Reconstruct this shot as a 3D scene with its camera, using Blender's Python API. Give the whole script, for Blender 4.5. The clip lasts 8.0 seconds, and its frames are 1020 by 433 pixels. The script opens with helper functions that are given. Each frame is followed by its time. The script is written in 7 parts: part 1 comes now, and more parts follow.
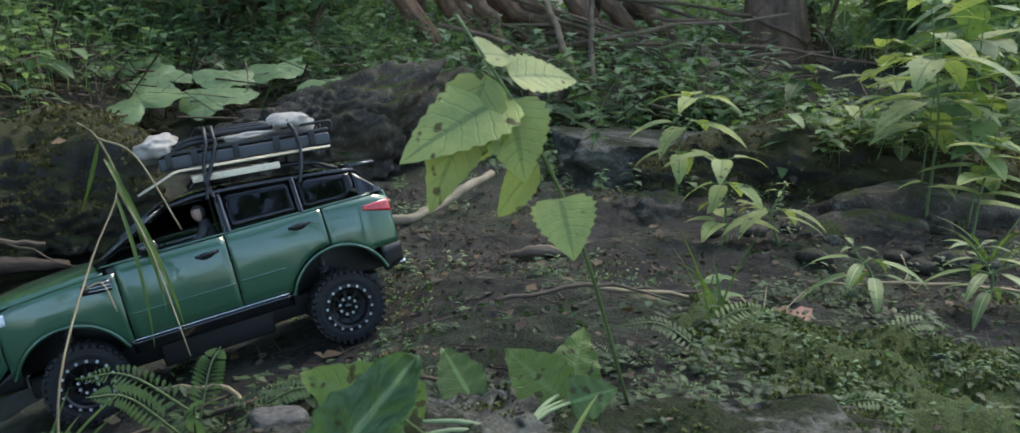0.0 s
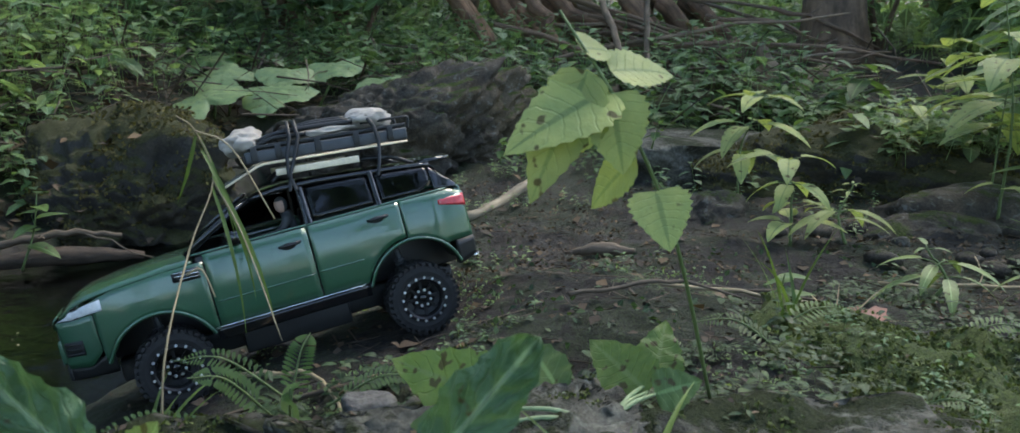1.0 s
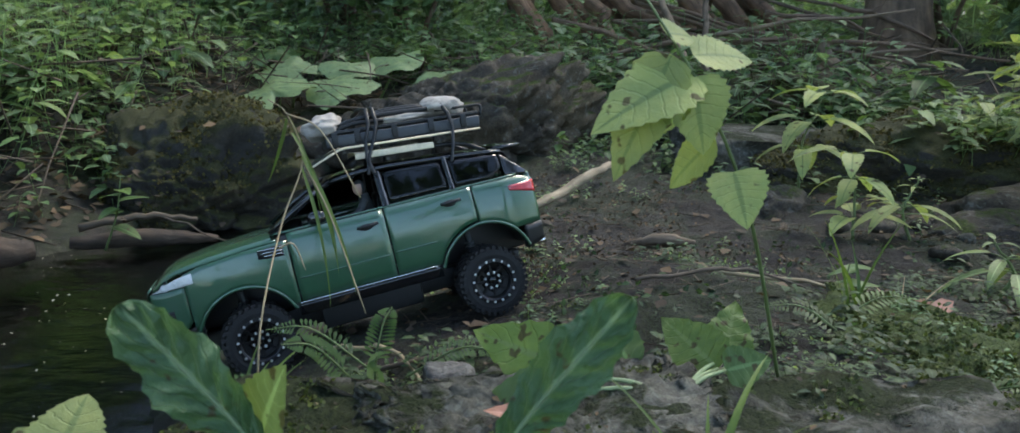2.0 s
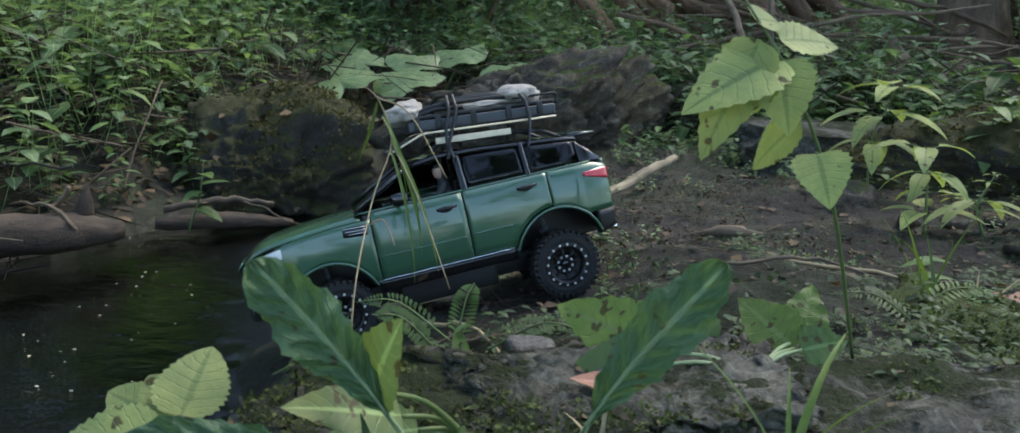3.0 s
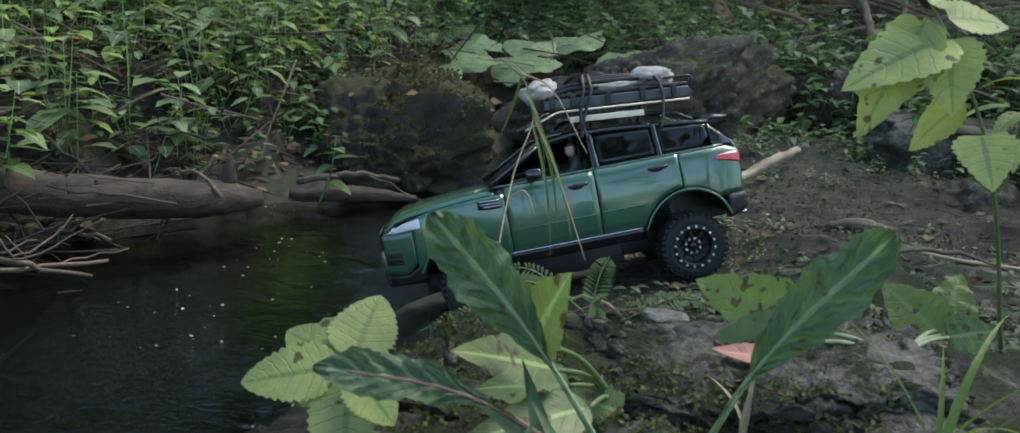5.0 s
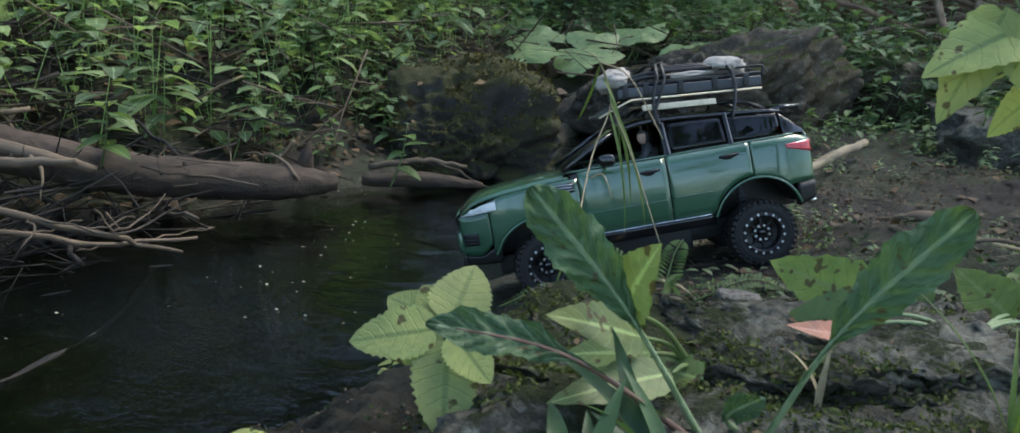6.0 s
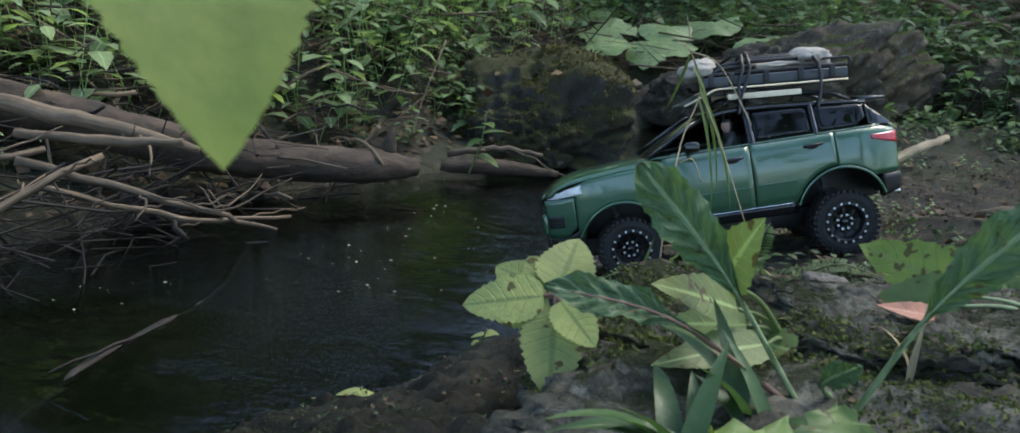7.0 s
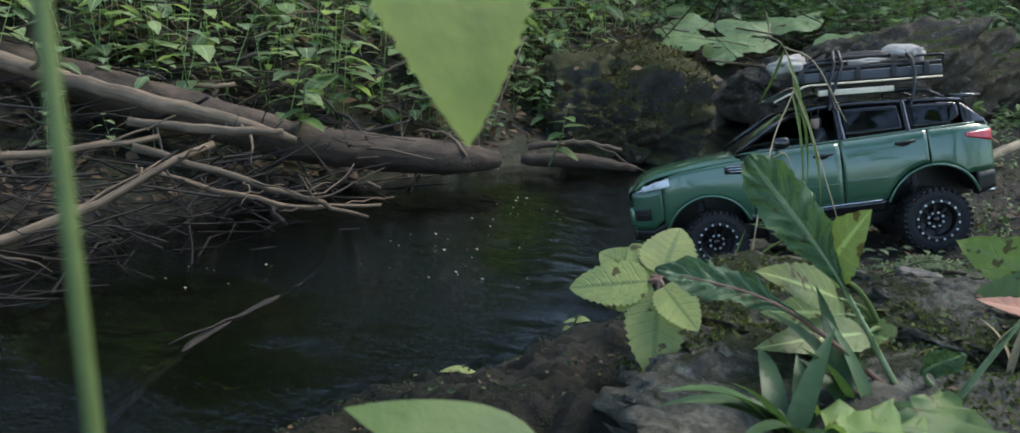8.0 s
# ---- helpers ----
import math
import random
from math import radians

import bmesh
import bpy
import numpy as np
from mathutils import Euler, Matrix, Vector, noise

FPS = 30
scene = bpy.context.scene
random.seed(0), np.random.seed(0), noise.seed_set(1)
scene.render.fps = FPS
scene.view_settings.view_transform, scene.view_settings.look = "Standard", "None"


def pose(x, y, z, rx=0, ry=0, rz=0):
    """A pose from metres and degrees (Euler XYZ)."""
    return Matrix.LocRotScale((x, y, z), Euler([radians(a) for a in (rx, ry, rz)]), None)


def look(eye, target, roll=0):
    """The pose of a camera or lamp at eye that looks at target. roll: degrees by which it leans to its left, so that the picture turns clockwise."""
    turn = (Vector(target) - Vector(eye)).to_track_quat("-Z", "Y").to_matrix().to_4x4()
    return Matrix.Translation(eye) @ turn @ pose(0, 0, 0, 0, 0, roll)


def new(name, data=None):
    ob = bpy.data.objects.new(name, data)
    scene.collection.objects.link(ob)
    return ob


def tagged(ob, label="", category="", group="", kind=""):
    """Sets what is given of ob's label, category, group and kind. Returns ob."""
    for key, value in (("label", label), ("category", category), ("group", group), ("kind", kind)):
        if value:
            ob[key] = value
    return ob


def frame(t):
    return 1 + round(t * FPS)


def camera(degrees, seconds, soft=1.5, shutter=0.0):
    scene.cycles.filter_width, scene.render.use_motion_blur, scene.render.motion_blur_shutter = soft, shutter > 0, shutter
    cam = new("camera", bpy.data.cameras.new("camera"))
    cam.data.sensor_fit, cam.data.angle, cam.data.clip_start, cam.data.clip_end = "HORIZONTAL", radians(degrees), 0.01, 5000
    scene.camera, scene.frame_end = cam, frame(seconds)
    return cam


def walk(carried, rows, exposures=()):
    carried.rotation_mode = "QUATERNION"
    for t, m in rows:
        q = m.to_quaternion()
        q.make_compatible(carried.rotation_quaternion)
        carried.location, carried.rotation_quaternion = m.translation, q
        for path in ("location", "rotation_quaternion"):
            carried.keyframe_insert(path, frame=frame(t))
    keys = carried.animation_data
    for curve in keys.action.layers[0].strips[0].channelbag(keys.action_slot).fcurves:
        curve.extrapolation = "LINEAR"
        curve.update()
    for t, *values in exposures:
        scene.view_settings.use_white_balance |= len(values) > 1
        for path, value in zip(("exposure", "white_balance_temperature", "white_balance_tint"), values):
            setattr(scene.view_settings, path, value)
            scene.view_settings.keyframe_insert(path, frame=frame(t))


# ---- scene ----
cam = camera(62.5, 8.0)
cam.data.dof.use_dof, cam.data.dof.focus_distance, cam.data.dof.aperture_fstop = True, 1.3, 16.0
EXPOSURE, KELVIN, TINT = 1.87, 6640, 8
PATH = [
    (0, (0.0, 0.0, 0.525), (0.0, 1.949, 0.075), -0.0),
    (0.5, (-0.021, -0.005, 0.525), (-0.075, 1.943, 0.076), -0.0),
    (1, (-0.036, -0.016, 0.522), (-0.144, 1.929, 0.072), 0.0),
    (1.5, (-0.047, -0.033, 0.518), (-0.21, 1.908, 0.065), 0.1),
    (3, (-0.081, -0.095, 0.507), (-0.433, 1.818, 0.04), 0.4),
    (3.5, (-0.089, -0.105, 0.502), (-0.496, 1.795, 0.03), 0.6),
    (4, (-0.099, -0.114, 0.499), (-0.561, 1.772, 0.022), 0.8),
    (5.5, (-0.119, -0.154, 0.494), (-0.762, 1.672, -0.009), 1.2),
    (6, (-0.125, -0.185, 0.493), (-0.826, 1.617, -0.02), 1.2),
    (6.5, (-0.13, -0.216, 0.491), (-0.891, 1.558, -0.03), 1.3),
    (7, (-0.141, -0.243, 0.489), (-0.97, 1.497, -0.042), 1.4),
    (7.5, (-0.149, -0.264, 0.49), (-1.042, 1.442, -0.05), 1.4),
    (8, (-0.156, -0.295, 0.492), (-1.118, 1.371, -0.054), 1.3),
]
walk(cam, [(t, look(eye, target, roll)) for t, eye, target, roll in PATH], exposures=[(0.0, EXPOSURE, KELVIN, TINT), (8.0, EXPOSURE, KELVIN, TINT)])

# ---- world, light ----
world = bpy.data.worlds.new("sky")
scene.world = world
world.use_nodes = True
wn = world.node_tree
sky = wn.nodes.new("ShaderNodeTexSky")
sky.sky_type, sky.sun_disc = "NISHITA", False
sky.sun_elevation, sky.sun_rotation = radians(52), radians(35)
wn.links.new(sky.outputs[0], wn.nodes["Background"].inputs[0])
wn.nodes["Background"].inputs[1].default_value = 0.15
sun = new("sun", bpy.data.lights.new("sun", "SUN"))
sun.data.energy, sun.data.angle, sun.data.color = 2.2, radians(30), (1.0, 0.94, 0.84)
sun.matrix_world = look((0.6 * 6, 0.8 * 6, 8), (0, 0, 0))


# ---- vectorised noise ----
def hash3(i, j, k):
    n = (i * 374761393 + j * 668265263 + k * 2147483647 + 1013) & 0xFFFFFFFF
    n = ((n ^ (n >> 13)) * 1274126177) & 0xFFFFFFFF
    n = (n ^ (n >> 16)) & 0xFFFFFFFF
    return n / 2147483648.0 - 1.0


def noise3(p):
    p = np.asarray(p, float)
    c = np.floor(p).astype(np.int64)
    f = p - c
    f = f * f * f * (f * (f * 6 - 15) + 10)
    out = 0.0
    for a in (0, 1):
        for b in (0, 1):
            for d in (0, 1):
                w = (f[:, 0] if a else 1 - f[:, 0]) * (f[:, 1] if b else 1 - f[:, 1]) * (f[:, 2] if d else 1 - f[:, 2])
                out = out + w * hash3(c[:, 0] + a, c[:, 1] + b, c[:, 2] + d)
    return out


def fbm(p, octaves=4, gain=0.5):
    p, out, amp = np.asarray(p, float), 0.0, 1.0
    for o in range(octaves):
        out = out + amp * noise3(p * 2.0**o + 17.3 * o)
        amp *= gain
    return out


def ridged(p, octaves=3):
    p, out, amp = np.asarray(p, float), 0.0, 1.0
    for o in range(octaves):
        out = out + amp * (1 - 2 * np.abs(noise3(p * 2.0**o + 9.1 * o)))
        amp *= 0.5
    return out


# ---- materials ----
def material(name, rough=0.6, metal=0.0):
    m = bpy.data.materials.new(name)
    m.use_nodes = True
    b = m.node_tree.nodes["Principled BSDF"]
    b.inputs["Roughness"].default_value, b.inputs["Metallic"].default_value = rough, metal
    return m, m.node_tree, b


def node(nt, kind, **values):
    n = nt.nodes.new("ShaderNode" + kind)
    for k, v in values.items():
        n.inputs[k.replace("_", " ")].default_value = v
    return n


def ramp(nt, source, stops):
    r = nt.nodes.new("ShaderNodeValToRGB")
    while len(r.color_ramp.elements) < len(stops):
        r.color_ramp.elements.new(0.5)
    for e, (at, c) in zip(r.color_ramp.elements, stops):
        e.position, e.color = at, (*c, 1) if len(c) == 3 else c
    nt.links.new(source, r.inputs[0])
    return r.outputs[0]


def mix(nt, fac, a, b, mode="MIX"):
    m = nt.nodes.new("ShaderNodeMix")
    m.data_type, m.blend_type = "RGBA", mode
    for sock, v in ((m.inputs[0], fac), (m.inputs[6], a), (m.inputs[7], b)):
        if isinstance(v, (int, float)):
            sock.default_value = v
        elif isinstance(v, tuple):
            sock.default_value = (*v, 1)
        else:
            nt.links.new(v, sock)
    return m.outputs[2]


def calc(nt, op, a, b=0.0):
    m = nt.nodes.new("ShaderNodeMath")
    m.operation = op
    for sock, v in ((m.inputs[0], a), (m.inputs[1], b)):
        if isinstance(v, (int, float)):
            sock.default_value = v
        else:
            nt.links.new(v, sock)
    return m.outputs[0]


def coords(nt):
    return nt.nodes.new("ShaderNodeTexCoord").outputs["Object"]


def noise_tex(nt, scale, detail=6.0, rough=0.6, vec=None, warp=0.0):
    n = node(nt, "TexNoise", Scale=scale, Detail=detail, Roughness=rough, Distortion=warp)
    nt.links.new(vec if vec is not None else coords(nt), n.inputs["Vector"])
    return n.outputs["Fac"]


def bump(nt, b, height, strength=0.5, distance=0.002):
    n = node(nt, "Bump", Strength=strength, Distance=distance)
    nt.links.new(height, n.inputs["Height"])
    nt.links.new(n.outputs[0], b.inputs["Normal"])


def rock_material(name, dark, light, moss=0.4, moss_colour=(0.055, 0.075, 0.018), rough=(0.35, 0.85), lichen=0.25, grain=60.0, warm=(0.16, 0.12, 0.07)):
    m, nt, b = material(name)
    big, mid, fine = noise_tex(nt, 3.5, 5, 0.6, warp=0.6), noise_tex(nt, 14, 7, 0.65), noise_tex(nt, grain * 3, 4, 0.7)
    base = ramp(nt, mid, [(0.28, dark), (0.52, tuple((a + c) / 2 for a, c in zip(dark, light))), (0.72, light)])
    base = mix(nt, ramp(nt, big, [(0.5, (0, 0, 0)), (0.68, (0.6, 0.6, 0.6))]), base, warm)
    speck = ramp(nt, fine, [(0.42, (0.45, 0.45, 0.45)), (0.62, (1.25, 1.25, 1.2))])
    base = mix(nt, 0.75, base, mix(nt, 1.0, base, speck, "MULTIPLY"))
    if lichen:
        v = noise_tex(nt, 38, 3, 0.5, warp=1.5)
        base = mix(nt, calc(nt, "MULTIPLY", ramp(nt, v, [(0.60, (0, 0, 0)), (0.66, (1, 1, 1))]), lichen), base, (0.30, 0.32, 0.28))
    geo = nt.nodes.new("ShaderNodeNewGeometry")
    sep = nt.nodes.new("ShaderNodeSeparateXYZ")
    nt.links.new(geo.outputs["Normal"], sep.inputs[0])
    up = calc(nt, "MULTIPLY", calc(nt, "MAXIMUM", sep.outputs[2], 0.0), 0.45)
    where = calc(nt, "ADD", calc(nt, "ADD", big, up), calc(nt, "MULTIPLY", noise_tex(nt, 45, 5, 0.7), 0.55))
    edge = 1.42 - 0.62 * moss
    mask = ramp(nt, calc(nt, "MULTIPLY", where, 0.5), [(edge * 0.5, (0, 0, 0)), (edge * 0.5 + 0.05, (1, 1, 1))])
    mossy = ramp(nt, noise_tex(nt, 220, 4, 0.7), [(0.3, tuple(0.35 * c for c in moss_colour)), (0.7, tuple(1.6 * c for c in moss_colour))])
    nt.links.new(mix(nt, mask, base, mossy), b.inputs["Base Color"])
    wet = ramp(nt, noise_tex(nt, 6, 5, 0.6, warp=0.8), [(0.4, (rough[0],) * 3), (0.62, (rough[1],) * 3)])
    nt.links.new(mix(nt, mask, wet, (0.95, 0.95, 0.95)), b.inputs["Roughness"])
    high = calc(nt, "ADD", calc(nt, "MULTIPLY", noise_tex(nt, grain, 8, 0.7), 1.0), calc(nt, "MULTIPLY", calc(nt, "MULTIPLY", noise_tex(nt, 260, 3, 0.8), mask), 0.9))
    bump(nt, b, high, 0.9, 0.006)
    return m


def leaf_material(name, colour, veins=9.0, vein_colour=None, rough=0.42, glow=0.35, vary=0.35, spots=0.0, puckered=0.0, islands=False):
    m, nt, b = material(name, rough)
    uv = nt.nodes.new("ShaderNodeUVMap")
    uv.uv_map = "uv"
    sep = nt.nodes.new("ShaderNodeSeparateXYZ")
    nt.links.new(uv.outputs[0], sep.inputs[0])
    side = calc(nt, "ABSOLUTE", calc(nt, "SUBTRACT", sep.outputs[0], 0.5))
    rib = ramp(nt, side, [(0.0, (1, 1, 1)), (0.035, (0.8, 0.8, 0.8)), (0.06, (0, 0, 0))])
    along = calc(nt, "FRACT", calc(nt, "MULTIPLY", calc(nt, "SUBTRACT", sep.outputs[1], calc(nt, "MULTIPLY", side, 0.45)), veins))
    lateral = ramp(nt, calc(nt, "ABSOLUTE", calc(nt, "SUBTRACT", along, 0.5)), [(0.0, (0.75, 0.75, 0.75)), (0.10, (0, 0, 0))])
    if islands:
        geo = nt.nodes.new("ShaderNodeNewGeometry")
        chance = geo.outputs["Random Per Island"]
    else:
        info = nt.nodes.new("ShaderNodeObjectInfo")
        chance = info.outputs["Random"]
    lo, hi = tuple(c * (1 - vary) for c in colour), (colour[0] * (1 + 1.2 * vary), colour[1] * (1 + vary), colour[2] * (1 + 0.5 * vary))
    base = ramp(nt, chance, [(0.0, lo), (0.6, colour), (1.0, hi)])
    patch = ramp(nt, noise_tex(nt, 28, 5, 0.6), [(0.3, (0.6, 0.68, 0.65)), (0.7, (1.25, 1.15, 1.0))])
    base = mix(nt, 0.8, base, mix(nt, 1.0, base, patch, "MULTIPLY"))
    vc = vein_colour or tuple(min(1, c * 1.9 + 0.02) for c in colour)
    if veins:
        base = mix(nt, calc(nt, "MULTIPLY", lateral, 0.26), base, vc)
        base = mix(nt, calc(nt, "MULTIPLY", rib, 0.8), base, vc)
    if spots:
        hole = ramp(nt, noise_tex(nt, 70, 2, 0.5), [(0.66 - 0.06 * spots, (0, 0, 0)), (0.70 - 0.06 * spots, (1, 1, 1))])
        base = mix(nt, calc(nt, "MULTIPLY", hole, 0.85), base, (0.07, 0.045, 0.015))
    nt.links.new(base, b.inputs["Base Color"])
    b.inputs["Specular IOR Level"].default_value = 0.4
    high = calc(nt, "ADD", noise_tex(nt, 120, 4, 0.6), calc(nt, "MULTIPLY", lateral, -0.5 - puckered))
    bump(nt, b, high, 0.5, 0.0016 + 0.002 * puckered)
    if glow:
        t = nt.nodes.new("ShaderNodeBsdfTranslucent")
        nt.links.new(mix(nt, 1.0, base, (1.25, 1.35, 0.8), "MULTIPLY"), t.inputs[0])
        sh = nt.nodes.new("ShaderNodeMixShader")
        sh.inputs[0].default_value = glow
        nt.links.new(b.outputs[0], sh.inputs[1])
        nt.links.new(t.outputs[0], sh.inputs[2])
        nt.links.new(sh.outputs[0], nt.nodes["Material Output"].inputs[0])
    return m


def wood_material(name, dark, light, stretch=(60, 60, 8), rough=0.8, depth=0.004):
    m, nt, b = material(name, rough)
    mp = nt.nodes.new("ShaderNodeMapping")
    mp.inputs["Scale"].default_value = stretch
    uv = nt.nodes.new("ShaderNodeUVMap")
    uv.uv_map = "uv"
    nt.links.new(uv.outputs[0], mp.inputs[0])
    n = node(nt, "TexNoise", Scale=1.0, Detail=7.0, Roughness=0.65, Distortion=0.4)
    nt.links.new(mp.outputs[0], n.inputs["Vector"])
    base = ramp(nt, n.outputs["Fac"], [(0.3, dark), (0.68, light)])
    stain = ramp(nt, noise_tex(nt, 9, 5, 0.6), [(0.35, (0.5, 0.52, 0.5)), (0.65, (1.1, 1.08, 1.05))])
    nt.links.new(mix(nt, 1.0, base, stain, "MULTIPLY"), b.inputs["Base Color"])
    bump(nt, b, calc(nt, "ADD", n.outputs["Fac"], calc(nt, "MULTIPLY", noise_tex(nt, 150, 4, 0.7), 0.4)), 0.8, depth)
    return m


def plain(name, colour, rough=0.5, metal=0.0, grain=200.0, vary=0.25, depth=0.0003, coat=0.0):
    m, nt, b = material(name, rough, metal)
    n = noise_tex(nt, grain, 4, 0.6)
    big = noise_tex(nt, 18, 4, 0.6)
    base = ramp(nt, calc(nt, "MULTIPLY", calc(nt, "ADD", n, big), 0.5), [(0.3, tuple(c * (1 - vary) for c in colour)), (0.7, tuple(c * (1 + vary) for c in colour))])
    nt.links.new(base, b.inputs["Base Color"])
    r = ramp(nt, big, [(0.3, (max(rough - 0.1, 0.02),) * 3), (0.7, (min(rough + 0.12, 1),) * 3)])
    nt.links.new(r, b.inputs["Roughness"])
    b.inputs["Coat Weight"].default_value = coat
    bump(nt, b, n, 0.4, depth)
    return m


def ground_material():
    m, nt, b = material("creek_ground")
    big, mid = noise_tex(nt, 2.6, 6, 0.62, warp=0.5), noise_tex(nt, 22, 8, 0.7)
    soil = ramp(nt, mid, [(0.34, (0.003, 0.003, 0.002)), (0.5, (0.013, 0.010, 0.007)), (0.66, (0.046, 0.037, 0.025))])
    silt = ramp(nt, noise_tex(nt, 90, 6, 0.75), [(0.40, (0.004, 0.003, 0.002)), (0.64, (0.046, 0.037, 0.025))])
    base = mix(nt, ramp(nt, big, [(0.38, (0, 0, 0)), (0.62, (1, 1, 1))]), soil, silt)
    where = calc(nt, "ADD", noise_tex(nt, 5, 6, 0.65), calc(nt, "MULTIPLY", noise_tex(nt, 60, 4, 0.7), 0.4))
    mask = ramp(nt, where, [(0.66, (0, 0, 0)), (0.75, (1, 1, 1))])
    moss = ramp(nt, noise_tex(nt, 260, 4, 0.7), [(0.32, (0.008, 0.011, 0.004)), (0.68, (0.042, 0.054, 0.018))])
    base = mix(nt, mask, base, moss)
    fine = ramp(nt, noise_tex(nt, 420, 3, 0.7), [(0.38, (0.30, 0.30, 0.30)), (0.62, (1.45, 1.42, 1.35))])
    nt.links.new(mix(nt, 0.9, base, mix(nt, 1.0, base, fine, "MULTIPLY")), b.inputs["Base Color"])
    pos = nt.nodes.new("ShaderNodeSeparateXYZ")
    nt.links.new(coords(nt), pos.inputs[0])
    damp = ramp(nt, calc(nt, "ADD", calc(nt, "MULTIPLY", pos.outputs[2], 5.0), calc(nt, "MULTIPLY", mid, 0.5)), [(0.25, (0.42, 0.42, 0.42)), (0.75, (0.9, 0.9, 0.9))])
    nt.links.new(damp, b.inputs["Roughness"])
    high = calc(nt, "ADD", noise_tex(nt, 70, 9, 0.75), calc(nt, "MULTIPLY", noise_tex(nt, 300, 4, 0.7), 0.4))
    bump(nt, b, high, 1.0, 0.009)
    return m


def water_material():
    m, nt, b = material("creek_water", 0.02)
    b.inputs["Base Color"].default_value = (0.014, 0.034, 0.029, 1)
    b.inputs["Transmission Weight"].default_value, b.inputs["IOR"].default_value = 1.0, 1.33
    mp = nt.nodes.new("ShaderNodeMapping")
    mp.inputs["Rotation"].default_value, mp.inputs["Scale"].default_value = (0, 0, 0.5), (1.0, 2.2, 1.0)
    nt.links.new(coords(nt), mp.inputs[0])
    n = noise_tex(nt, 9, 3, 0.5, mp.outputs[0], 0.5)
    r = noise_tex(nt, 60, 3, 0.55, mp.outputs[0], 0.8)
    calm = ramp(nt, noise_tex(nt, 2.2, 3, 0.5), [(0.45, (0.08, 0.08, 0.08)), (0.62, (1, 1, 1))])
    bump(nt, b, calc(nt, "ADD", n, calc(nt, "MULTIPLY", calc(nt, "MULTIPLY", r, calm), 0.9)), 0.42, 0.012)
    return m


def paint_material():
    m, nt, b = material("green_car_paint", 0.38)
    dust = noise_tex(nt, 16, 6, 0.65, warp=0.4)
    base = ramp(nt, noise_tex(nt, 1800, 2, 0.5), [(0.35, (0.020, 0.084, 0.040)), (0.7, (0.038, 0.130, 0.064))])
    nt.links.new(mix(nt, ramp(nt, dust, [(0.5, (0, 0, 0)), (0.85, (0.35, 0.35, 0.35))]), base, (0.10, 0.13, 0.11)), b.inputs["Base Color"])
    b.inputs["Metallic"].default_value = 0.12
    b.inputs["Coat Weight"].default_value, b.inputs["Coat IOR"].default_value = 1.0, 1.65
    nt.links.new(ramp(nt, dust, [(0.4, (0.02, 0.02, 0.02)), (0.75, (0.09, 0.09, 0.09))]), b.inputs["Coat Roughness"])
    mp = nt.nodes.new("ShaderNodeMapping")
    mp.inputs["Scale"].default_value = (0.35, 1.0, 1.6)
    nt.links.new(coords(nt), mp.inputs[0])
    drops = ramp(nt, noise_tex(nt, 420, 2, 0.6), [(0.60, (0, 0, 0)), (0.68, (1, 1, 1))])
    n = node(nt, "Bump", Strength=0.22, Distance=0.0014)
    nt.links.new(calc(nt, "ADD", noise_tex(nt, 60, 4, 0.65, mp.outputs[0]), calc(nt, "MULTIPLY", drops, 0.35)), n.inputs["Height"])
    nt.links.new(n.outputs[0], b.inputs["Coat Normal"])
    return m


def glass_material(name, tint):
    m, nt, b = material(name, 0.03)
    b.inputs["Base Color"].default_value = (*tint, 1)
    b.inputs["Transmission Weight"].default_value = 0.75
    b.inputs["IOR"].default_value = 1.45
    nt.links.new(ramp(nt, noise_tex(nt, 25, 4, 0.6), [(0.4, (0.015,) * 3), (0.75, (0.10,) * 3)]), b.inputs["Roughness"])
    return m


GROUND, WATER = ground_material(), water_material()
ROCK_DARK = rock_material("dark_wet_rock", (0.010, 0.008, 0.006), (0.130, 0.108, 0.080), moss=0.45, rough=(0.5, 0.85), lichen=0.25)
ROCK_MOSSY = rock_material("mossy_rock", (0.012, 0.011, 0.009), (0.06, 0.054, 0.042), moss=0.85, moss_colour=(0.045, 0.046, 0.013), lichen=0.0, rough=(0.6, 0.95), warm=(0.085, 0.062, 0.022))
ROCK_SLAB = rock_material("lichened_slab_rock", (0.014, 0.015, 0.011), (0.165, 0.160, 0.130), moss=0.44, moss_colour=(0.024, 0.031, 0.011), lichen=0.22, rough=(0.6, 0.95), grain=45.0, warm=(0.085, 0.075, 0.056))
ROCK_MOSSBED = rock_material("moss_carpet_rock", (0.012, 0.012, 0.010), (0.065, 0.062, 0.054), moss=0.85, moss_colour=(0.058, 0.080, 0.018), lichen=0.2)
ROCK_WET = rock_material("black_wet_rock", (0.004, 0.004, 0.003), (0.034, 0.034, 0.024), moss=0.35, moss_colour=(0.016, 0.018, 0.007), rough=(0.7, 0.95), lichen=0.0, warm=(0.026, 0.022, 0.015))
for m in (ROCK_WET, ROCK_DARK, ROCK_SLAB):
    m.node_tree.nodes["Principled BSDF"].inputs["Specular IOR Level"].default_value = 0.25
PALE_STONE = rock_material("pale_stone", (0.06, 0.055, 0.048), (0.23, 0.215, 0.19), moss=0.05, lichen=0.1)
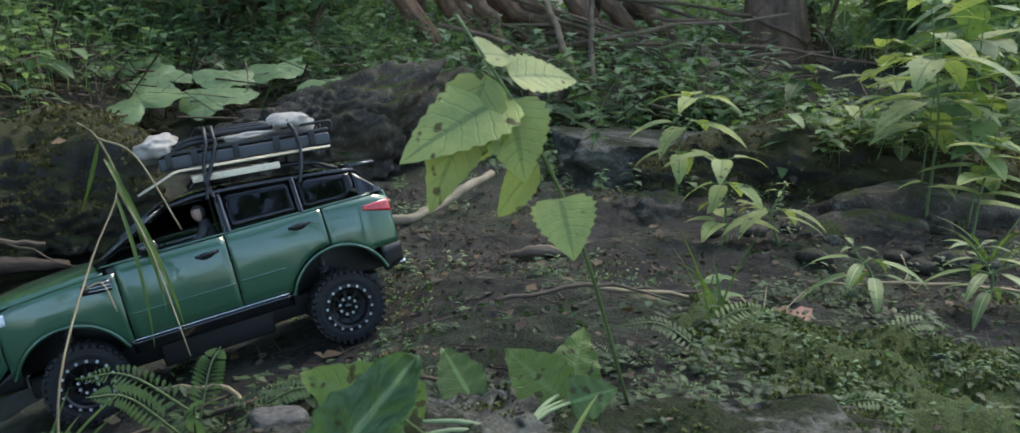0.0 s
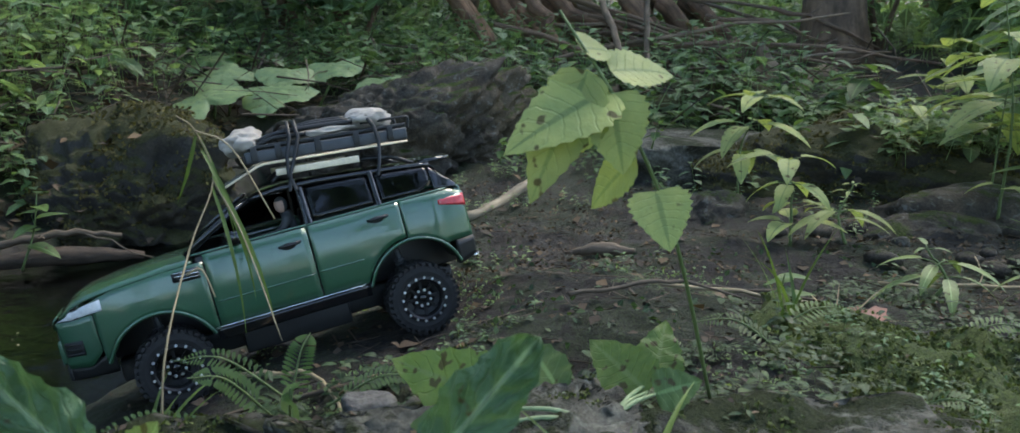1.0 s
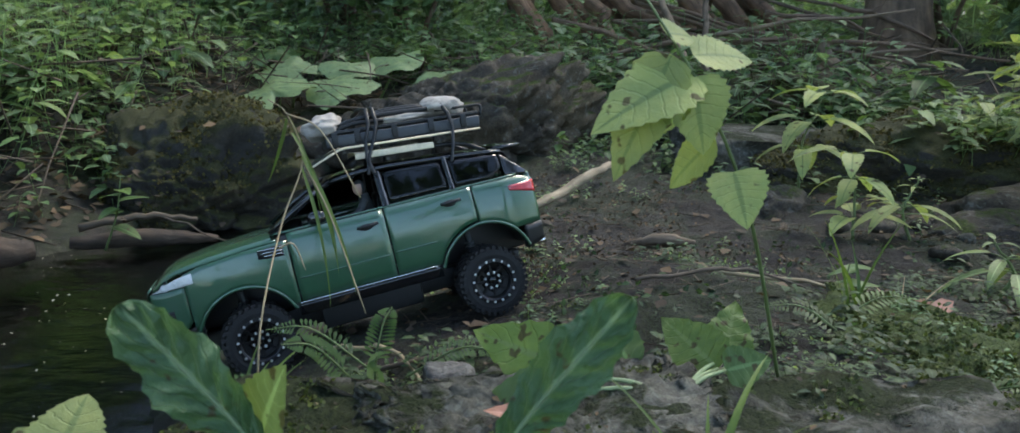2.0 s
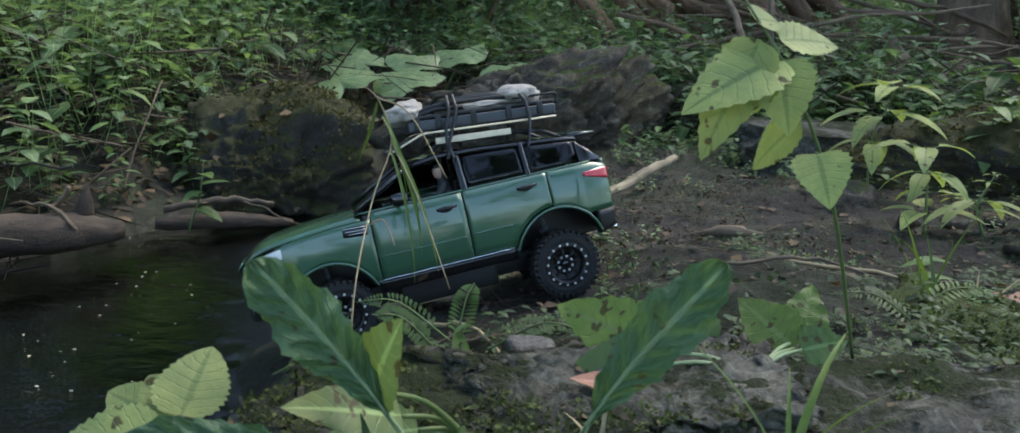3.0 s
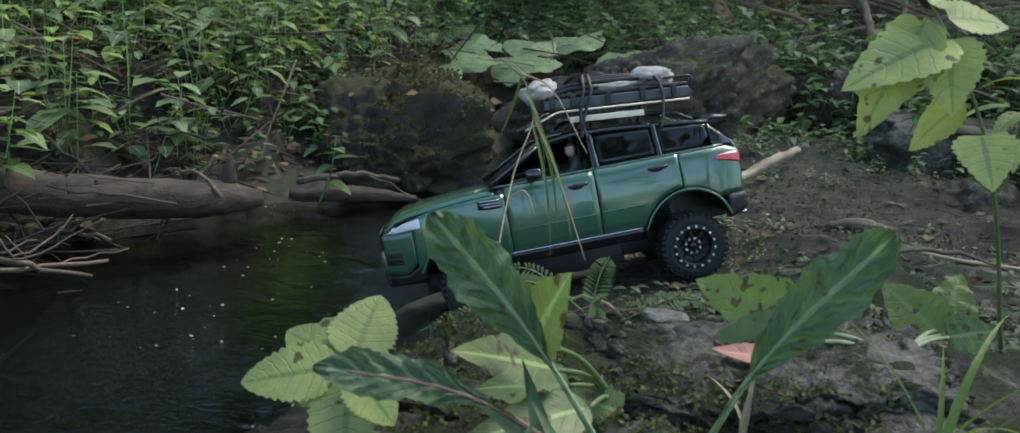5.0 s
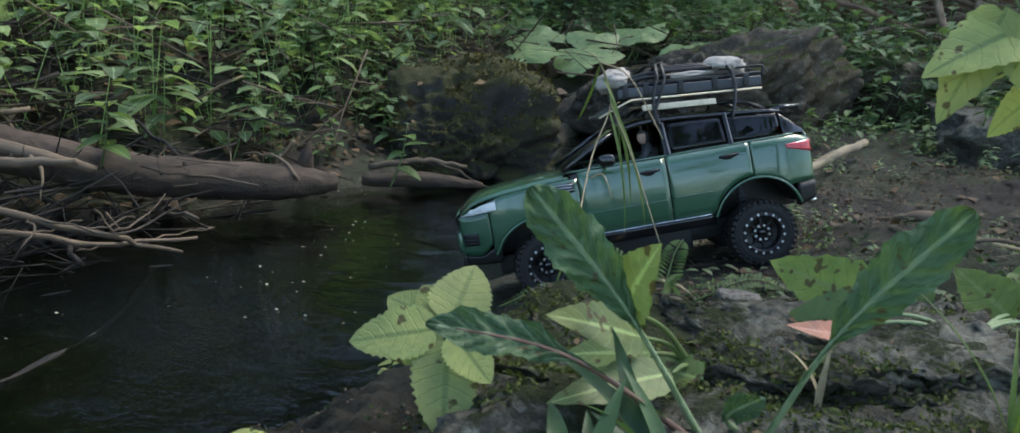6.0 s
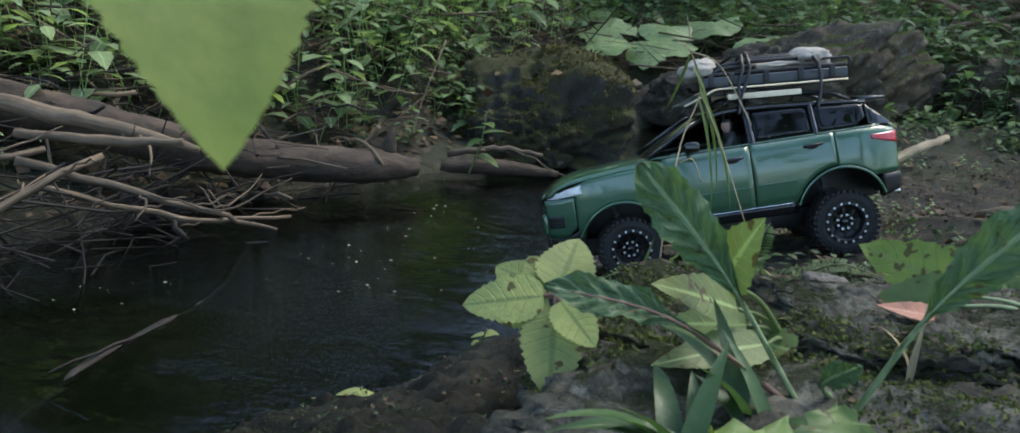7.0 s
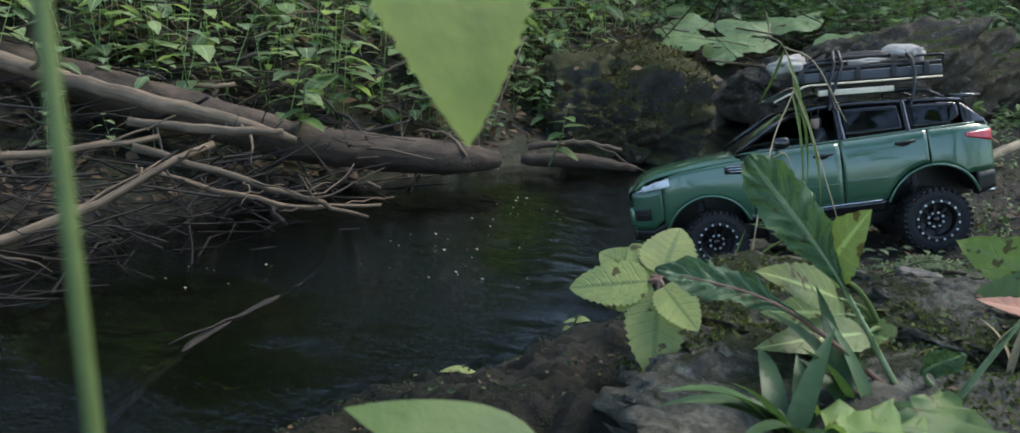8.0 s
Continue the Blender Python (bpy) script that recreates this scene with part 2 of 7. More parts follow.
BARK_LOG = wood_material("wet_log_bark", (0.022, 0.015, 0.010), (0.118, 0.083, 0.058), (9, 14, 1), depth=0.007)
BARK_TREE = wood_material("tree_bark", (0.065, 0.042, 0.028), (0.29, 0.195, 0.130), (14, 3, 1), depth=0.012)
PALE_WOOD = wood_material("barkless_pale_wood", (0.26, 0.20, 0.135), (0.50, 0.41, 0.29), (10, 9, 1), depth=0.0015)
# twig brown darkened to hold the deep shade under the driftwood
TANGLE = wood_material("shade_darkened_twig", (0.008, 0.006, 0.005), (0.030, 0.024, 0.018), (4, 40, 1), depth=0.001)
DEADWOOD = wood_material("bleached_deadwood", (0.085, 0.060, 0.040), (0.30, 0.220, 0.148), (10, 9, 1), depth=0.002)
TWIG = wood_material("brown_twig", (0.06, 0.043, 0.030), (0.19, 0.145, 0.10), (8, 10, 1), depth=0.001)
ROOTWOOD = wood_material("reddish_rotten_wood", (0.09, 0.045, 0.025), (0.33, 0.20, 0.12), (14, 4, 1), depth=0.006)
STRAW = plain("dry_straw", (0.32, 0.25, 0.14), 0.7)
STEM_GREEN = plain("green_stem", (0.12, 0.17, 0.055), 0.5)
STEM_PALE = plain("pale_green_rib", (0.20, 0.27, 0.13), 0.5)
STEM_RED = plain("reddish_stem", (0.16, 0.085, 0.06), 0.5)
LEAF_DOCK = leaf_material("dark_puckered_leaf", (0.074, 0.142, 0.070), 14, (0.30, 0.40, 0.22), 0.34, 0.24, 0.2, 0.10, 4.5)
LEAF_NEAR = leaf_material("backlit_near_leaf", (0.25, 0.34, 0.085), 0, (0.14, 0.22, 0.06), 0.5, 0.6, 0.1)
LEAF_NETTLE = leaf_material("bright_toothed_leaf", (0.36, 0.42, 0.165), 8, (0.16, 0.23, 0.08), 0.5, 0.38, 0.2, 0.25, 0.3)
LEAF_YELLOW = leaf_material("yellow_green_leaf", (0.18, 0.245, 0.09), 8, None, 0.45, 0.25, 0.25, 0.6)
LEAF_HOLED = leaf_material("insect_eaten_leaf", (0.17, 0.25, 0.065), 9, (0.2, 0.26, 0.09), 0.45, 0.35, 0.2, 1.0, 0.6)
LEAF_MID = leaf_material("mid_green_leaf", (0.10, 0.165, 0.055), 7, None, 0.45, 0.35, 0.3, 0.2)
LEAF_PALE = leaf_material("pale_broad_leaf", (0.15, 0.235, 0.085), 0, None, 0.5, 0.3, 0.2, 0.15)
LEAF_BUTTER = leaf_material("broad_butterbur_leaf", (0.23, 0.325, 0.155), 0, None, 0.5, 0.2, 0.15, 0.1)
LEAF_FERN = leaf_material("fern_leaf", (0.07, 0.13, 0.04), 0, None, 0.5, 0.35, 0.3)
GRASS = leaf_material("grass_blade", (0.13, 0.20, 0.055), 0, None, 0.45, 0.4, 0.35)
GRASS_BROAD = leaf_material("broad_grass_blade", (0.062, 0.122, 0.052), 0, None, 0.4, 0.25, 0.3)
UNDER = leaf_material("undergrowth_leaf", (0.115, 0.19, 0.092), 5, None, 0.5, 0.35, 0.55, islands=True)
UNDER_DARK = leaf_material("dark_creeping_leaf", (0.046, 0.082, 0.034), 5, None, 0.5, 0.3, 0.5, islands=True)
UNDER_LIGHT = leaf_material("light_undergrowth_leaf", (0.210, 0.295, 0.160), 5, None, 0.5, 0.45, 0.45, islands=True)
# paler leaf green holds the sunlight on the open woods
WOODS_LIGHT = leaf_material("painted_sunlit_leaf", (0.31, 0.41, 0.20), 0, None, 0.6, 0.5, 0.4, islands=True)
# leaf green darkened to put the woods' dimness into reflections
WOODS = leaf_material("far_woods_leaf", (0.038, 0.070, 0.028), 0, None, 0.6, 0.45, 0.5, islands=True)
LITTER = leaf_material("dead_leaf_litter", (0.100, 0.070, 0.046), 0, None, 0.7, 0.1, 0.6, islands=True)
SPECK = leaf_material("pale_speck", (0.42, 0.42, 0.36), 0, None, 0.6, 0.2, 0.5, islands=True)
MOSS_GREEN = leaf_material("green_moss", (0.074, 0.098, 0.028), 0, None, 0.8, 0.2, 0.6, islands=True)
LEAF_FEATHER = leaf_material("feathery_weed_leaf", (0.085, 0.125, 0.062), 0, None, 0.6, 0.3, 0.45, islands=True)
MOSS_OLIVE = leaf_material("olive_moss", (0.088, 0.080, 0.026), 0, None, 0.8, 0.2, 0.6, islands=True)
LEAF_PINK = leaf_material("fallen_pink_leaf", (0.40, 0.19, 0.145), 5, (0.6, 0.33, 0.25), 0.55, 0.15, 0.15)
PAINT = paint_material()
GLASS = glass_material("tinted_car_glass", (0.010, 0.012, 0.012))
LAMP_BOWL = plain("white_lamp_bowl", (0.75, 0.76, 0.74), 0.25)
LENS = plain("frosted_lamp_lens", (0.66, 0.68, 0.67), 0.12, coat=1.0)
BLACK = plain("black_plastic", (0.012, 0.013, 0.013), 0.45)
GLOSS_BLACK = plain("gloss_black", (0.008, 0.009, 0.010), 0.12, coat=0.6)
RUBBER = plain("tyre_rubber", (0.013, 0.013, 0.013), 0.75, grain=400, depth=0.0006)
RIM = plain("black_rim_metal", (0.012, 0.012, 0.013), 0.35, 0.3)
BOLT = plain("bright_bolt", (0.74, 0.74, 0.72), 0.38, 0.55)
CHROME = plain("chrome", (0.70, 0.71, 0.70), 0.15, 1.0)
RED_LENS = plain("red_lamp_lens", (0.55, 0.035, 0.045), 0.15, coat=1.0)
CREAM = plain("cream_board", (0.80, 0.69, 0.49), 0.6)
CLOTH = plain("pale_cloth", (0.42, 0.38, 0.33), 0.9, grain=700, depth=0.0008)
SLATE = plain("slate_grey_case", (0.045, 0.052, 0.058), 0.4)
DOLL = plain("doll_plastic", (0.42, 0.27, 0.20), 0.6)
DOLL_COAT = plain("doll_jacket", (0.03, 0.035, 0.035), 0.7)


# ---- builders ----
def put(name, bm, mat, smooth=True):
    me = bpy.data.meshes.new(name)
    bm.to_mesh(me)
    bm.free()
    for one in mat if isinstance(mat, (list, tuple)) else [mat]:
        me.materials.append(one)
    if smooth:
        me.shade_smooth()
    return new(name, me)


def part(name, bm, mat, parent, label="", smooth=True):
    ob = put(name, bm, mat, smooth)
    ob.parent = parent
    return tagged(ob, label)


def thing(name, m, label, category, group="", kind=""):
    ob = new(name)
    ob.empty_display_size = 0.02
    ob.matrix_world = m if isinstance(m, Matrix) else Matrix.Translation(m)
    return tagged(ob, label, category, group, kind)


def mesh_from(name, verts, faces, mat, uvs=None, smooth=True):
    me = bpy.data.meshes.new(name)
    verts, faces = np.asarray(verts, np.float32), np.asarray(faces, np.int32)
    n, k = faces.shape
    me.vertices.add(len(verts))
    me.vertices.foreach_set("co", verts.ravel())
    me.loops.add(n * k)
    me.loops.foreach_set("vertex_index", faces.ravel())
    me.polygons.add(n)
    me.polygons.foreach_set("loop_start", np.arange(0, n * k, k, dtype=np.int32))
    if uvs is not None:
        layer = me.uv_layers.new(name="uv")
        layer.data.foreach_set("uv", np.asarray(uvs, np.float32)[faces.ravel()].ravel())
    me.update(calc_edges=True)
    me.validate()
    me.materials.append(mat)
    if smooth:
        me.shade_smooth()
    return new(name, me)


def uv_layer(bm):
    return bm.loops.layers.uv.get("uv") or bm.loops.layers.uv.new("uv")


def grid_faces(bm, rows, uvs=None, close=False):
    """Quads between rows of vertices."""
    layer = uv_layer(bm)
    for i in range(len(rows) - 1):
        n = len(rows[i])
        for j in range(n if close else n - 1):
            q = [(i, j), (i, (j + 1) % n), (i + 1, (j + 1) % n), (i + 1, j)]
            try:
                f = bm.faces.new([rows[a][b] for a, b in q])
            except ValueError:
                continue
            if uvs:
                for loop, (a, b) in zip(f.loops, q):
                    loop[layer].uv = uvs[a][b]


def tube(bm, pts, radii, sides=7, rough=0.0, caps=True, length_scale=1.0, seed=0):
    """A tapered tube along points, with uv along it in metres."""
    pts = [Vector(p) for p in pts]
    rng = random.Random(seed)
    rows, uvs, far = [], [], 0.0
    side = Vector((0, 0, 1))
    if abs((pts[1] - pts[0]).normalized().z) > 0.9:
        side = Vector((1, 0, 0))
    for i, p in enumerate(pts):
        way = (pts[min(i + 1, len(pts) - 1)] - pts[max(i - 1, 0)]).normalized()
        a = way.cross(side).normalized()
        b = a.cross(way).normalized()
        side = b
        r = float(radii[i] if isinstance(radii, (list, tuple)) else radii)
        far += (p - pts[i - 1]).length if i else 0
        ring = []
        for j in range(sides):
            t = 2 * math.pi * j / sides
            q = r * (1 + rough * rng.uniform(-1, 1))
            ring.append(bm.verts.new(p + q * (math.cos(t) * a + math.sin(t) * b)))
        rows.append(ring)
        uvs.append([(j / sides, far * length_scale) for j in range(sides + 1)])
    layer = uv_layer(bm)
    for i in range(len(rows) - 1):
        for j in range(sides):
            k = (j + 1) % sides
            f = bm.faces.new((rows[i][j], rows[i][k], rows[i + 1][k], rows[i + 1][j]))
            for loop, at in zip(f.loops, (uvs[i][j], uvs[i][j + 1], uvs[i + 1][j + 1], uvs[i + 1][j])):
                loop[layer].uv = at
    if caps:
        bm.faces.new(rows[0][::-1])
        bm.faces.new(rows[-1])


def bend(points, steps=6, wob=0.0, seed=0):
    """A smooth line through points (Catmull-Rom), with a little unevenness."""
    p = [Vector(q) for q in points]
    p = [2 * p[0] - p[1], *p, 2 * p[-1] - p[-2]]
    rng, out = random.Random(seed), []
    for i in range(1, len(p) - 2):
        for k in range(steps):
            t = k / steps
            q = 0.5 * (2 * p[i] + (p[i + 1] - p[i - 1]) * t + (2 * p[i - 1] - 5 * p[i] + 4 * p[i + 1] - p[i + 2]) * t * t + (3 * p[i] - p[i - 1] - 3 * p[i + 1] + p[i + 2]) * t**3)
            out.append(q + Vector([rng.uniform(-wob, wob) for _ in range(3)]))
    return [*out, p[-2]]


def box(bm, x0, x1, y0, y1, z0, z1, bevel=0.0):
    made = bmesh.ops.create_cube(bm, size=1.0, matrix=Matrix.LocRotScale(((x0 + x1) / 2, (y0 + y1) / 2, (z0 + z1) / 2), None, (x1 - x0, y1 - y0, z1 - z0)))
    if bevel:
        edges = {e for v in made["verts"] for e in v.link_edges}
        bmesh.ops.bevel(bm, geom=list(edges), offset=bevel, segments=2, affect="EDGES", profile=0.6)


OVATE = lambda v: max(0.0, math.sin(math.pi * v**0.62)) ** 0.85
LANCE = lambda v: max(0.0, math.sin(math.pi * v**1.5)) ** 0.8 * (0.25 + 0.75 * v) * 1.25 + 0.05 * (1 - v)
ROUND = lambda v: max(0.0, math.sin(math.pi * v**0.78)) ** 0.62
SLIM = lambda v: max(0.0, math.sin(math.pi * v**0.8))


def DOCK(v):
    """An obovate outline: a bare winged stalk, then a broad blade with a blunt end."""
    t = min(1.0, max(0.0, (v - 0.40) / 0.34))
    w = 0.06 + 0.94 * (t * t * (3 - 2 * t)) ** 0.75
    return w * (math.sqrt(max(0.0, 1 - ((v - 0.78) / 0.22) ** 2)) if v > 0.78 else 1.0)


def leaf(bm, m, length, width, shape=OVATE, teeth=0, bite=0.12, fold=0.25, droop=0.25, ripple=0.0, rows=10, across=6, twist=0.0, seed=0):
    """A leaf along +y of m, its face up (+z), with toothed edges, a fold at the midrib and a droop."""
    rng = random.Random(seed)
    rows = max(rows, 2 * teeth)
    grid, uvs = [], []
    phase = rng.uniform(0, 6)
    for i in range(rows + 1):
        v = i / rows
        hw = width / 2 * shape(v)
        if teeth and 0 < i < rows:
            hw *= 1 - bite * (i % 2) * (0.7 + 0.6 * rng.random())
        y = length * (v - 0.30 * droop * v**3)
        z0 = -droop * length * v * v * 0.6
        line, lv = [], []
        for j in range(across + 1):
            u = 2 * j / across - 1
            wave = ripple * length * abs(u) * math.sin(v * 26 + phase + (2.2 if u > 0 else 0)) * 0.10
            lift = abs(u) * hw * fold + wave
            a = twist * v
            x, z = u * hw, lift
            x, z = x * math.cos(a) - z * math.sin(a), x * math.sin(a) + z * math.cos(a)
            line.append(bm.verts.new(m @ Vector((x, y - (0.25 * hw * abs(u) if i else 0), z0 + z))))
            lv.append(((u + 1) / 2, v))
        grid.append(line)
        uvs.append(lv)
    grid_faces(bm, grid, uvs)


def blade(bm, m, length, width, droop=0.6, rows=9, fold=0.4, kink=None):
    """A grass blade."""
    grid, uvs = [], []
    for i in range(rows + 1):
        v = i / rows
        hw = width / 2 * (1 - v**2.2) * min(1, 0.55 + v * 2)
        a = droop * v * 1.6
        y = length * (math.sin(a) / max(droop * 1.6, 1e-3))
        z = -length * (1 - math.cos(a)) / max(droop * 1.6, 1e-3)
        grid.append([bm.verts.new(m @ Vector((u * hw, y, z + fold * abs(u) * hw))) for u in (-1, 0, 1)])
        uvs.append([(0.0, v), (0.5, v), (1.0, v)])
    grid_faces(bm, grid, uvs)


def aim(base, tip, up=(0, 0, 1), roll=0.0):
    """A pose at base whose +y points to tip and whose +z is as near up as can be."""
    base, tip = Vector(base), Vector(tip)
    y = (tip - base).normalized()
    x = y.cross(Vector(up))
    x = x.normalized() if x.length > 1e-4 else Vector((1, 0, 0))
    z = x.cross(y)
    r = Matrix((x, y, z)).transposed().to_4x4()
    return Matrix.Translation(base) @ r @ Matrix.Rotation(radians(roll), 4, "Y")


def rock_bm(size, seed, subdiv=5, lumps=0.22, crag=0.10, cracks=0.0, facets=0, flat=0.0, square=0.0, fine=0.02, relief=0.0):
    """A boulder: a ball squared, lumped and cracked, with a flattened top if wanted."""
    bm = bmesh.new()
    bmesh.ops.create_icosphere(bm, subdivisions=subdiv, radius=1.0)
    co = np.array([v.co[:] for v in bm.verts])
    if square:
        m = np.abs(co).max(1, keepdims=True)
        co = co * (1 - square) + co / m * square
    s = seed * 7.31
    cut = 1.0
    if facets:
        r = np.random.default_rng(int(seed * 1000))
        n = r.normal(0, 1, (facets, 3))
        n /= np.linalg.norm(n, axis=1, keepdims=True)
        far = r.uniform(0.62, 0.95, facets) / np.maximum(co @ n.T, 1e-3)
        cut = np.minimum(far.min(1), 1.15)
        cut = cut + 0.045 * fbm(co * 4 + s, 4) + 0.02 * ridged(co * 9 + s, 3)
        crag = crag * 0.3
    d = cut + lumps * fbm(co * 1.1 + s, 3) + crag * ridged(co * 2.1 + s, 3) * 0.6 + fine * fbm(co * 9 + s, 3)
    if cracks:
        line = np.abs(fbm(co * 1.3 + s + 40, 2))
        d -= cracks * np.clip(1 - line / 0.045, 0, 1)
    co = co * d[:, None]
    if flat:
        top = co[:, 2] > flat
        co[top, 2] = flat + (co[top, 2] - flat) * 0.12
    if relief:
        flatter = co * np.array([1, 1, 0.3])
        step = np.floor(2.5 * fbm(flatter * 2.2 + s, 3)) * 0.5
        co[:, 2] += relief * (fbm(flatter * 7 + s, 4) + 0.5 * ridged(flatter * 11 + s, 3) + step)
    co *= np.array(size)
    for v, c in zip(bm.verts, co):
        v.co = c
    return bm


# ---- ground ----
SHORE = (np.array([-3.0, -0.6, 0.32, 0.48, 0.64, 0.85, 1.02, 1.24, 1.48, 1.9, 2.4, 2.75, 3.1, 9.0]), np.array([-1.6, -1.0, -0.74, -0.67, -0.61, -0.61, -0.60, -0.46, -0.42, -0.50, -0.54, -0.72, -0.8, -0.8]))
WEST = (np.array([-3.0, 0.3, 0.94, 1.35, 1.55, 2.0, 2.4, 2.8, 9.0]), np.array([-2.2, -1.75, -1.55, -1.40, -1.30, -1.15, -1.12, -1.02, -1.0]))


def smooth01(t):
    t = np.clip(t, 0, 1)
    return t * t * (3 - 2 * t)


def height(x, y):
    x, y = np.atleast_1d(np.asarray(x, float)), np.atleast_1d(np.asarray(y, float))
    p = np.stack([x, y, 0 * x], 1)
    wob = 0.05 * fbm(p * 3.1, 3)
    east = x - np.interp(y, *SHORE) + wob
    level = np.interp(y, [0.0, 0.5, 1.1, 1.6, 2.0, 2.8, 4.0], [0.15, 0.14, 0.152, 0.085, 0.06, 0.06, 0.06])
    level = level - 0.055 * smooth01((x - 0.12) / 0.3) * smooth01((1.6 - y) / 0.4)
    run = np.interp(y, [0.6, 1.0], [0.30, 0.14])
    level = level * np.interp(y, [0.6, 1.0], [1.22, 1.0])
    he = np.where(east > 0, level * (1 - np.exp(-np.maximum(east, 0) / run)), np.maximum(-0.14, 0.42 * east))
    west = np.interp(y, *WEST) - x + wob
    hw = np.where(west > 0, 0.03 + 0.34 * smooth01(west / 1.0) + 0.10 * np.clip(west - 0.8, 0, 60), np.maximum(-0.14, 0.5 * west))
    north = y - (2.95 + 0.12 * np.sin(x * 2.3)) + wob
    slope = 0.055 + 0.035 * smooth01((-x - 0.2) / 2.0)
    hn = np.where(north > 0, 0.11 * smooth01(north / 0.35) + slope * np.clip(north, 0, 60), np.maximum(-0.14, 0.5 * north))
    h = np.maximum(np.maximum(he, hw), hn)
    rest = np.hypot((x + 0.374) / 0.34, (y - 1.053) / 0.21)
    shelf = 1 - smooth01((rest - 0.8) / 0.5)
    h = h * (1 - shelf) + (0.2452 + 0.2206 * x - 0.0763 * y) * shelf
    land = smooth01((h + 0.02) / 0.08)
    far = smooth01((np.hypot(x, y) - 3.0) / 4.0)
    land = land * (1 - 0.8 * shelf)
    h = h + (0.012 + 0.02 * land) * fbm(p * 5.0 + 3, 4) * 0.6 + land * (0.007 * ridged(p * 7.0, 3) + 0.005 * ridged(p * 19.0, 3)) + 0.012 * ridged(p * 11.0 + 5, 4) * smooth01((0.85 - y) / 0.2) * smooth01((h + 0.02) / 0.06) + far * 0.18 * fbm(p * 0.5, 3) + 0.0025 * fbm(p * 60, 2)
    return h


def H(x, y):
    return float(height(x, y)[0])


def build_ground(n=560):
    s = np.linspace(-1, 1, n)
    line = 0.3 * np.sinh(6.0 * s)
    gx, gy = np.meshgrid(line - 0.30, line + 0.85)
    x, y = gx.ravel(), gy.ravel()
    z = height(x, y)
    i = np.arange(n * n).reshape(n, n)
    faces = np.stack([i[:-1, :-1], i[:-1, 1:], i[1:, 1:], i[1:, :-1]], -1).reshape(-1, 4)
    return tagged(mesh_from("ground", np.stack([x, y, z], 1), faces, GROUND), "damp brown silt and moss on a shelving creek bank", "ground", kind="structure")


build_ground()
bm = bmesh.new()
bmesh.ops.create_grid(bm, x_segments=8, y_segments=8, size=0.5, matrix=Matrix.LocRotScale((-1.6, -2.7, 0.0), None, (4.4, 13.0, 1)))
water = tagged(put("water", bm, WATER), "still dark creek water with faint ripples and reflections", "water", kind="structure")
water.visible_shadow = False


# ---- the model car ----
def side_width(x, z):
    w = np.interp(z, [0.02, 0.04, 0.065, 0.095, 0.118, 0.131, 0.185, 0.2], [0.091, 0.096, 0.0995, 0.100, 0.0975, 0.0935, 0.070, 0.066])
    nose = max(0.0, (x - 0.335) / 0.095)
    tail = max(0.0, (-0.03 - x) / 0.062)
    return w * (1 - 0.30 * nose**2.6) * (1 - 0.16 * tail**2.2)


HOOD = lambda x: float(np.interp(x, [0.268, 0.30, 0.36, 0.39, 0.41, 0.424], [0.1295, 0.1285, 0.1235, 0.119, 0.112, 0.103]))
ROOF = lambda x: float(np.interp(x, [-0.06, -0.02, 0.04, 0.09, 0.141, 0.177], [0.170, 0.1755, 0.181, 0.1855, 0.1875, 0.183]))
ARCH_R, ARCH_F = (-0.002, 0.015, 0.064), (0.318, 0.012, 0.0635)


def over_arch(x, arch, floor):
    cx, cz, r = arch
    d = abs(x - cx)
    return max(floor, cz + math.sqrt(max(0.0, r * r - d * d)) * 1.02) if d < r else floor


def side_panel(xs, low, high, side, rows=8, out=0.0, thick=0.003):
    """A panel of the body's flank between two curves of height."""
    bm, outer, inner = bmesh.new(), [], []
    for k in range(rows + 1):
        a, b = [], []
        for x in xs:
            z = low(x) + (high(x) - low(x)) * k / rows
            w = side_width(x, z) + out
            a.append(bm.verts.new((x, side * w, z)))
            b.append(bm.verts.new((x, side * (w - thick), z)))
        outer.append(a)
        inner.append(b)
    grid_faces(bm, outer)
    grid_faces(bm, inner)
    rim_o = outer[0] + [r[-1] for r in outer[1:]] + outer[-1][-2::-1] + [r[0] for r in outer[-2:0:-1]]
    rim_i = inner[0] + [r[-1] for r in inner[1:]] + inner[-1][-2::-1] + [r[0] for r in inner[-2:0:-1]]
    for i in range(len(rim_o)):
        j = (i + 1) % len(rim_o)
        bm.faces.new((rim_o[i], rim_o[j], rim_i[j], rim_i[i]))
    bmesh.ops.recalc_face_normals(bm, faces=bm.faces)
    return bm


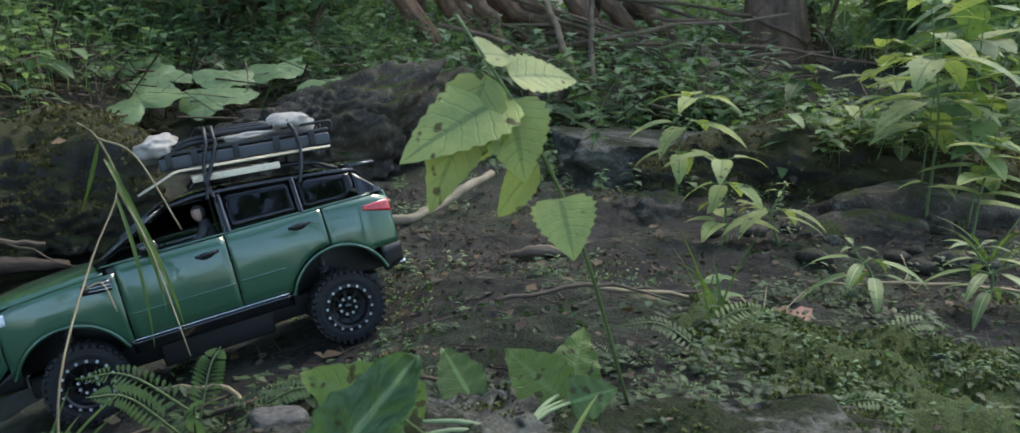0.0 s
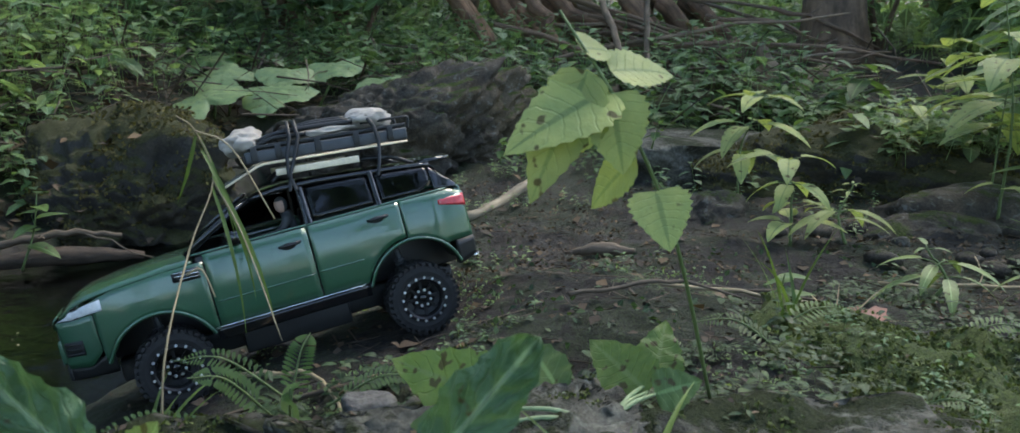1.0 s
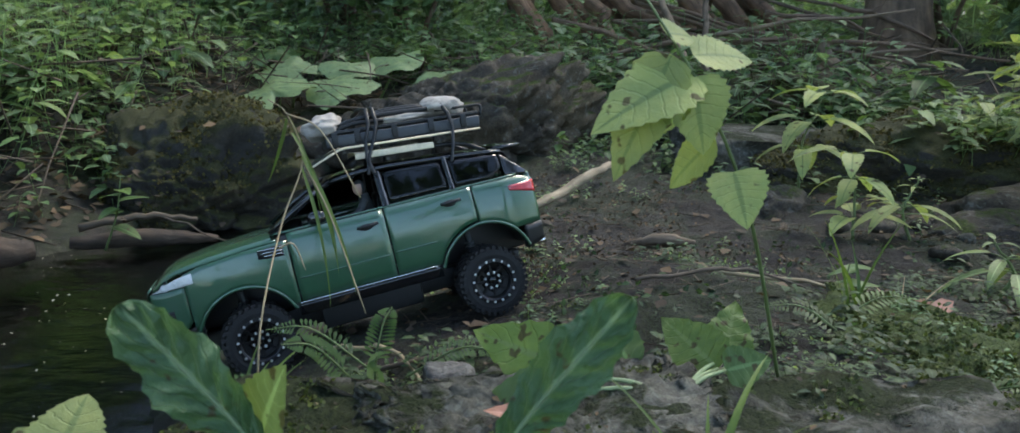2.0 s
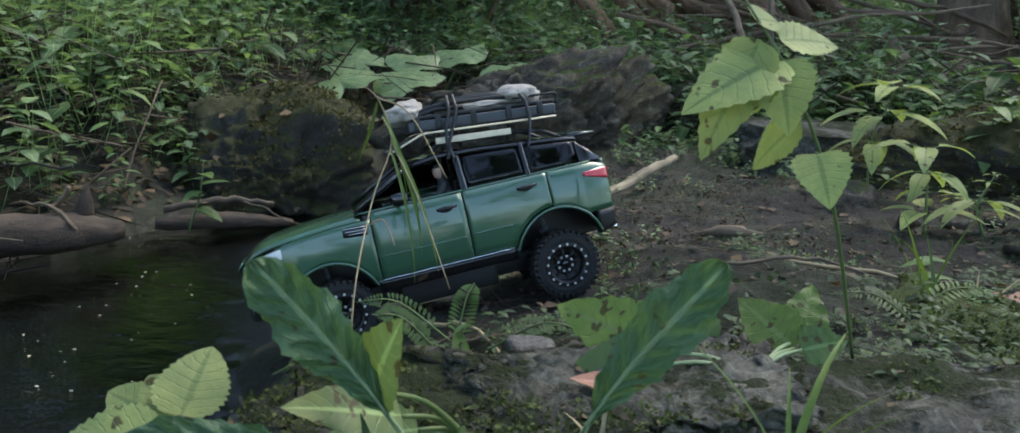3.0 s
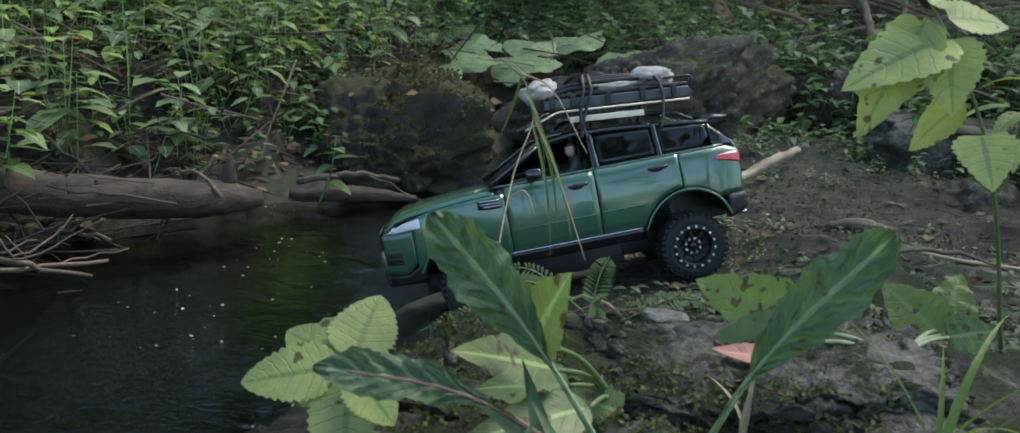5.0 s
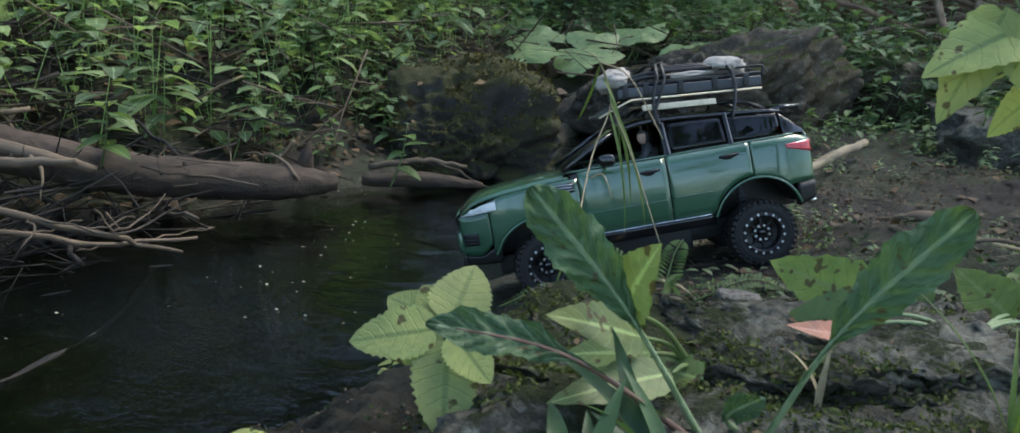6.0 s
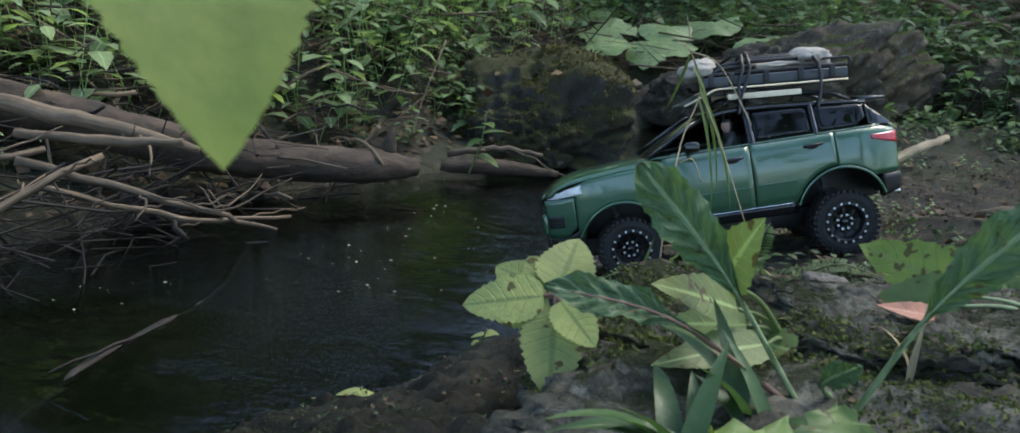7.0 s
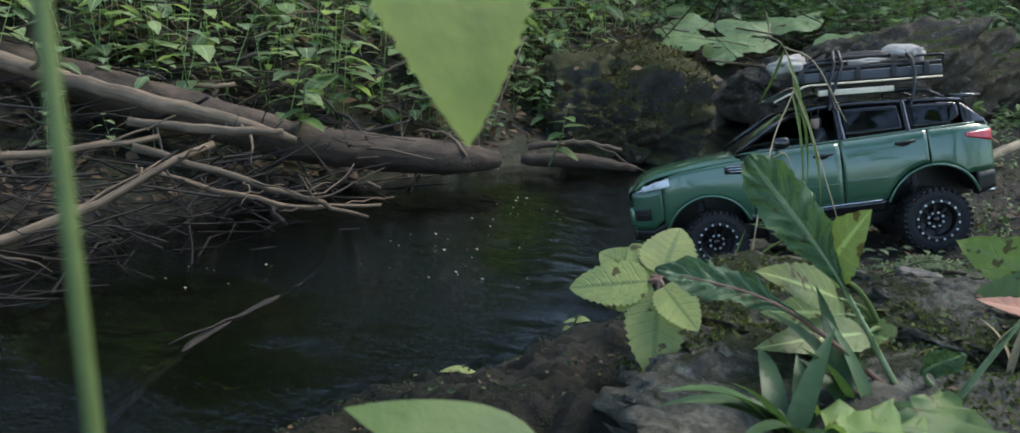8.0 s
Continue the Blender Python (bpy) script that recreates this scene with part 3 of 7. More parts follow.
def top_panel(stations, across=12, thick=0.003):
    """A panel across the car: stations of (x, z at the middle, half width, drop at the edge)."""
    bm, outer, inner = bmesh.new(), [], []
    for x, z, w, drop in stations:
        a, b = [], []
        for j in range(across + 1):
            u = 2 * j / across - 1
            zz = z - drop * abs(u) ** 2.6
            a.append(bm.verts.new((x, u * w, zz)))
            b.append(bm.verts.new((x, u * w, zz - thick)))
        outer.append(a)
        inner.append(b)
    grid_faces(bm, outer)
    grid_faces(bm, inner)
    rim_o = outer[0] + [r[-1] for r in outer[1:]] + outer[-1][-2::-1] + [r[0] for r in outer[-2:0:-1]]
    rim_i = inner[0] + [r[-1] for r in inner[1:]] + inner[-1][-2::-1] + [r[0] for r in inner[-2:0:-1]]
    for i in range(len(rim_o)):
        j = (i + 1) % len(rim_o)
        bm.faces.new((rim_o[i], rim_o[j], rim_i[j], rim_i[i]))
    bmesh.ops.recalc_face_normals(bm, faces=bm.faces)
    return bm


def lathe(profile, turns=40, axis_y=True):
    bm, rows = bmesh.new(), []
    for i in range(turns):
        t = 2 * math.pi * i / turns
        rows.append([bm.verts.new((r * math.cos(t), y, r * math.sin(t))) for r, y in profile])
    rows.append(rows[0])
    grid_faces(bm, rows)
    bmesh.ops.recalc_face_normals(bm, faces=bm.faces)
    return bm


def add_blocks(bm, radius, count, y, size, skew):
    for i in range(count):
        t = 2 * math.pi * (i + (0.5 if y > 0 else 0)) / count
        m = Matrix.Rotation(-t, 4, "Y") @ Matrix.Translation((radius, y, 0)) @ Matrix.Rotation(radians(skew), 4, "X")
        bmesh.ops.create_cube(bm, size=1.0, matrix=m @ Matrix.Diagonal((*size, 1)))


def wheel_parts(car, x, y, z, side, steer=0.0, bolt_mesh=None):
    """A wheel with tyre, bead-lock rim and bolts; side is +1 on the car's left."""
    w = new("wheel")
    w.parent = car
    w.empty_display_size = 0.01
    w.matrix_basis = pose(x, y, z, 0, 0, steer)
    R = 0.047
    s = side
    prof = [(0.030, -0.021 * s), (0.036, -0.0225 * s), (0.0425, -0.0215 * s), (0.0448, -0.017 * s), (0.0452, 0.0), (0.0448, 0.017 * s), (0.0425, 0.0215 * s), (0.036, 0.0225 * s), (0.030, 0.021 * s), (0.0285, 0.016 * s)]
    bm = lathe(prof, 48)
    add_blocks(bm, 0.0456, 34, 0.0165, (0.0032, 0.0105, 0.0052), 12)
    add_blocks(bm, 0.0456, 34, -0.0165, (0.0032, 0.0105, 0.0052), -12)
    add_blocks(bm, 0.0458, 30, 0.0045, (0.0026, 0.0085, 0.0050), 32)
    add_blocks(bm, 0.0458, 30, -0.0048, (0.0026, 0.0080, 0.0050), -32)
    add_blocks(bm, 0.0415, 30, 0.0218 * s, (0.0050, 0.0016, 0.0035), 0)
    part("tyre", bm, RUBBER, w, "black knobbly off-road rubber tyre", smooth=False)
    bm = lathe([(0.0, 0.004 * s), (0.012, 0.004 * s), (0.016, 0.008 * s), (0.0225, 0.009 * s), (0.0235, 0.013 * s), (0.0238, 0.0205 * s), (0.0262, 0.0225 * s), (0.0300, 0.0222 * s), (0.0305, 0.018 * s), (0.0295, 0.008 * s), (0.029, -0.018 * s)], 48)
    for i in range(8):
        t = math.pi * i / 4
        m = Matrix.Rotation(-t, 4, "Y") @ Matrix.Translation((0.0175, 0.0095 * s, 0))
        bmesh.ops.create_cube(bm, size=1.0, matrix=m @ Matrix.Diagonal((0.013, 0.004, 0.0035, 1)))
    part("rim", bm, RIM, w, "black bead-lock rim", smooth=False)
    part("hub_cap", lathe([(0.0, 0.0135 * s), (0.004, 0.0135 * s), (0.0052, 0.012 * s), (0.0055, 0.004 * s)], 16), GLOSS_BLACK, w)
    for count, rad, depth in ((16, 0.0282, 0.0226), (8, 0.0105, 0.0115)):
        for i in range(count):
            t = 2 * math.pi * (i + 0.5) / count
            b = new("bolt", bolt_mesh)
            b.parent = w
            b.matrix_basis = Matrix.Translation((rad * math.cos(t), depth * s, rad * math.sin(t))) @ Matrix.Diagonal((1, s, 1, 1))
    return w


def build_car():
    car = thing("model_car", pose(-0.2438, 1.1173, 0.1544, 8.87, 10.85, 203.6), "glossy dark green model off-road car tilted on wet creek rock", "model car")
    span = lambda a, b, n: [a + (b - a) * i / n for i in range(n + 1)]
    for side in (1, -1):
        fx = span(0.2505, 0.382, 24)
        f = side_panel(fx, lambda x: over_arch(x, ARCH_F, 0.036), lambda x: HOOD(x) - 0.0075 - 0.004 * max(0, (x - 0.36) / 0.03), side)
        part("front_wing", f, PAINT, car)
        part("front_door", side_panel(span(0.1225, 0.2485, 16), lambda x: 0.0385, lambda x: 0.1300, side), PAINT, car)
        part("rear_door", side_panel(span(0.002, 0.1205, 22), lambda x: over_arch(x, (ARCH_R[0], ARCH_R[1], 0.068), 0.0385), lambda x: 0.1305, side), PAINT, car)
        part("rear_wing", side_panel([-0.0885 + 0.0004] + span(-0.083, 0.0002, 22), lambda x: max(over_arch(x, ARCH_R, 0.040), 0.062 if x < -0.05 else 0), lambda x: float(np.interp(x, [-0.09, -0.07, 0.0], [0.122, 0.130, 0.1306])), side), PAINT, car)
        part("shoulder_strip", side_panel(span(-0.066, 0.268, 26), lambda x: 0.1312, lambda x: 0.1335, side, 2, -0.0005), PAINT, car)
        part("sill", side_panel(span(0.062, 0.254, 14), lambda x: 0.022, lambda x: 0.0365, side, 4, 0.0015, 0.02), GLOSS_BLACK, car, "black side sill with a chrome line")
        bm = bmesh.new()
        tube(bm, [(x, side * (side_width(x, 0.0395) + 0.001), 0.0385) for x in span(0.066, 0.256, 8)], 0.0011, 6)
        part("sill_trim", bm, CHROME, car)
        bm = bmesh.new()
        tube(bm, [(x, side * (side_width(x, 0.073) + 0.0004), 0.071) for x in span(0.062, 0.119, 8)], 0.0012, 6)
        tube(bm, [(x, side * (side_width(x, 0.072) + 0.0004), 0.070) for x in span(0.124, 0.246, 8)], 0.0010, 6)
        part("door_crease", bm, PAINT, car)
        for arch in (ARCH_R, ARCH_F):
            bm = bmesh.new()
            ring = []
            for i in range(25):
                a = math.pi * (0.06 + 0.88 * i / 24)
                x, z = arch[0] + arch[2] * math.cos(a), arch[1] + 1.02 * arch[2] * math.sin(a)
                z = max(z, 0.034)
                ring.append((x, side * (side_width(x, z) + 0.0006), z))
            tube(bm, ring, 0.0022, 7)
            part("wheel_arch_lip", bm, PAINT, car)
            bm, rows = bmesh.new(), []
            for dy in (0.002, 0.078):
                rows.append([bm.verts.new((q[0], side * (abs(q[1]) - dy), q[2] + 0.001)) for q in ring])
            grid_faces(bm, rows)
            part("wheel_arch_liner", bm, BLACK, car)
        # glasshouse
        belt, head = (lambda x: 0.1340), (lambda x: ROOF(x) - 0.0065)
        rake = lambda x: float(np.interp(x, [0.168, 0.268], [ROOF(0.168) - 0.008, 0.1345]))
        if side < 0:
            part("front_window", side_panel(span(0.124, 0.250, 12), belt, lambda x: min(head(x), rake(x)), side, 5, -0.002, 0.0012), GLASS, car)
        part("rear_window", side_panel(span(0.029, 0.110, 12), belt, head, side, 5, -0.002, 0.0012), GLASS, car, "dark tinted reflective window")
        part("quarter_window", side_panel(span(-0.050, 0.020, 10), lambda x: float(np.interp(x, [-0.055, -0.03], [0.150, 0.1340])), lambda x: head(x) - 0.001, side, 5, -0.002, 0.0012), GLASS, car, "dark tinted reflective window")
        for x0, x1 in ((0.116, 0.0045), (0.0245, 0.003)):
            bm, rows = bmesh.new(), []
            for k in range(6):
                z = 0.133 + (head(x0) + 0.004 - 0.133) * k / 5
                rows.append([bm.verts.new((x0 + d, side * (side_width(x0, z) - off), z)) for d, off in ((-x1, 0.0), (x1, 0.0), (x1, 0.006), (-x1, 0.006))])
            grid_faces(bm, rows, close=True)
            part("door_pillar", bm, GLOSS_BLACK, car)
        bm = bmesh.new()
        tube(bm, [(0.268, side * 0.0915, 0.1335), (0.225, side * 0.083, 0.158), (0.180, side * 0.0725, 0.181)], [0.0035, 0.0034, 0.003], 8)
        part("windscreen_pillar", bm, GLOSS_BLACK, car)
        bm = bmesh.new()
        tube(bm, [(x, side * 0.0705, ROOF(x) - 0.004) for x in span(-0.055, 0.178, 14)], 0.0034, 8)
        part("roof_rail", bm, GLOSS_BLACK, car)
        part("rear_pillar", side_panel(span(-0.083, -0.0515, 10), lambda x: 0.1318, lambda x: float(np.interp(x, [-0.084, -0.050], [0.1335, 0.1665])), side, 5, -0.0015, 0.004), GLOSS_BLACK, car)
        # handles
        for x, z in ((0.146, 0.1135), (0.032, 0.1170)):
            w = side_width(x, z)
            bm = bmesh.new()
            tube(bm, [(x + 0.013, side * (w - 0.001), z), (x + 0.009, side * (w + 0.003), z), (x - 0.009, side * (w + 0.003), z + 0.001), (x - 0.013, side * (w - 0.001), z + 0.001)], 0.0022, 7)
            bmesh.ops.create_uvsphere(bm, u_segments=12, v_segments=6, radius=1.0, matrix=Matrix.LocRotScale((x + 0.002, side * w, z - 0.001), None, (0.010, 0.0015, 0.0045)))
            part("door_handle", bm, BLACK, car)
        # mirror
        bm = rock_bm((0.012, 0.011, 0.0085), 3, 3, 0.0, 0.0, square=0.55, fine=0.0)
        bmesh.ops.translate(bm, verts=bm.verts, vec=(0.206, side * 0.113, 0.1415))
        tube(bm, [(0.208, side * 0.092, 0.134), (0.207, side * 0.106, 0.138)], 0.003, 6)
        part("wing_mirror", bm, GLOSS_BLACK, car, "gloss black wing mirror")
        # wing vent
        vent = part("wing_vent", side_panel(span(0.256, 0.288, 6), lambda x: 0.104 + 0.10 * max(0, x - 0.268), lambda x: 0.1185 - 0.05 * max(0, x - 0.263), side, 2, 0.0006, 0.001), BLACK, car, "black vent with chrome bars")
        for k in range(3):
            bm = bmesh.new()
            z = 0.1075 + 0.004 * k
            tube(bm, [(x, side * (side_width(x, z) + 0.0012), z + 0.04 * (x - 0.257)) for x in span(0.257, 0.287 - 0.003 * (2 - k), 4)], 0.0009, 5)
            part("vent_bar", bm, CHROME, vent)
        # lamps
        rows_l, rows_h = (lambda x: 0.0945 + 0.08 * max(0, 0.408 - x)), (lambda x: HOOD(x) - 0.0115)
        lamp = part("headlight", side_panel(span(0.3705, 0.4235, 12), rows_l, lambda x: max(rows_h(x), rows_l(x) + 0.001), side, 4, 0.0006, 0.004), LENS, car, "clear wraparound headlight")
        part("headlight_bowl", side_panel(span(0.3735, 0.421, 10), lambda x: rows_l(x) + 0.001, lambda x: max(rows_h(x) - 0.001, rows_l(x) + 0.0015), side, 3, -0.005, 0.002), LAMP_BOWL, lamp)
        for k in range(2):
            bm = bmesh.new()
            x = 0.391 + 0.016 * k
            z = 0.5 * (rows_l(x) + rows_h(x))
            bmesh.ops.create_uvsphere(bm, u_segments=12, v_segments=8, radius=0.0052, matrix=Matrix.Translation((x, side * (side_width(x, z) - 0.004), z)))
            part("lamp_bulb", bm, LENS, lamp)
        tail = part("tail_light", side_panel(span(-0.0885, -0.050, 8), lambda x: float(np.interp(x, [-0.09, -0.05], [0.103, 0.114])), lambda x: float(np.interp(x, [-0.09, -0.05], [0.1205, 0.1195])), side, 4, 0.0012, 0.006), RED_LENS, car, "red wraparound tail light")
        # bumper corners and fog lamp
        part("front_bumper", side_panel(span(0.3835, 0.4275, 12), lambda x: float(np.interp(x, [0.38, 0.4, 0.43], [0.052, 0.034, 0.036])), lambda x: rows_l(x) - 0.0012, side, 7), PAINT, car)
        part("bumper_vent", side_panel(span(0.402, 0.425, 6), lambda x: 0.050, lambda x: 0.068, side, 3, 0.0008, 0.002), BLACK, car)
        for k in range(3):
            bm = bmesh.new()
            z = 0.053 + 0.006 * k
            tube(bm, [(x, side * (side_width(x, z) + 0.002), z) for x in span(0.403, 0.424, 4)], 0.0008, 5)
            part("vent_slat", bm, GLOSS_BLACK, car)
        part("lower_bumper", side_panel(span(0.372, 0.426, 10), lambda x: 0.020, lambda x: float(np.interp(x, [0.37, 0.4, 0.43], [0.0505, 0.033, 0.035])), side, 4, -0.001), BLACK, car)
        part("rear_bumper", side_panel(span(-0.0895, -0.062, 8), lambda x: float(np.interp(x, [-0.09, -0.06], [0.036, 0.028])), lambda x: 0.0605, side, 4, 0.0008, 0.02), BLACK, car, "black plastic rear bumper")
        bm = bmesh.new()
        tube(bm, [(-0.078, side * 0.055, 0.030), (-0.096, side * 0.057, 0.029)], 0.0045, 10)
        part("exhaust_tip", bm, CHROME, car)
    part("bonnet", top_panel([(x, HOOD(x) + 0.0035 - 0.0025 * (x > 0.41), side_width(x, 0.11) - 0.003, 0.008) for x in span(0.262, 0.4225, 20)]), PAINT, car)
    part("nose_panel", top_panel([(0.4265, 0.1025, 0.060, 0.003), (0.4315, 0.098, 0.058, 0.002), (0.4335, 0.090, 0.057, 0.001), (0.4325, 0.086, 0.057, 0.001)]), PAINT, car)
    bm = bmesh.new()
    for k in range(4):
        box(bm, 0.424, 0.434 - 0.0008 * k, -0.05, 0.05, 0.072 + 0.0045 * k, 0.0748 + 0.0045 * k, 0.0006)
    part("grille", bm, BLACK, car, "black slatted grille")
    bm = bmesh.new()
    box(bm, 0.40, 0.4345, -0.062, 0.062, 0.040, 0.0705, 0.004)
    part("bumper_centre", bm, PAINT, car)
    bm = bmesh.new()
    box(bm, 0.385, 0.431, -0.066, 0.066, 0.019, 0.0395, 0.004)
    part("skid_plate", bm, BLACK, car)
    part("windscreen", top_panel([(0.268 - 0.091 * k / 8, 0.134 + 0.0495 * k / 8, 0.090 - 0.0185 * k / 8, 0.004) for k in range(9)], 10, 0.0015), GLASS, car, "raked tinted windscreen")
    part("roof", top_panel([(x, ROOF(x) + 0.002, 0.0715, 0.006) for x in span(-0.058, 0.178, 16)]), GLOSS_BLACK, car, "gloss black roof")
    part("roof_spoiler", top_panel([(-0.088, 0.1745, 0.060, 0.003), (-0.070, 0.1755, 0.066, 0.003), (-0.045, 0.1775, 0.070, 0.004)], 10, 0.004), GLOSS_BLACK, car)
    part("rear_screen", top_panel([(-0.0845 + 0.027 * k / 5, 0.130 + 0.038 * k / 5, 0.080 - 0.008 * k / 5, 0.002) for k in range(6)], 8, 0.0015), GLASS, car)
    bm = bmesh.new()
    box(bm, -0.0895, -0.080, -0.072, 0.072, 0.058, 0.131, 0.003)
    part("tailgate", bm, PAINT, car)
    bm = bmesh.new()
    box(bm, -0.092, -0.07, -0.06, 0.06, 0.030, 0.0585, 0.003)
    part("bumper_rear_centre", bm, BLACK, car)
    # cabin and chassis
    bm = bmesh.new()
    box(bm, 0.055, 0.262, -0.088, 0.088, 0.030, 0.05, 0.003)
    box(bm, 0.225, 0.262, -0.086, 0.086, 0.05, 0.132, 0.006)
    box(bm, -0.07, 0.055, -0.07, 0.07, 0.075, 0.126, 0.004)
    part("cabin_tub", bm, BLACK, car)
    for y in (0.045, -0.045):
        bm = bmesh.new()
        box(bm, 0.112, 0.16, y - 0.024, y + 0.024, 0.05, 0.075, 0.006)
        box(bm, 0.100, 0.118, y - 0.023, y + 0.023, 0.07, 0.145, 0.006)
        box(bm, 0.104, 0.114, y - 0.012, y + 0.012, 0.143, 0.164, 0.005)
        part("seat", bm, BLACK, car)
    bm = bmesh.new()
    ring = [Matrix.Translation((0.198, 0.045, 0.118)) @ Matrix.Rotation(radians(-28), 4, "Y") @ Vector((0, 0.017 * math.cos(2 * math.pi * i / 20), 0.017 * math.sin(2 * math.pi * i / 20))) for i in range(21)]
    tube(bm, ring, 0.0018, 6, caps=False)
    tube(bm, [(0.198, 0.045, 0.118), (0.225, 0.045, 0.105)], 0.003, 6)
    part("steering_wheel", bm, BLACK, car)
    bm = bmesh.new()
    box(bm, -0.06, 0.38, -0.035, 0.035, -0.006, 0.022, 0.003)
    part("chassis", bm, BLACK, car)
    for name, size in (("gearbox_guard", (0.09, 0.23, -0.05, 0.05, -0.014, 0.02)), ("floor_pan", (0.062, 0.256, -0.088, 0.088, 0.0225, 0.032)), ("inner_tunnel", (-0.078, 0.40, -0.022, 0.022, 0.0225, 0.09))):
        bm = bmesh.new()
        box(bm, *size, 0.003)
        part(name, bm, BLACK, car)
    for x in (0.0, 0.312):
        bm = bmesh.new()
        tube(bm, [(x, -0.075, 0.004), (x, -0.02, 0.002), (x, 0.02, 0.002), (x, 0.075, 0.004)], [0.006, 0.008, 0.008, 0.006], 10)
        bmesh.ops.create_uvsphere(bm, u_segments=14, v_segments=8, radius=0.016, matrix=Matrix.Translation((x, 0.012, 0.002)))
        part("axle", bm, BLACK, car)
        for y in (0.052, -0.052):
            bm = bmesh.new()
            tube(bm, [(x + 0.006, y, 0.006), (x + 0.012, y * 0.95, 0.066)], 0.0045, 8)
            for k in range(7):
                tube(bm, [(x + 0.0075 + 0.0006 * k, y, 0.020 + 0.005 * k), (x + 0.0078 + 0.0006 * k, y, 0.0225 + 0.005 * k)], 0.0072, 10)
            part("shock_absorber", bm, SLATE, car, "coil-over shock absorber", smooth=False)
    bm = bmesh.new()
    bmesh.ops.create_cone(bm, cap_ends=True, segments=8, radius1=0.0021, radius2=0.0016, depth=0.0024, matrix=Matrix.Rotation(radians(-90), 4, "X"))
    bolt = bpy.data.meshes.new("bolt")
    bm.to_mesh(bolt)
    bm.free()
    bolt.materials.append(BOLT)
    for x, z, steer in ((0.0, 0.0, 0), (0.312, 0.006, 6)):
        for side in (1, -1):
            wheel_parts(car, x, side * 0.085, z, side, steer, bolt)
    return car


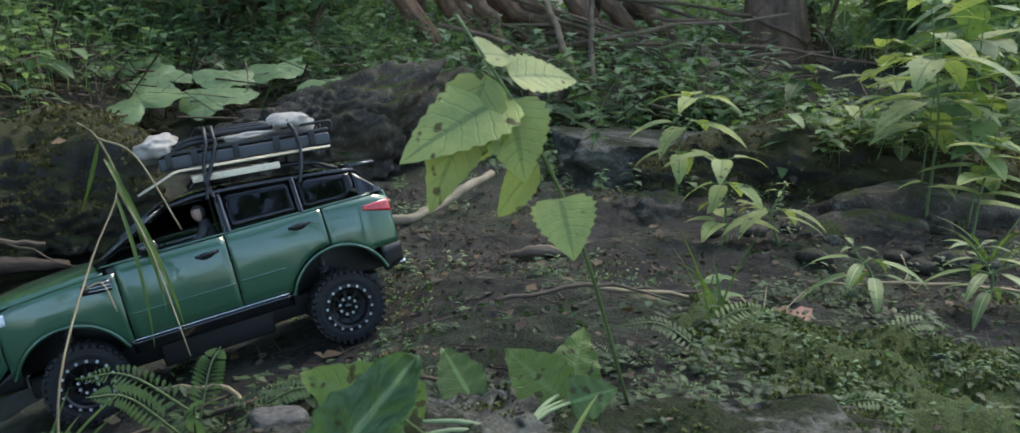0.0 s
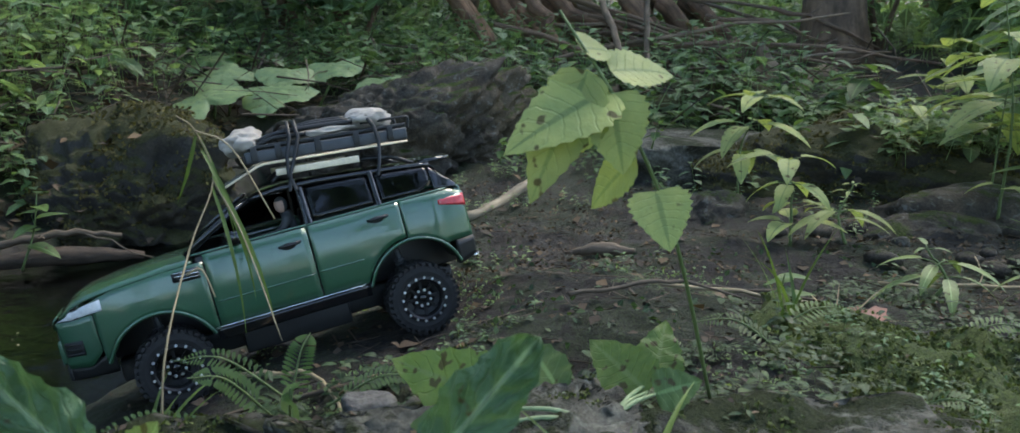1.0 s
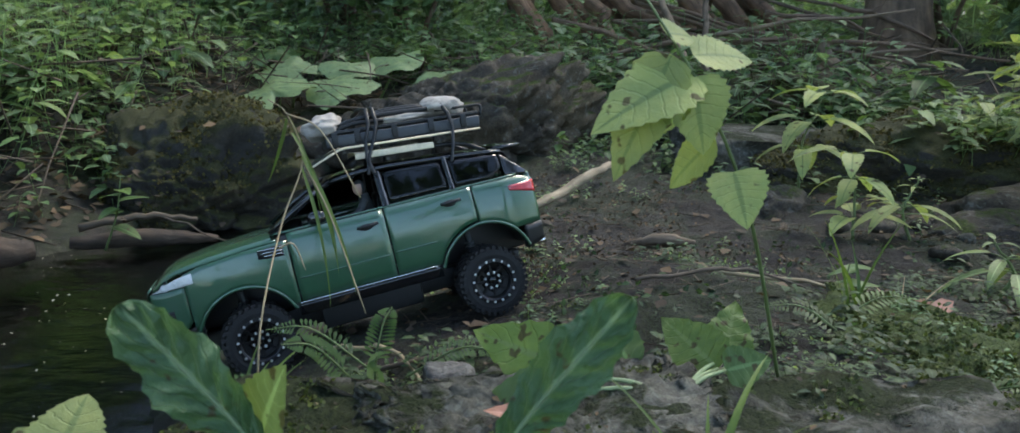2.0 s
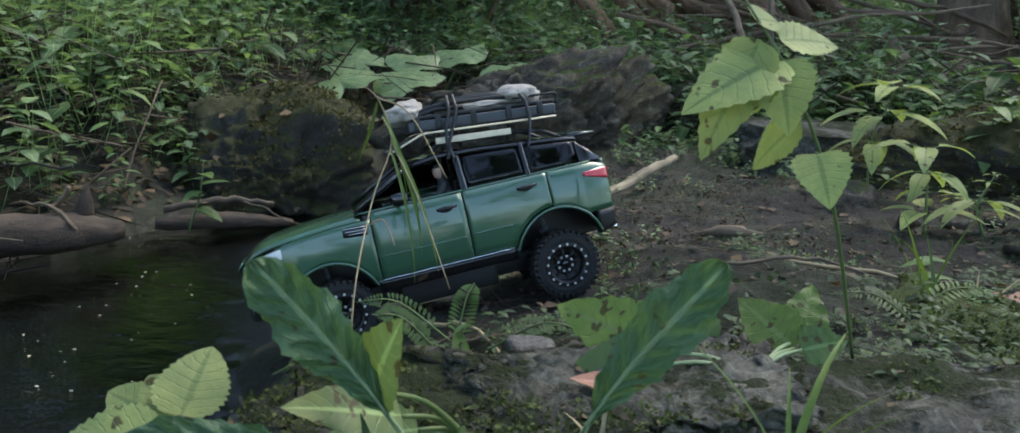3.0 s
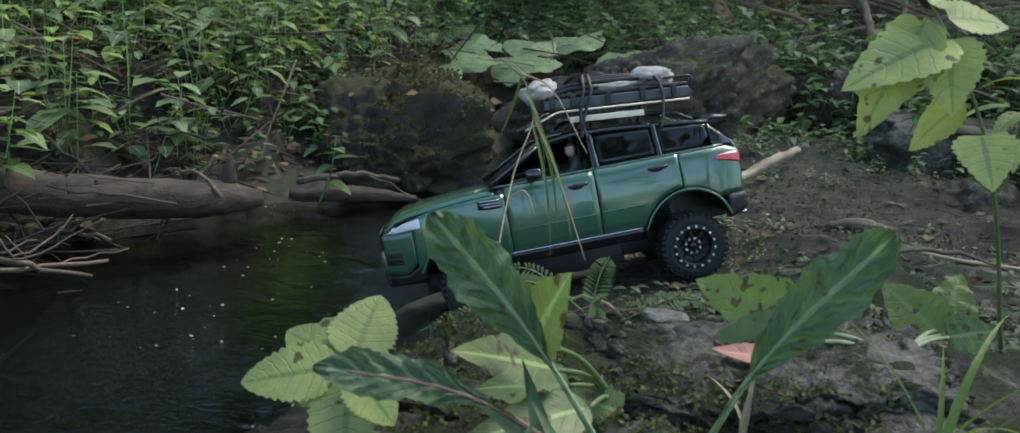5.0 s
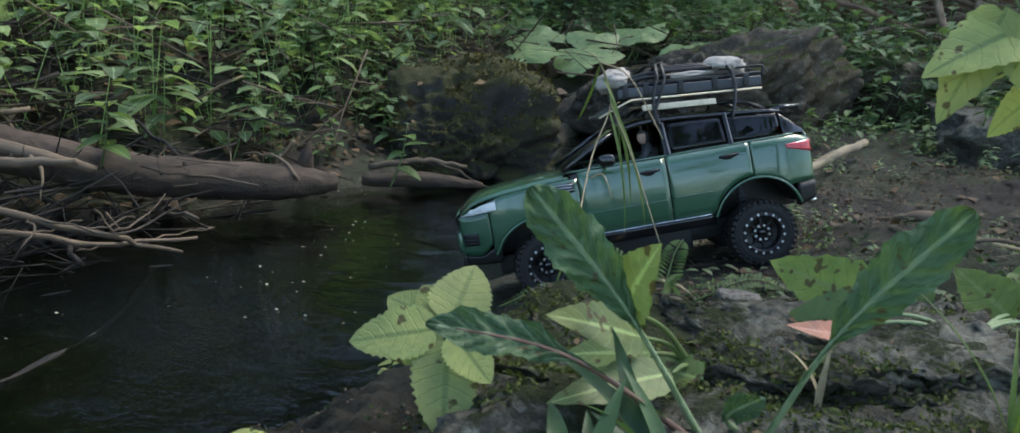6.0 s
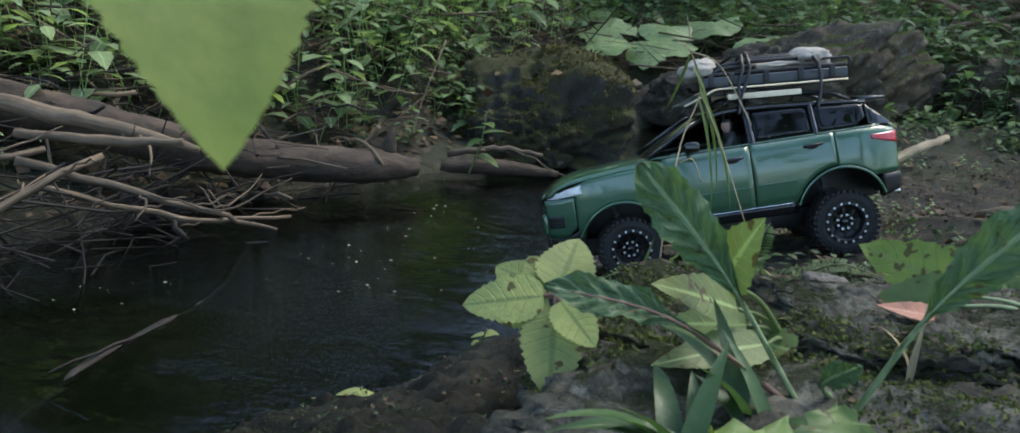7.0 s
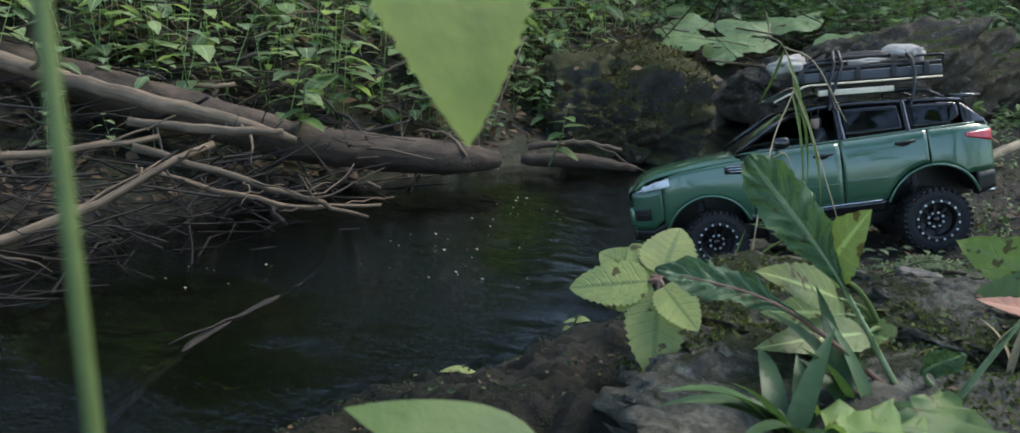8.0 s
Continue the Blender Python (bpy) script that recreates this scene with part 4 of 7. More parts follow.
def build_roof_load(car):
    """The strapped load over the roof, tilted back a little with it."""
    base = car.matrix_world @ pose(0.06, 0, 0.192, 0, -4.3, 0)
    rack = thing("roof_rack", base, "black roof rack with cream slats on a model car", "roof rack")
    for y in (0.058, -0.058):
        bm = bmesh.new()
        box(bm, -0.028, 0.078, y + (0.006 if y > 0 else -0.013), y + (0.013 if y > 0 else -0.006), 0.002, 0.0105, 0.001)
        part("cream_slat", bm, CREAM, rack, "cream painted slat")
        bm = bmesh.new()
        tube(bm, bend([(0.085, y, -0.006), (0.070, y, 0.003), (0.03, y, 0.003), (-0.06, y, 0.003), (-0.10, y, -0.012)], 4), 0.0028, 7)
        part("side_bar", bm, BLACK, rack)
    for x in (0.045, -0.06):
        bm = bmesh.new()
        box(bm, x - 0.004, x + 0.004, -0.066, 0.066, 0.0, 0.005, 0.001)
        part("cross_bar", bm, BLACK, rack)
    bm = bmesh.new()
    bm2 = bmesh.new()
    rows = []
    for x, z in ((0.142, -0.004), (0.122, 0.006), (0.098, 0.0155), (0.09, 0.017), (-0.095, 0.017)):
        rows.append([bm.verts.new((x, y, z + dz)) for y, dz in ((-0.068, 0), (0.068, 0), (0.068, 0.003), (-0.068, 0.003))])
    grid_faces(bm, rows, close=True)
    bm.faces.new(rows[0])
    bm.faces.new(rows[-1][::-1])
    board = tagged(put("sand_board", bm, BLACK, False), "black sand board with a bent nose and pale edge", "sand board")
    board.matrix_world = base
    for y in (0.069, -0.069):
        tube(bm2, [(0.142, y, -0.002), (0.098, y, 0.0175), (0.09, y, 0.019), (-0.095, y, 0.019)], 0.0016, 6)
    part("edge_strip", bm2, CREAM, board)
    case = thing("equipment_case", base, "slate grey equipment case with ribs and latches", "case")
    bm = bmesh.new()
    box(bm, -0.098, 0.112, -0.055, 0.062, 0.0215, 0.037, 0.0025)
    part("case_body", bm, SLATE, case)
    bm = bmesh.new()
    box(bm, -0.098, 0.108, -0.050, 0.058, 0.0385, 0.0435, 0.0015)
    part("case_lid", bm, BLACK, case)
    for x in (-0.075, -0.03, 0.02, 0.07, 0.10):
        bm = bmesh.new()
        box(bm, x - 0.004, x + 0.004, 0.0622, 0.0655, 0.024, 0.041, 0.0008)
        part("latch", bm, BLACK, case)
    for y in (0.050, -0.045):
        bm = bmesh.new()
        tube(bm, bend([(-0.102, y, 0.036), (-0.104, y, 0.050), (-0.088, y, 0.0515), (-0.04, y, 0.0515)], 4), 0.002, 6)
        part("carry_handle", bm, BLACK, case)
    for seed, at, size, label in ((4, (0.108, 0.012, 0.050), (0.026, 0.042, 0.0155), "crumpled pale cloth bundle strapped on the roof load"), (9, (-0.055, 0.016, 0.056), (0.030, 0.034, 0.0150), "pale rolled cloth bundle with dark patch"), (5, (0.01, 0.022, 0.047), (0.048, 0.030, 0.0085), "flat grey folded cloth on the roof load")):
        bm = rock_bm(size, seed, 4, 0.22, 0.22, fine=0.03)
        ob = tagged(put("rolled_cloth", bm, CLOTH), label, "cloth bundle")
        ob.matrix_world = base @ Matrix.Translation(at)
    for k, (y, z, x0, x1) in enumerate(((0.044, 0.0545, 0.092, -0.04), (0.033, 0.058, 0.06, -0.03), (0.020, 0.061, 0.055, -0.025), (0.048, 0.0480, 0.10, 0.03))):
        bm = bmesh.new()
        tube(bm, bend([(x0, y, z - 0.006), (x0 - 0.02, y, z), ((x0 + x1) / 2, y, z + 0.002), (x1, y, z + 0.001)], 4), 0.0032, 8)
        ob = tagged(put("support_pole", bm, BLACK), "short black pole strapped to the roof load", "pole", "poles on the roof load")
        ob.matrix_world = base
    for k, x in enumerate((0.058, 0.045, -0.052)):
        bm, rows = bmesh.new(), []
        path = [(0.082, -0.020), (0.076, 0.0), (0.0675, 0.024), (0.0655, 0.044), (0.05, 0.0640 - 0.004 * (k == 2)), (0.01, 0.0665), (-0.045, 0.060), (-0.068, 0.04), (-0.075, 0.0), (-0.082, -0.020)]
        for i, (y, z) in enumerate(path):
            x2 = x + 0.006 * math.sin(i * 1.3 + k) - 0.004 * (i - 4) * (k == 1)
            rows.append([bm.verts.new((x2 + d, y * s, z * s + (0.002 if s > 1 else 0))) for d, s in ((-0.0022, 1.0), (0.0022, 1.0), (0.0022, 1.03), (-0.0022, 1.03))])
        grid_faces(bm, rows, close=True)
        ob = tagged(put("tie_strap", bm, BLACK), "black webbing strap over the roof load", "strap", "straps over the roof load")
        ob.matrix_world = base
    return rack


def build_doll(car):
    """A small seated figure as one plain mesh."""
    bm = bmesh.new()
    bmesh.ops.create_uvsphere(bm, u_segments=16, v_segments=12, radius=1, matrix=Matrix.LocRotScale((0.142, 0.056, 0.1625), None, (0.0085, 0.0075, 0.0105)))
    head = len(bm.faces)
    bmesh.ops.create_cone(bm, cap_ends=True, segments=14, radius1=0.0155, radius2=0.008, depth=0.05, matrix=Matrix.LocRotScale((0.136, 0.053, 0.128), Euler((0, radians(6), 0)), (0.85, 1.15, 1)))
    tube(bm, bend([(0.138, 0.068, 0.145), (0.152, 0.072, 0.130), (0.176, 0.060, 0.128), (0.192, 0.056, 0.128)], 4), [0.006] * 5 + [0.005] * 5 + [0.004] * 3, 8)
    bm.faces.ensure_lookup_table()
    for k, f in enumerate(bm.faces):
        c = f.calc_center_median()
        if k >= head or c.x < 0.140 or c.z > 0.1685:
            f.material_index = 1
    ob = tagged(put("doll", bm, [DOLL, DOLL_COAT]), "small plastic driver doll sitting behind the wheel", "doll")
    ob.matrix_world = car.matrix_world
    return ob


car = build_car()
bpy.context.view_layer.update()
build_roof_load(car)
build_doll(car)


# ---- rocks ----
def rock(name, at, size, seed, mat, label, turn=(0, 0, 0), category="rock", **how):
    ob = tagged(put(name, rock_bm(size, seed, **how), mat), label, category)
    ob.matrix_world = pose(*at, *turn)
    return ob


rock("boulder", (-0.60, 2.86, 0.09), (0.46, 0.30, 0.29), 3.1, ROCK_DARK, "large dark cracked boulder at the far water's edge", (0, -8, 8), "boulder", square=0.2, lumps=0.08, crag=0.22, cracks=0.14, facets=14, fine=0.07, subdiv=6)
rock("mossy_boulder", (-1.17, 2.06, 0.02), (0.36, 0.27, 0.235), 5.7, ROCK_MOSSY, "low mossy boulder rising out of the creek", (0, 0, -12), "boulder", square=0.1, lumps=0.10, crag=0.25, cracks=0.05, facets=12, fine=0.07, subdiv=6)
rock("front_slab", (0.0, 0.42, 0.13), (0.37, 0.24, 0.085), 8.4, ROCK_SLAB, "grey lichened rock slab with a flat worn top", (0, 0, 10), "rock slab", square=0.75, lumps=0.08, crag=0.10, cracks=0.22, flat=0.8, fine=0.05, relief=0.1, subdiv=6)
rock("upper_slab", (-0.10, 0.555, 0.196), (0.135, 0.085, 0.025), 3.9, ROCK_SLAB, "thin broken rock layer with a dark front edge", (0, 0, 20), "rock slab", square=0.8, lumps=0.16, crag=0.16, cracks=0.10, flat=0.7, fine=0.06, relief=0.2, subdiv=6)
rock("middle_slab", (0.00, 0.90, 0.09), (0.16, 0.11, 0.062), 4.9, ROCK_SLAB, "flat grey rock slab beside the car", (0, 3, -12), "rock slab", square=0.7, lumps=0.08, crag=0.06, flat=0.75, relief=0.12, subdiv=6)
rock("moss_slab", (0.50, 0.74, 0.065), (0.30, 0.25, 0.085), 6.6, ROCK_MOSSBED, "low rock slab under a bright green moss carpet", (2, 4, -14), "rock slab", square=0.6, lumps=0.14, crag=0.16, cracks=0.12, flat=0.8, fine=0.06, relief=0.12, subdiv=6)
rock("near_slab", (0.24, 0.62, 0.06), (0.20, 0.14, 0.09), 7.7, ROCK_SLAB, "grey rock slab with moss in its joints", (0, 2, 16), "rock slab", square=0.65, lumps=0.10, crag=0.08, flat=0.8, relief=0.11, subdiv=6)
rock("ledge_rock", (0.86, 2.42, 0.05), (0.44, 0.42, 0.21), 9.3, ROCK_MOSSY, "mossy rock ledge above the creek bed", (0, 4, -18), "rock ledge", square=0.2, lumps=0.10, crag=0.12, facets=15, subdiv=6)
rock("ledge_rock", (1.30, 2.30, 0.04), (0.50, 0.48, 0.20), 4.1, ROCK_MOSSY, "long mossy rock ledge above the creek bed", (0, 6, 10), "rock ledge", square=0.2, lumps=0.10, crag=0.12, facets=15, subdiv=6)
rock("ledge_rock", (1.05, 2.00, 0.02), (0.36, 0.25, 0.13), 7.1, ROCK_DARK, "dark broken rock at the foot of the ledge", (0, 0, 20), "rock ledge", square=0.2, lumps=0.10, crag=0.12, facets=13, subdiv=5)
rock("ledge_end", (0.42, 2.66, 0.05), (0.28, 0.26, 0.14), 1.6, ROCK_SLAB, "brown rock ledge with a worn flat top", (0, 3, 10), "rock ledge", square=0.55, lumps=0.16, crag=0.10, flat=0.85, subdiv=6)
rock("round_rock", (0.33, 1.98, 0.055), (0.10, 0.10, 0.07), 2.2, ROCK_DARK, "rounded dark stone on the creek bed", (0, 0, 30), subdiv=5)
rock("round_rock", (0.78, 1.80, 0.05), (0.14, 0.09, 0.06), 6.1, ROCK_DARK, "rounded dark stone below the ledge", (0, 0, -20), subdiv=5)
rock("bank_rock", (0.05, 3.35, 0.17), (0.26, 0.18, 0.12), 3.9, ROCK_DARK, "dark rock half buried in the far bank", (0, 0, 12), subdiv=5)
rock("bank_rock", (0.62, 3.6, 0.16), (0.34, 0.22, 0.11), 5.9, ROCK_MOSSY, "mossy rock half buried in the far bank", (0, 0, -12), subdiv=5)
rock("stone", (-0.202, 0.672, 0.180), (0.024, 0.016, 0.017), 4.4, PALE_STONE, "small pale stone lying on the rock", (0, 8, 25), "stone", square=0.4, subdiv=4)
rock("stone", (-0.255, 0.60, 0.203), (0.014, 0.010, 0.008), 1.4, ROCK_DARK, "pebble lying on the rock slab", (0, 0, 0), "stone", subdiv=3)


def wet_shelf():
    """A sheet of black wet rock that slopes from the slab into the creek."""
    n = 150
    gx, gy = np.meshgrid(np.linspace(-0.98, -0.12, n), np.linspace(-0.10, 0.78, n))
    x, y = gx.ravel(), gy.ravel()
    p = np.stack([x, y, 0 * x], 1)
    rim = np.hypot((x + 0.52) / 0.37, (y - 0.34) / 0.38) + 0.12 * fbm(p * 7, 3)
    body = 1 - smooth01((rim - 0.80) / 0.25)
    z = height(x, y) - 0.03 + 0.042 * body + 0.004 * body * ridged(p * 10, 4) + 0.005 * body * fbm(p * 60, 3)
    i = np.arange(n * n).reshape(n, n)
    faces = np.stack([i[:-1, :-1], i[:-1, 1:], i[1:, 1:], i[1:, :-1]], -1).reshape(-1, 4)
    tagged(mesh_from("wet_shelf", np.stack([x, y, z], 1), faces, ROCK_WET), "black wet rock shelf sloping into the creek", "rock shelf")


wet_shelf()
rng = random.Random(5)
for k in range(26):
    x, y = rng.uniform(0.45, 1.1), rng.uniform(1.35, 1.95)
    r = rng.uniform(0.008, 0.024)
    rock("pebble", (x, y, H(x, y) + 0.3 * r), (r * rng.uniform(0.9, 1.5), r, r * 0.7), k * 0.7, rng.choice([ROCK_DARK, ROCK_DARK, ROCK_SLAB]), "rounded pebble on the damp creek bed", (0, 0, rng.uniform(0, 180)), "pebble", subdiv=2)


# ---- logs, branches, trunks ----
def branch(name, points, radii, mat, label, category="branch", sides=9, wob=0.004, seed=0, twigs=0, steps=6, group=""):
    ob = None
    line = bend(points, steps, wob, seed)
    rr = list(np.interp(np.linspace(0, 1, len(line)), np.linspace(0, 1, len(radii)), radii))
    base = thing(name, line[0], label, category, group)
    bm = bmesh.new()
    tube(bm, [p - line[0] for p in line], rr, sides, 0.10, seed=seed)
    part("stem", bm, mat, base)
    rg = random.Random(seed + 3)
    for k in range(twigs):
        i = rg.randrange(len(line) // 4, len(line) - 1)
        way = (line[i] - line[i - 1]).normalized()
        off = Vector((rg.uniform(-1, 1), rg.uniform(-1, 1), rg.uniform(-0.5, 0.8))).normalized()
        L = rg.uniform(0.05, 0.2)
        p0 = line[i] - line[0]
        pts = bend([p0, p0 + (way * 0.5 + off * 0.5) * L * 0.5, p0 + (way * 0.4 + off * 0.7) * L], 3, 0.004, seed + k)
        bm = bmesh.new()
        tube(bm, pts, list(np.linspace(rr[i] * 0.45, 0.0012, len(pts))), 5)
        part("twig", bm, mat, base)
    return base


def build_log():
    base = thing("fallen_log", (-1.25, 1.42, 0.05), "thick weathered log lying at the water's edge", "log")
    pts = [Vector(p) - Vector((-1.25, 1.42, 0.05)) for p in bend([(-2.35, 0.72, 0.32), (-2.0, 0.86, 0.25), (-1.70, 0.96, 0.185), (-1.50, 1.05, 0.135), (-1.39, 1.19, 0.10), (-1.27, 1.36, 0.072), (-1.20, 1.45, 0.060)], 7, 0.003, 2)]
    bm = bmesh.new()
    tube(bm, pts, list(np.interp(np.linspace(0, 1, len(pts)), [0, 0.5, 0.85, 1], [0.050, 0.044, 0.040, 0.020])), 28, 0.05, seed=4)
    part("trunk", bm, BARK_LOG, base)
    bm = bmesh.new()
    tube(bm, bend([(0.0, -0.02, 0.05), (0.01, -0.02, 0.085), (0.015, -0.015, 0.11)], 3), [0.022, 0.018, 0.015, 0.012, 0.009, 0.006, 0.003], 9, 0.15)
    part("snag", bm, BARK_LOG, base)
    for k, (x, y, z) in enumerate(((-0.14, -0.24, 0.09), (-0.07, -0.14, 0.065), (-0.45, -0.46, 0.17))):
        bm = bmesh.new()
        tube(bm, [(x, y, z - 0.010), (x + 0.006, y - 0.008, z - 0.002)], [0.014, 0.009], 9, 0.25)
        part("knot", bm, BARK_LOG, base)
    return base


build_log()
branch("bark_slab", [(-1.22, 1.60, 0.035), (-1.08, 1.68, 0.028), (-0.96, 1.76, 0.012)], [0.014, 0.022, 0.008], BARK_LOG, "strip of pale-edged bark floating by the log", "bark", 8, 0.003, 3)
branch("dead_branch", [(-1.22, 1.64, 0.06), (-1.10, 1.70, 0.075), (-1.0, 1.75, 0.060)], [0.010, 0.008, 0.005], TWIG, "crooked brown branch resting on floating bark", "branch", 7, 0.004, 4, 2)
branch("thick_branch", [(-2.5, 0.55, 0.42), (-1.99, 0.715, 0.30), (-1.71, 0.80, 0.243), (-1.52, 0.86, 0.212), (-1.36, 0.925, 0.170)], [0.022, 0.019, 0.017, 0.014, 0.008], DEADWOOD, "long pale dead branch over the driftwood", "branch", 12, 0.003, 6, 4)
branch("dead_branch", [(-1.95, 0.25, 0.21), (-1.60, 0.44, 0.185), (-1.40, 0.64, 0.215)], [0.010, 0.008, 0.005], DEADWOOD, "pale dead branch in the driftwood", "branch", 9, 0.004, 8, 3)
branch("dead_branch", [(-1.75, 0.05, 0.13), (-1.40, 0.30, 0.10), (-1.24, 0.62, 0.225)], [0.010, 0.009, 0.005], DEADWOOD, "forked dead branch leaning over the water", "branch", 9, 0.004, 9, 5)
branch("dead_branch", [(-1.42, 0.60, 0.20), (-1.26, 0.80, 0.10), (-1.20, 0.95, 0.03)], [0.008, 0.006, 0.003], TWIG, "thin forked twig dipping into the water", "branch", 7, 0.004, 10, 6)
branch("dead_branch", [(-1.47, 0.66, 0.14), (-1.32, 0.83, 0.065), (-1.19, 0.98, 0.05)], [0.006, 0.005, 0.003], DEADWOOD, "thin pale twig reaching over the water", "branch", 7, 0.003, 11, 4)
branch("dead_branch", [(-1.62, 0.74, 0.205), (-1.45, 0.82, 0.195), (-1.33, 0.86, 0.20)], [0.009, 0.010, 0.006], DEADWOOD, "short pale broken branch on the pile", "branch", 8, 0.002, 12)
rg = random.Random(11)
for k in range(60):
    x, y = rg.uniform(-2.4, -1.3), rg.uniform(0.1, 1.6)
    z = max(H(x, y), 0.0) + rg.uniform(0.01, 0.13)
    a, L = rg.uniform(0, 6.28), rg.uniform(0.15, 0.55)
    d = Vector((math.cos(a) * L, math.sin(a) * L * 0.7, rg.uniform(-0.16, 0.10)))
    p = Vector((x, y, z))
    r = rg.uniform(0.002, 0.006)
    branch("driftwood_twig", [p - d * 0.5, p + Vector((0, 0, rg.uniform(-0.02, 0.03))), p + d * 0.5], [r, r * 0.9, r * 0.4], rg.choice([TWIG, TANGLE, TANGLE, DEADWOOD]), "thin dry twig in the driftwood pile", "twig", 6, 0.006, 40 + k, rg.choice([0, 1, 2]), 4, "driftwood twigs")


def brush(name, count, seed, area, mat, label, lengths=(0.08, 0.35), thick=0.0022, pile=0.16):
    """A tangle of thin three-sided twigs in one mesh."""
    r = np.random.default_rng(seed)
    x, y = r.uniform(area[0], area[1], count), r.uniform(area[2], area[3], count)
    z = np.maximum(height(x, y), 0.0) + pile * r.random(count) ** 2 + 0.002
    L, a = r.uniform(*lengths, count), r.uniform(0, 6.283, count)
    d = np.stack([np.cos(a), np.sin(a), r.normal(-0.1, 0.35, count) * min(1.0, pile / 0.1)], 1) * L[:, None] * 0.5
    c = np.stack([x, y, z], 1)
    mid = c + r.normal(0, 0.012, (count, 3)) * min(1.0, pile / 0.1)
    w = thick * r.uniform(0.5, 1.6, count)
    V = []
    for p, k in ((c - d, 1.0), (mid, 0.8), (c + d, 0.3)):
        for t in (0, 2.1, 4.2):
            V.append(p + (w * k)[:, None] * np.stack([math.cos(t) * -np.sin(a), math.cos(t) * np.cos(a), 0 * a + math.sin(t)], 1))
    v = np.stack(V, 1).reshape(-1, 3)
    q = np.array([(i * 3 + j, i * 3 + (j + 1) % 3, i * 3 + 3 + (j + 1) % 3, i * 3 + 3 + j) for i in range(2) for j in range(3)])
    f = (q[None] + 9 * np.arange(count)[:, None, None]).reshape(-1, 4)
    uv = np.tile(np.array([(j / 3, i * 0.1) for i in range(3) for j in range(3)]), (count, 1))
    return tagged(mesh_from(name, v, f, mat, uv), label, "brush", kind="stuff")


# the dark colour of these twigs carries the shade of the bank
brush("brush_tangle", 750, 51, (-2.2, -1.32, 0.05, 1.35), TANGLE, "tangle of thin twigs on the bank, shade put into their colour")
brush("bank_twigs", 650, 52, (-3.2, -1.4, 1.0, 3.6), TWIG, "thin dry twigs among the bank herbs", (0.12, 0.5), 0.003)
brush("far_twigs", 700, 53, (-3.0, 1.6, 3.1, 5.2), TWIG, "thin dry twigs among the far herbs", (0.15, 0.6), 0.004)
brush("silt_twigs", 620, 54, (-0.35, 1.3, 0.6, 2.0), TWIG, "tiny twigs and straws on the silt", (0.02, 0.09), 0.0009, 0.004)
branch("pale_stick", [(-0.42, 1.80, 0.075), (-0.33, 1.86, 0.085), (-0.22, 1.93, 0.080), (-0.12, 2.14, 0.105), (-0.05, 2.28, 0.120)], [0.009, 0.012, 0.012, 0.013, 0.010], PALE_WOOD, "bent barkless pale stick lying on the mud", "stick", 10, 0.003, 14)
for k, (a, b) in enumerate((((0.16, 1.20), (0.36, 1.16)), ((0.10, 1.14), (0.42, 1.02)), ((-0.02, 1.0), (0.22, 1.10)), ((0.5, 1.35), (0.9, 1.2)), ((-0.32, 0.80), (0.0, 0.78)), ((-0.42, 0.93), (-0.24, 0.72)), ((-0.62, 0.62), (-0.3, 0.85)))):
    m = ((a[0] + b[0]) / 2 + 0.02, (a[1] + b[1]) / 2 + 0.03)
    branch("dry_stalk", [(*a, H(*a) + 0.012), (*m, H(*m) + 0.02), (*b, H(*b) + 0.012)], [0.003, 0.0028, 0.0016], STRAW if k % 2 else TWIG, "dry stalk lying over the rock", "stalk", 6, 0.003, 60 + k, k % 2)
branch("wood_chip", [(0.0, 1.60, H(0.0, 1.6) + 0.012), (0.06, 1.60, H(0.06, 1.6) + 0.018), (0.12, 1.585, H(0.12, 1.585) + 0.010)], [0.006, 0.016, 0.005], DEADWOOD, "flat pale piece of wood on the mud", "wood", 6, 0.002, 71)


def build_tree(at, radius, tall, seed, label, crown=None, lean=(0, 0)):
    base = thing("tree", at, label, "tree")
    n = 16
    pts = [(lean[0] * i / n * tall + 0.03 * math.sin(i * 0.7 + seed), lean[1] * i / n * tall + 0.03 * math.cos(i * 0.9 + seed), tall * i / n - 0.15) for i in range(n + 1)]
    rr = [radius * (1.0 + 0.75 * math.exp(-i * 1.1)) * (1 - 0.55 * i / n) for i in range(n + 1)]
    bm = bmesh.new()
    tube(bm, pts, rr, 22, 0.07, seed=seed)
    part("trunk", bm, BARK_TREE, base)
    rg = random.Random(seed)
    top = Vector(pts[-1])
    for k in range(5):
        i = rg.randrange(n // 2, n)
        p = Vector(pts[i])
        a = rg.uniform(0, 6.28)
        q = p + Vector((math.cos(a), math.sin(a), 0.5)) * rg.uniform(1.0, 2.2)
        bm = bmesh.new()
        tube(bm, bend([p, (p + q) / 2 + Vector((0, 0, 0.2)), q], 4), list(np.linspace(rr[i] * 0.5, 0.015, 9)), 8, 0.08)
        part("limb", bm, BARK_TREE, base)
    if crown:
        count, spread, size = crown
        v, f, uv = leaf_cloud(count, seed, lambda r, n: crown_points(r, n, spread, tall), size, 0.9)
        ob = mesh_from("crown", v, f, WOODS, uv)
        ob.parent = base
    return base


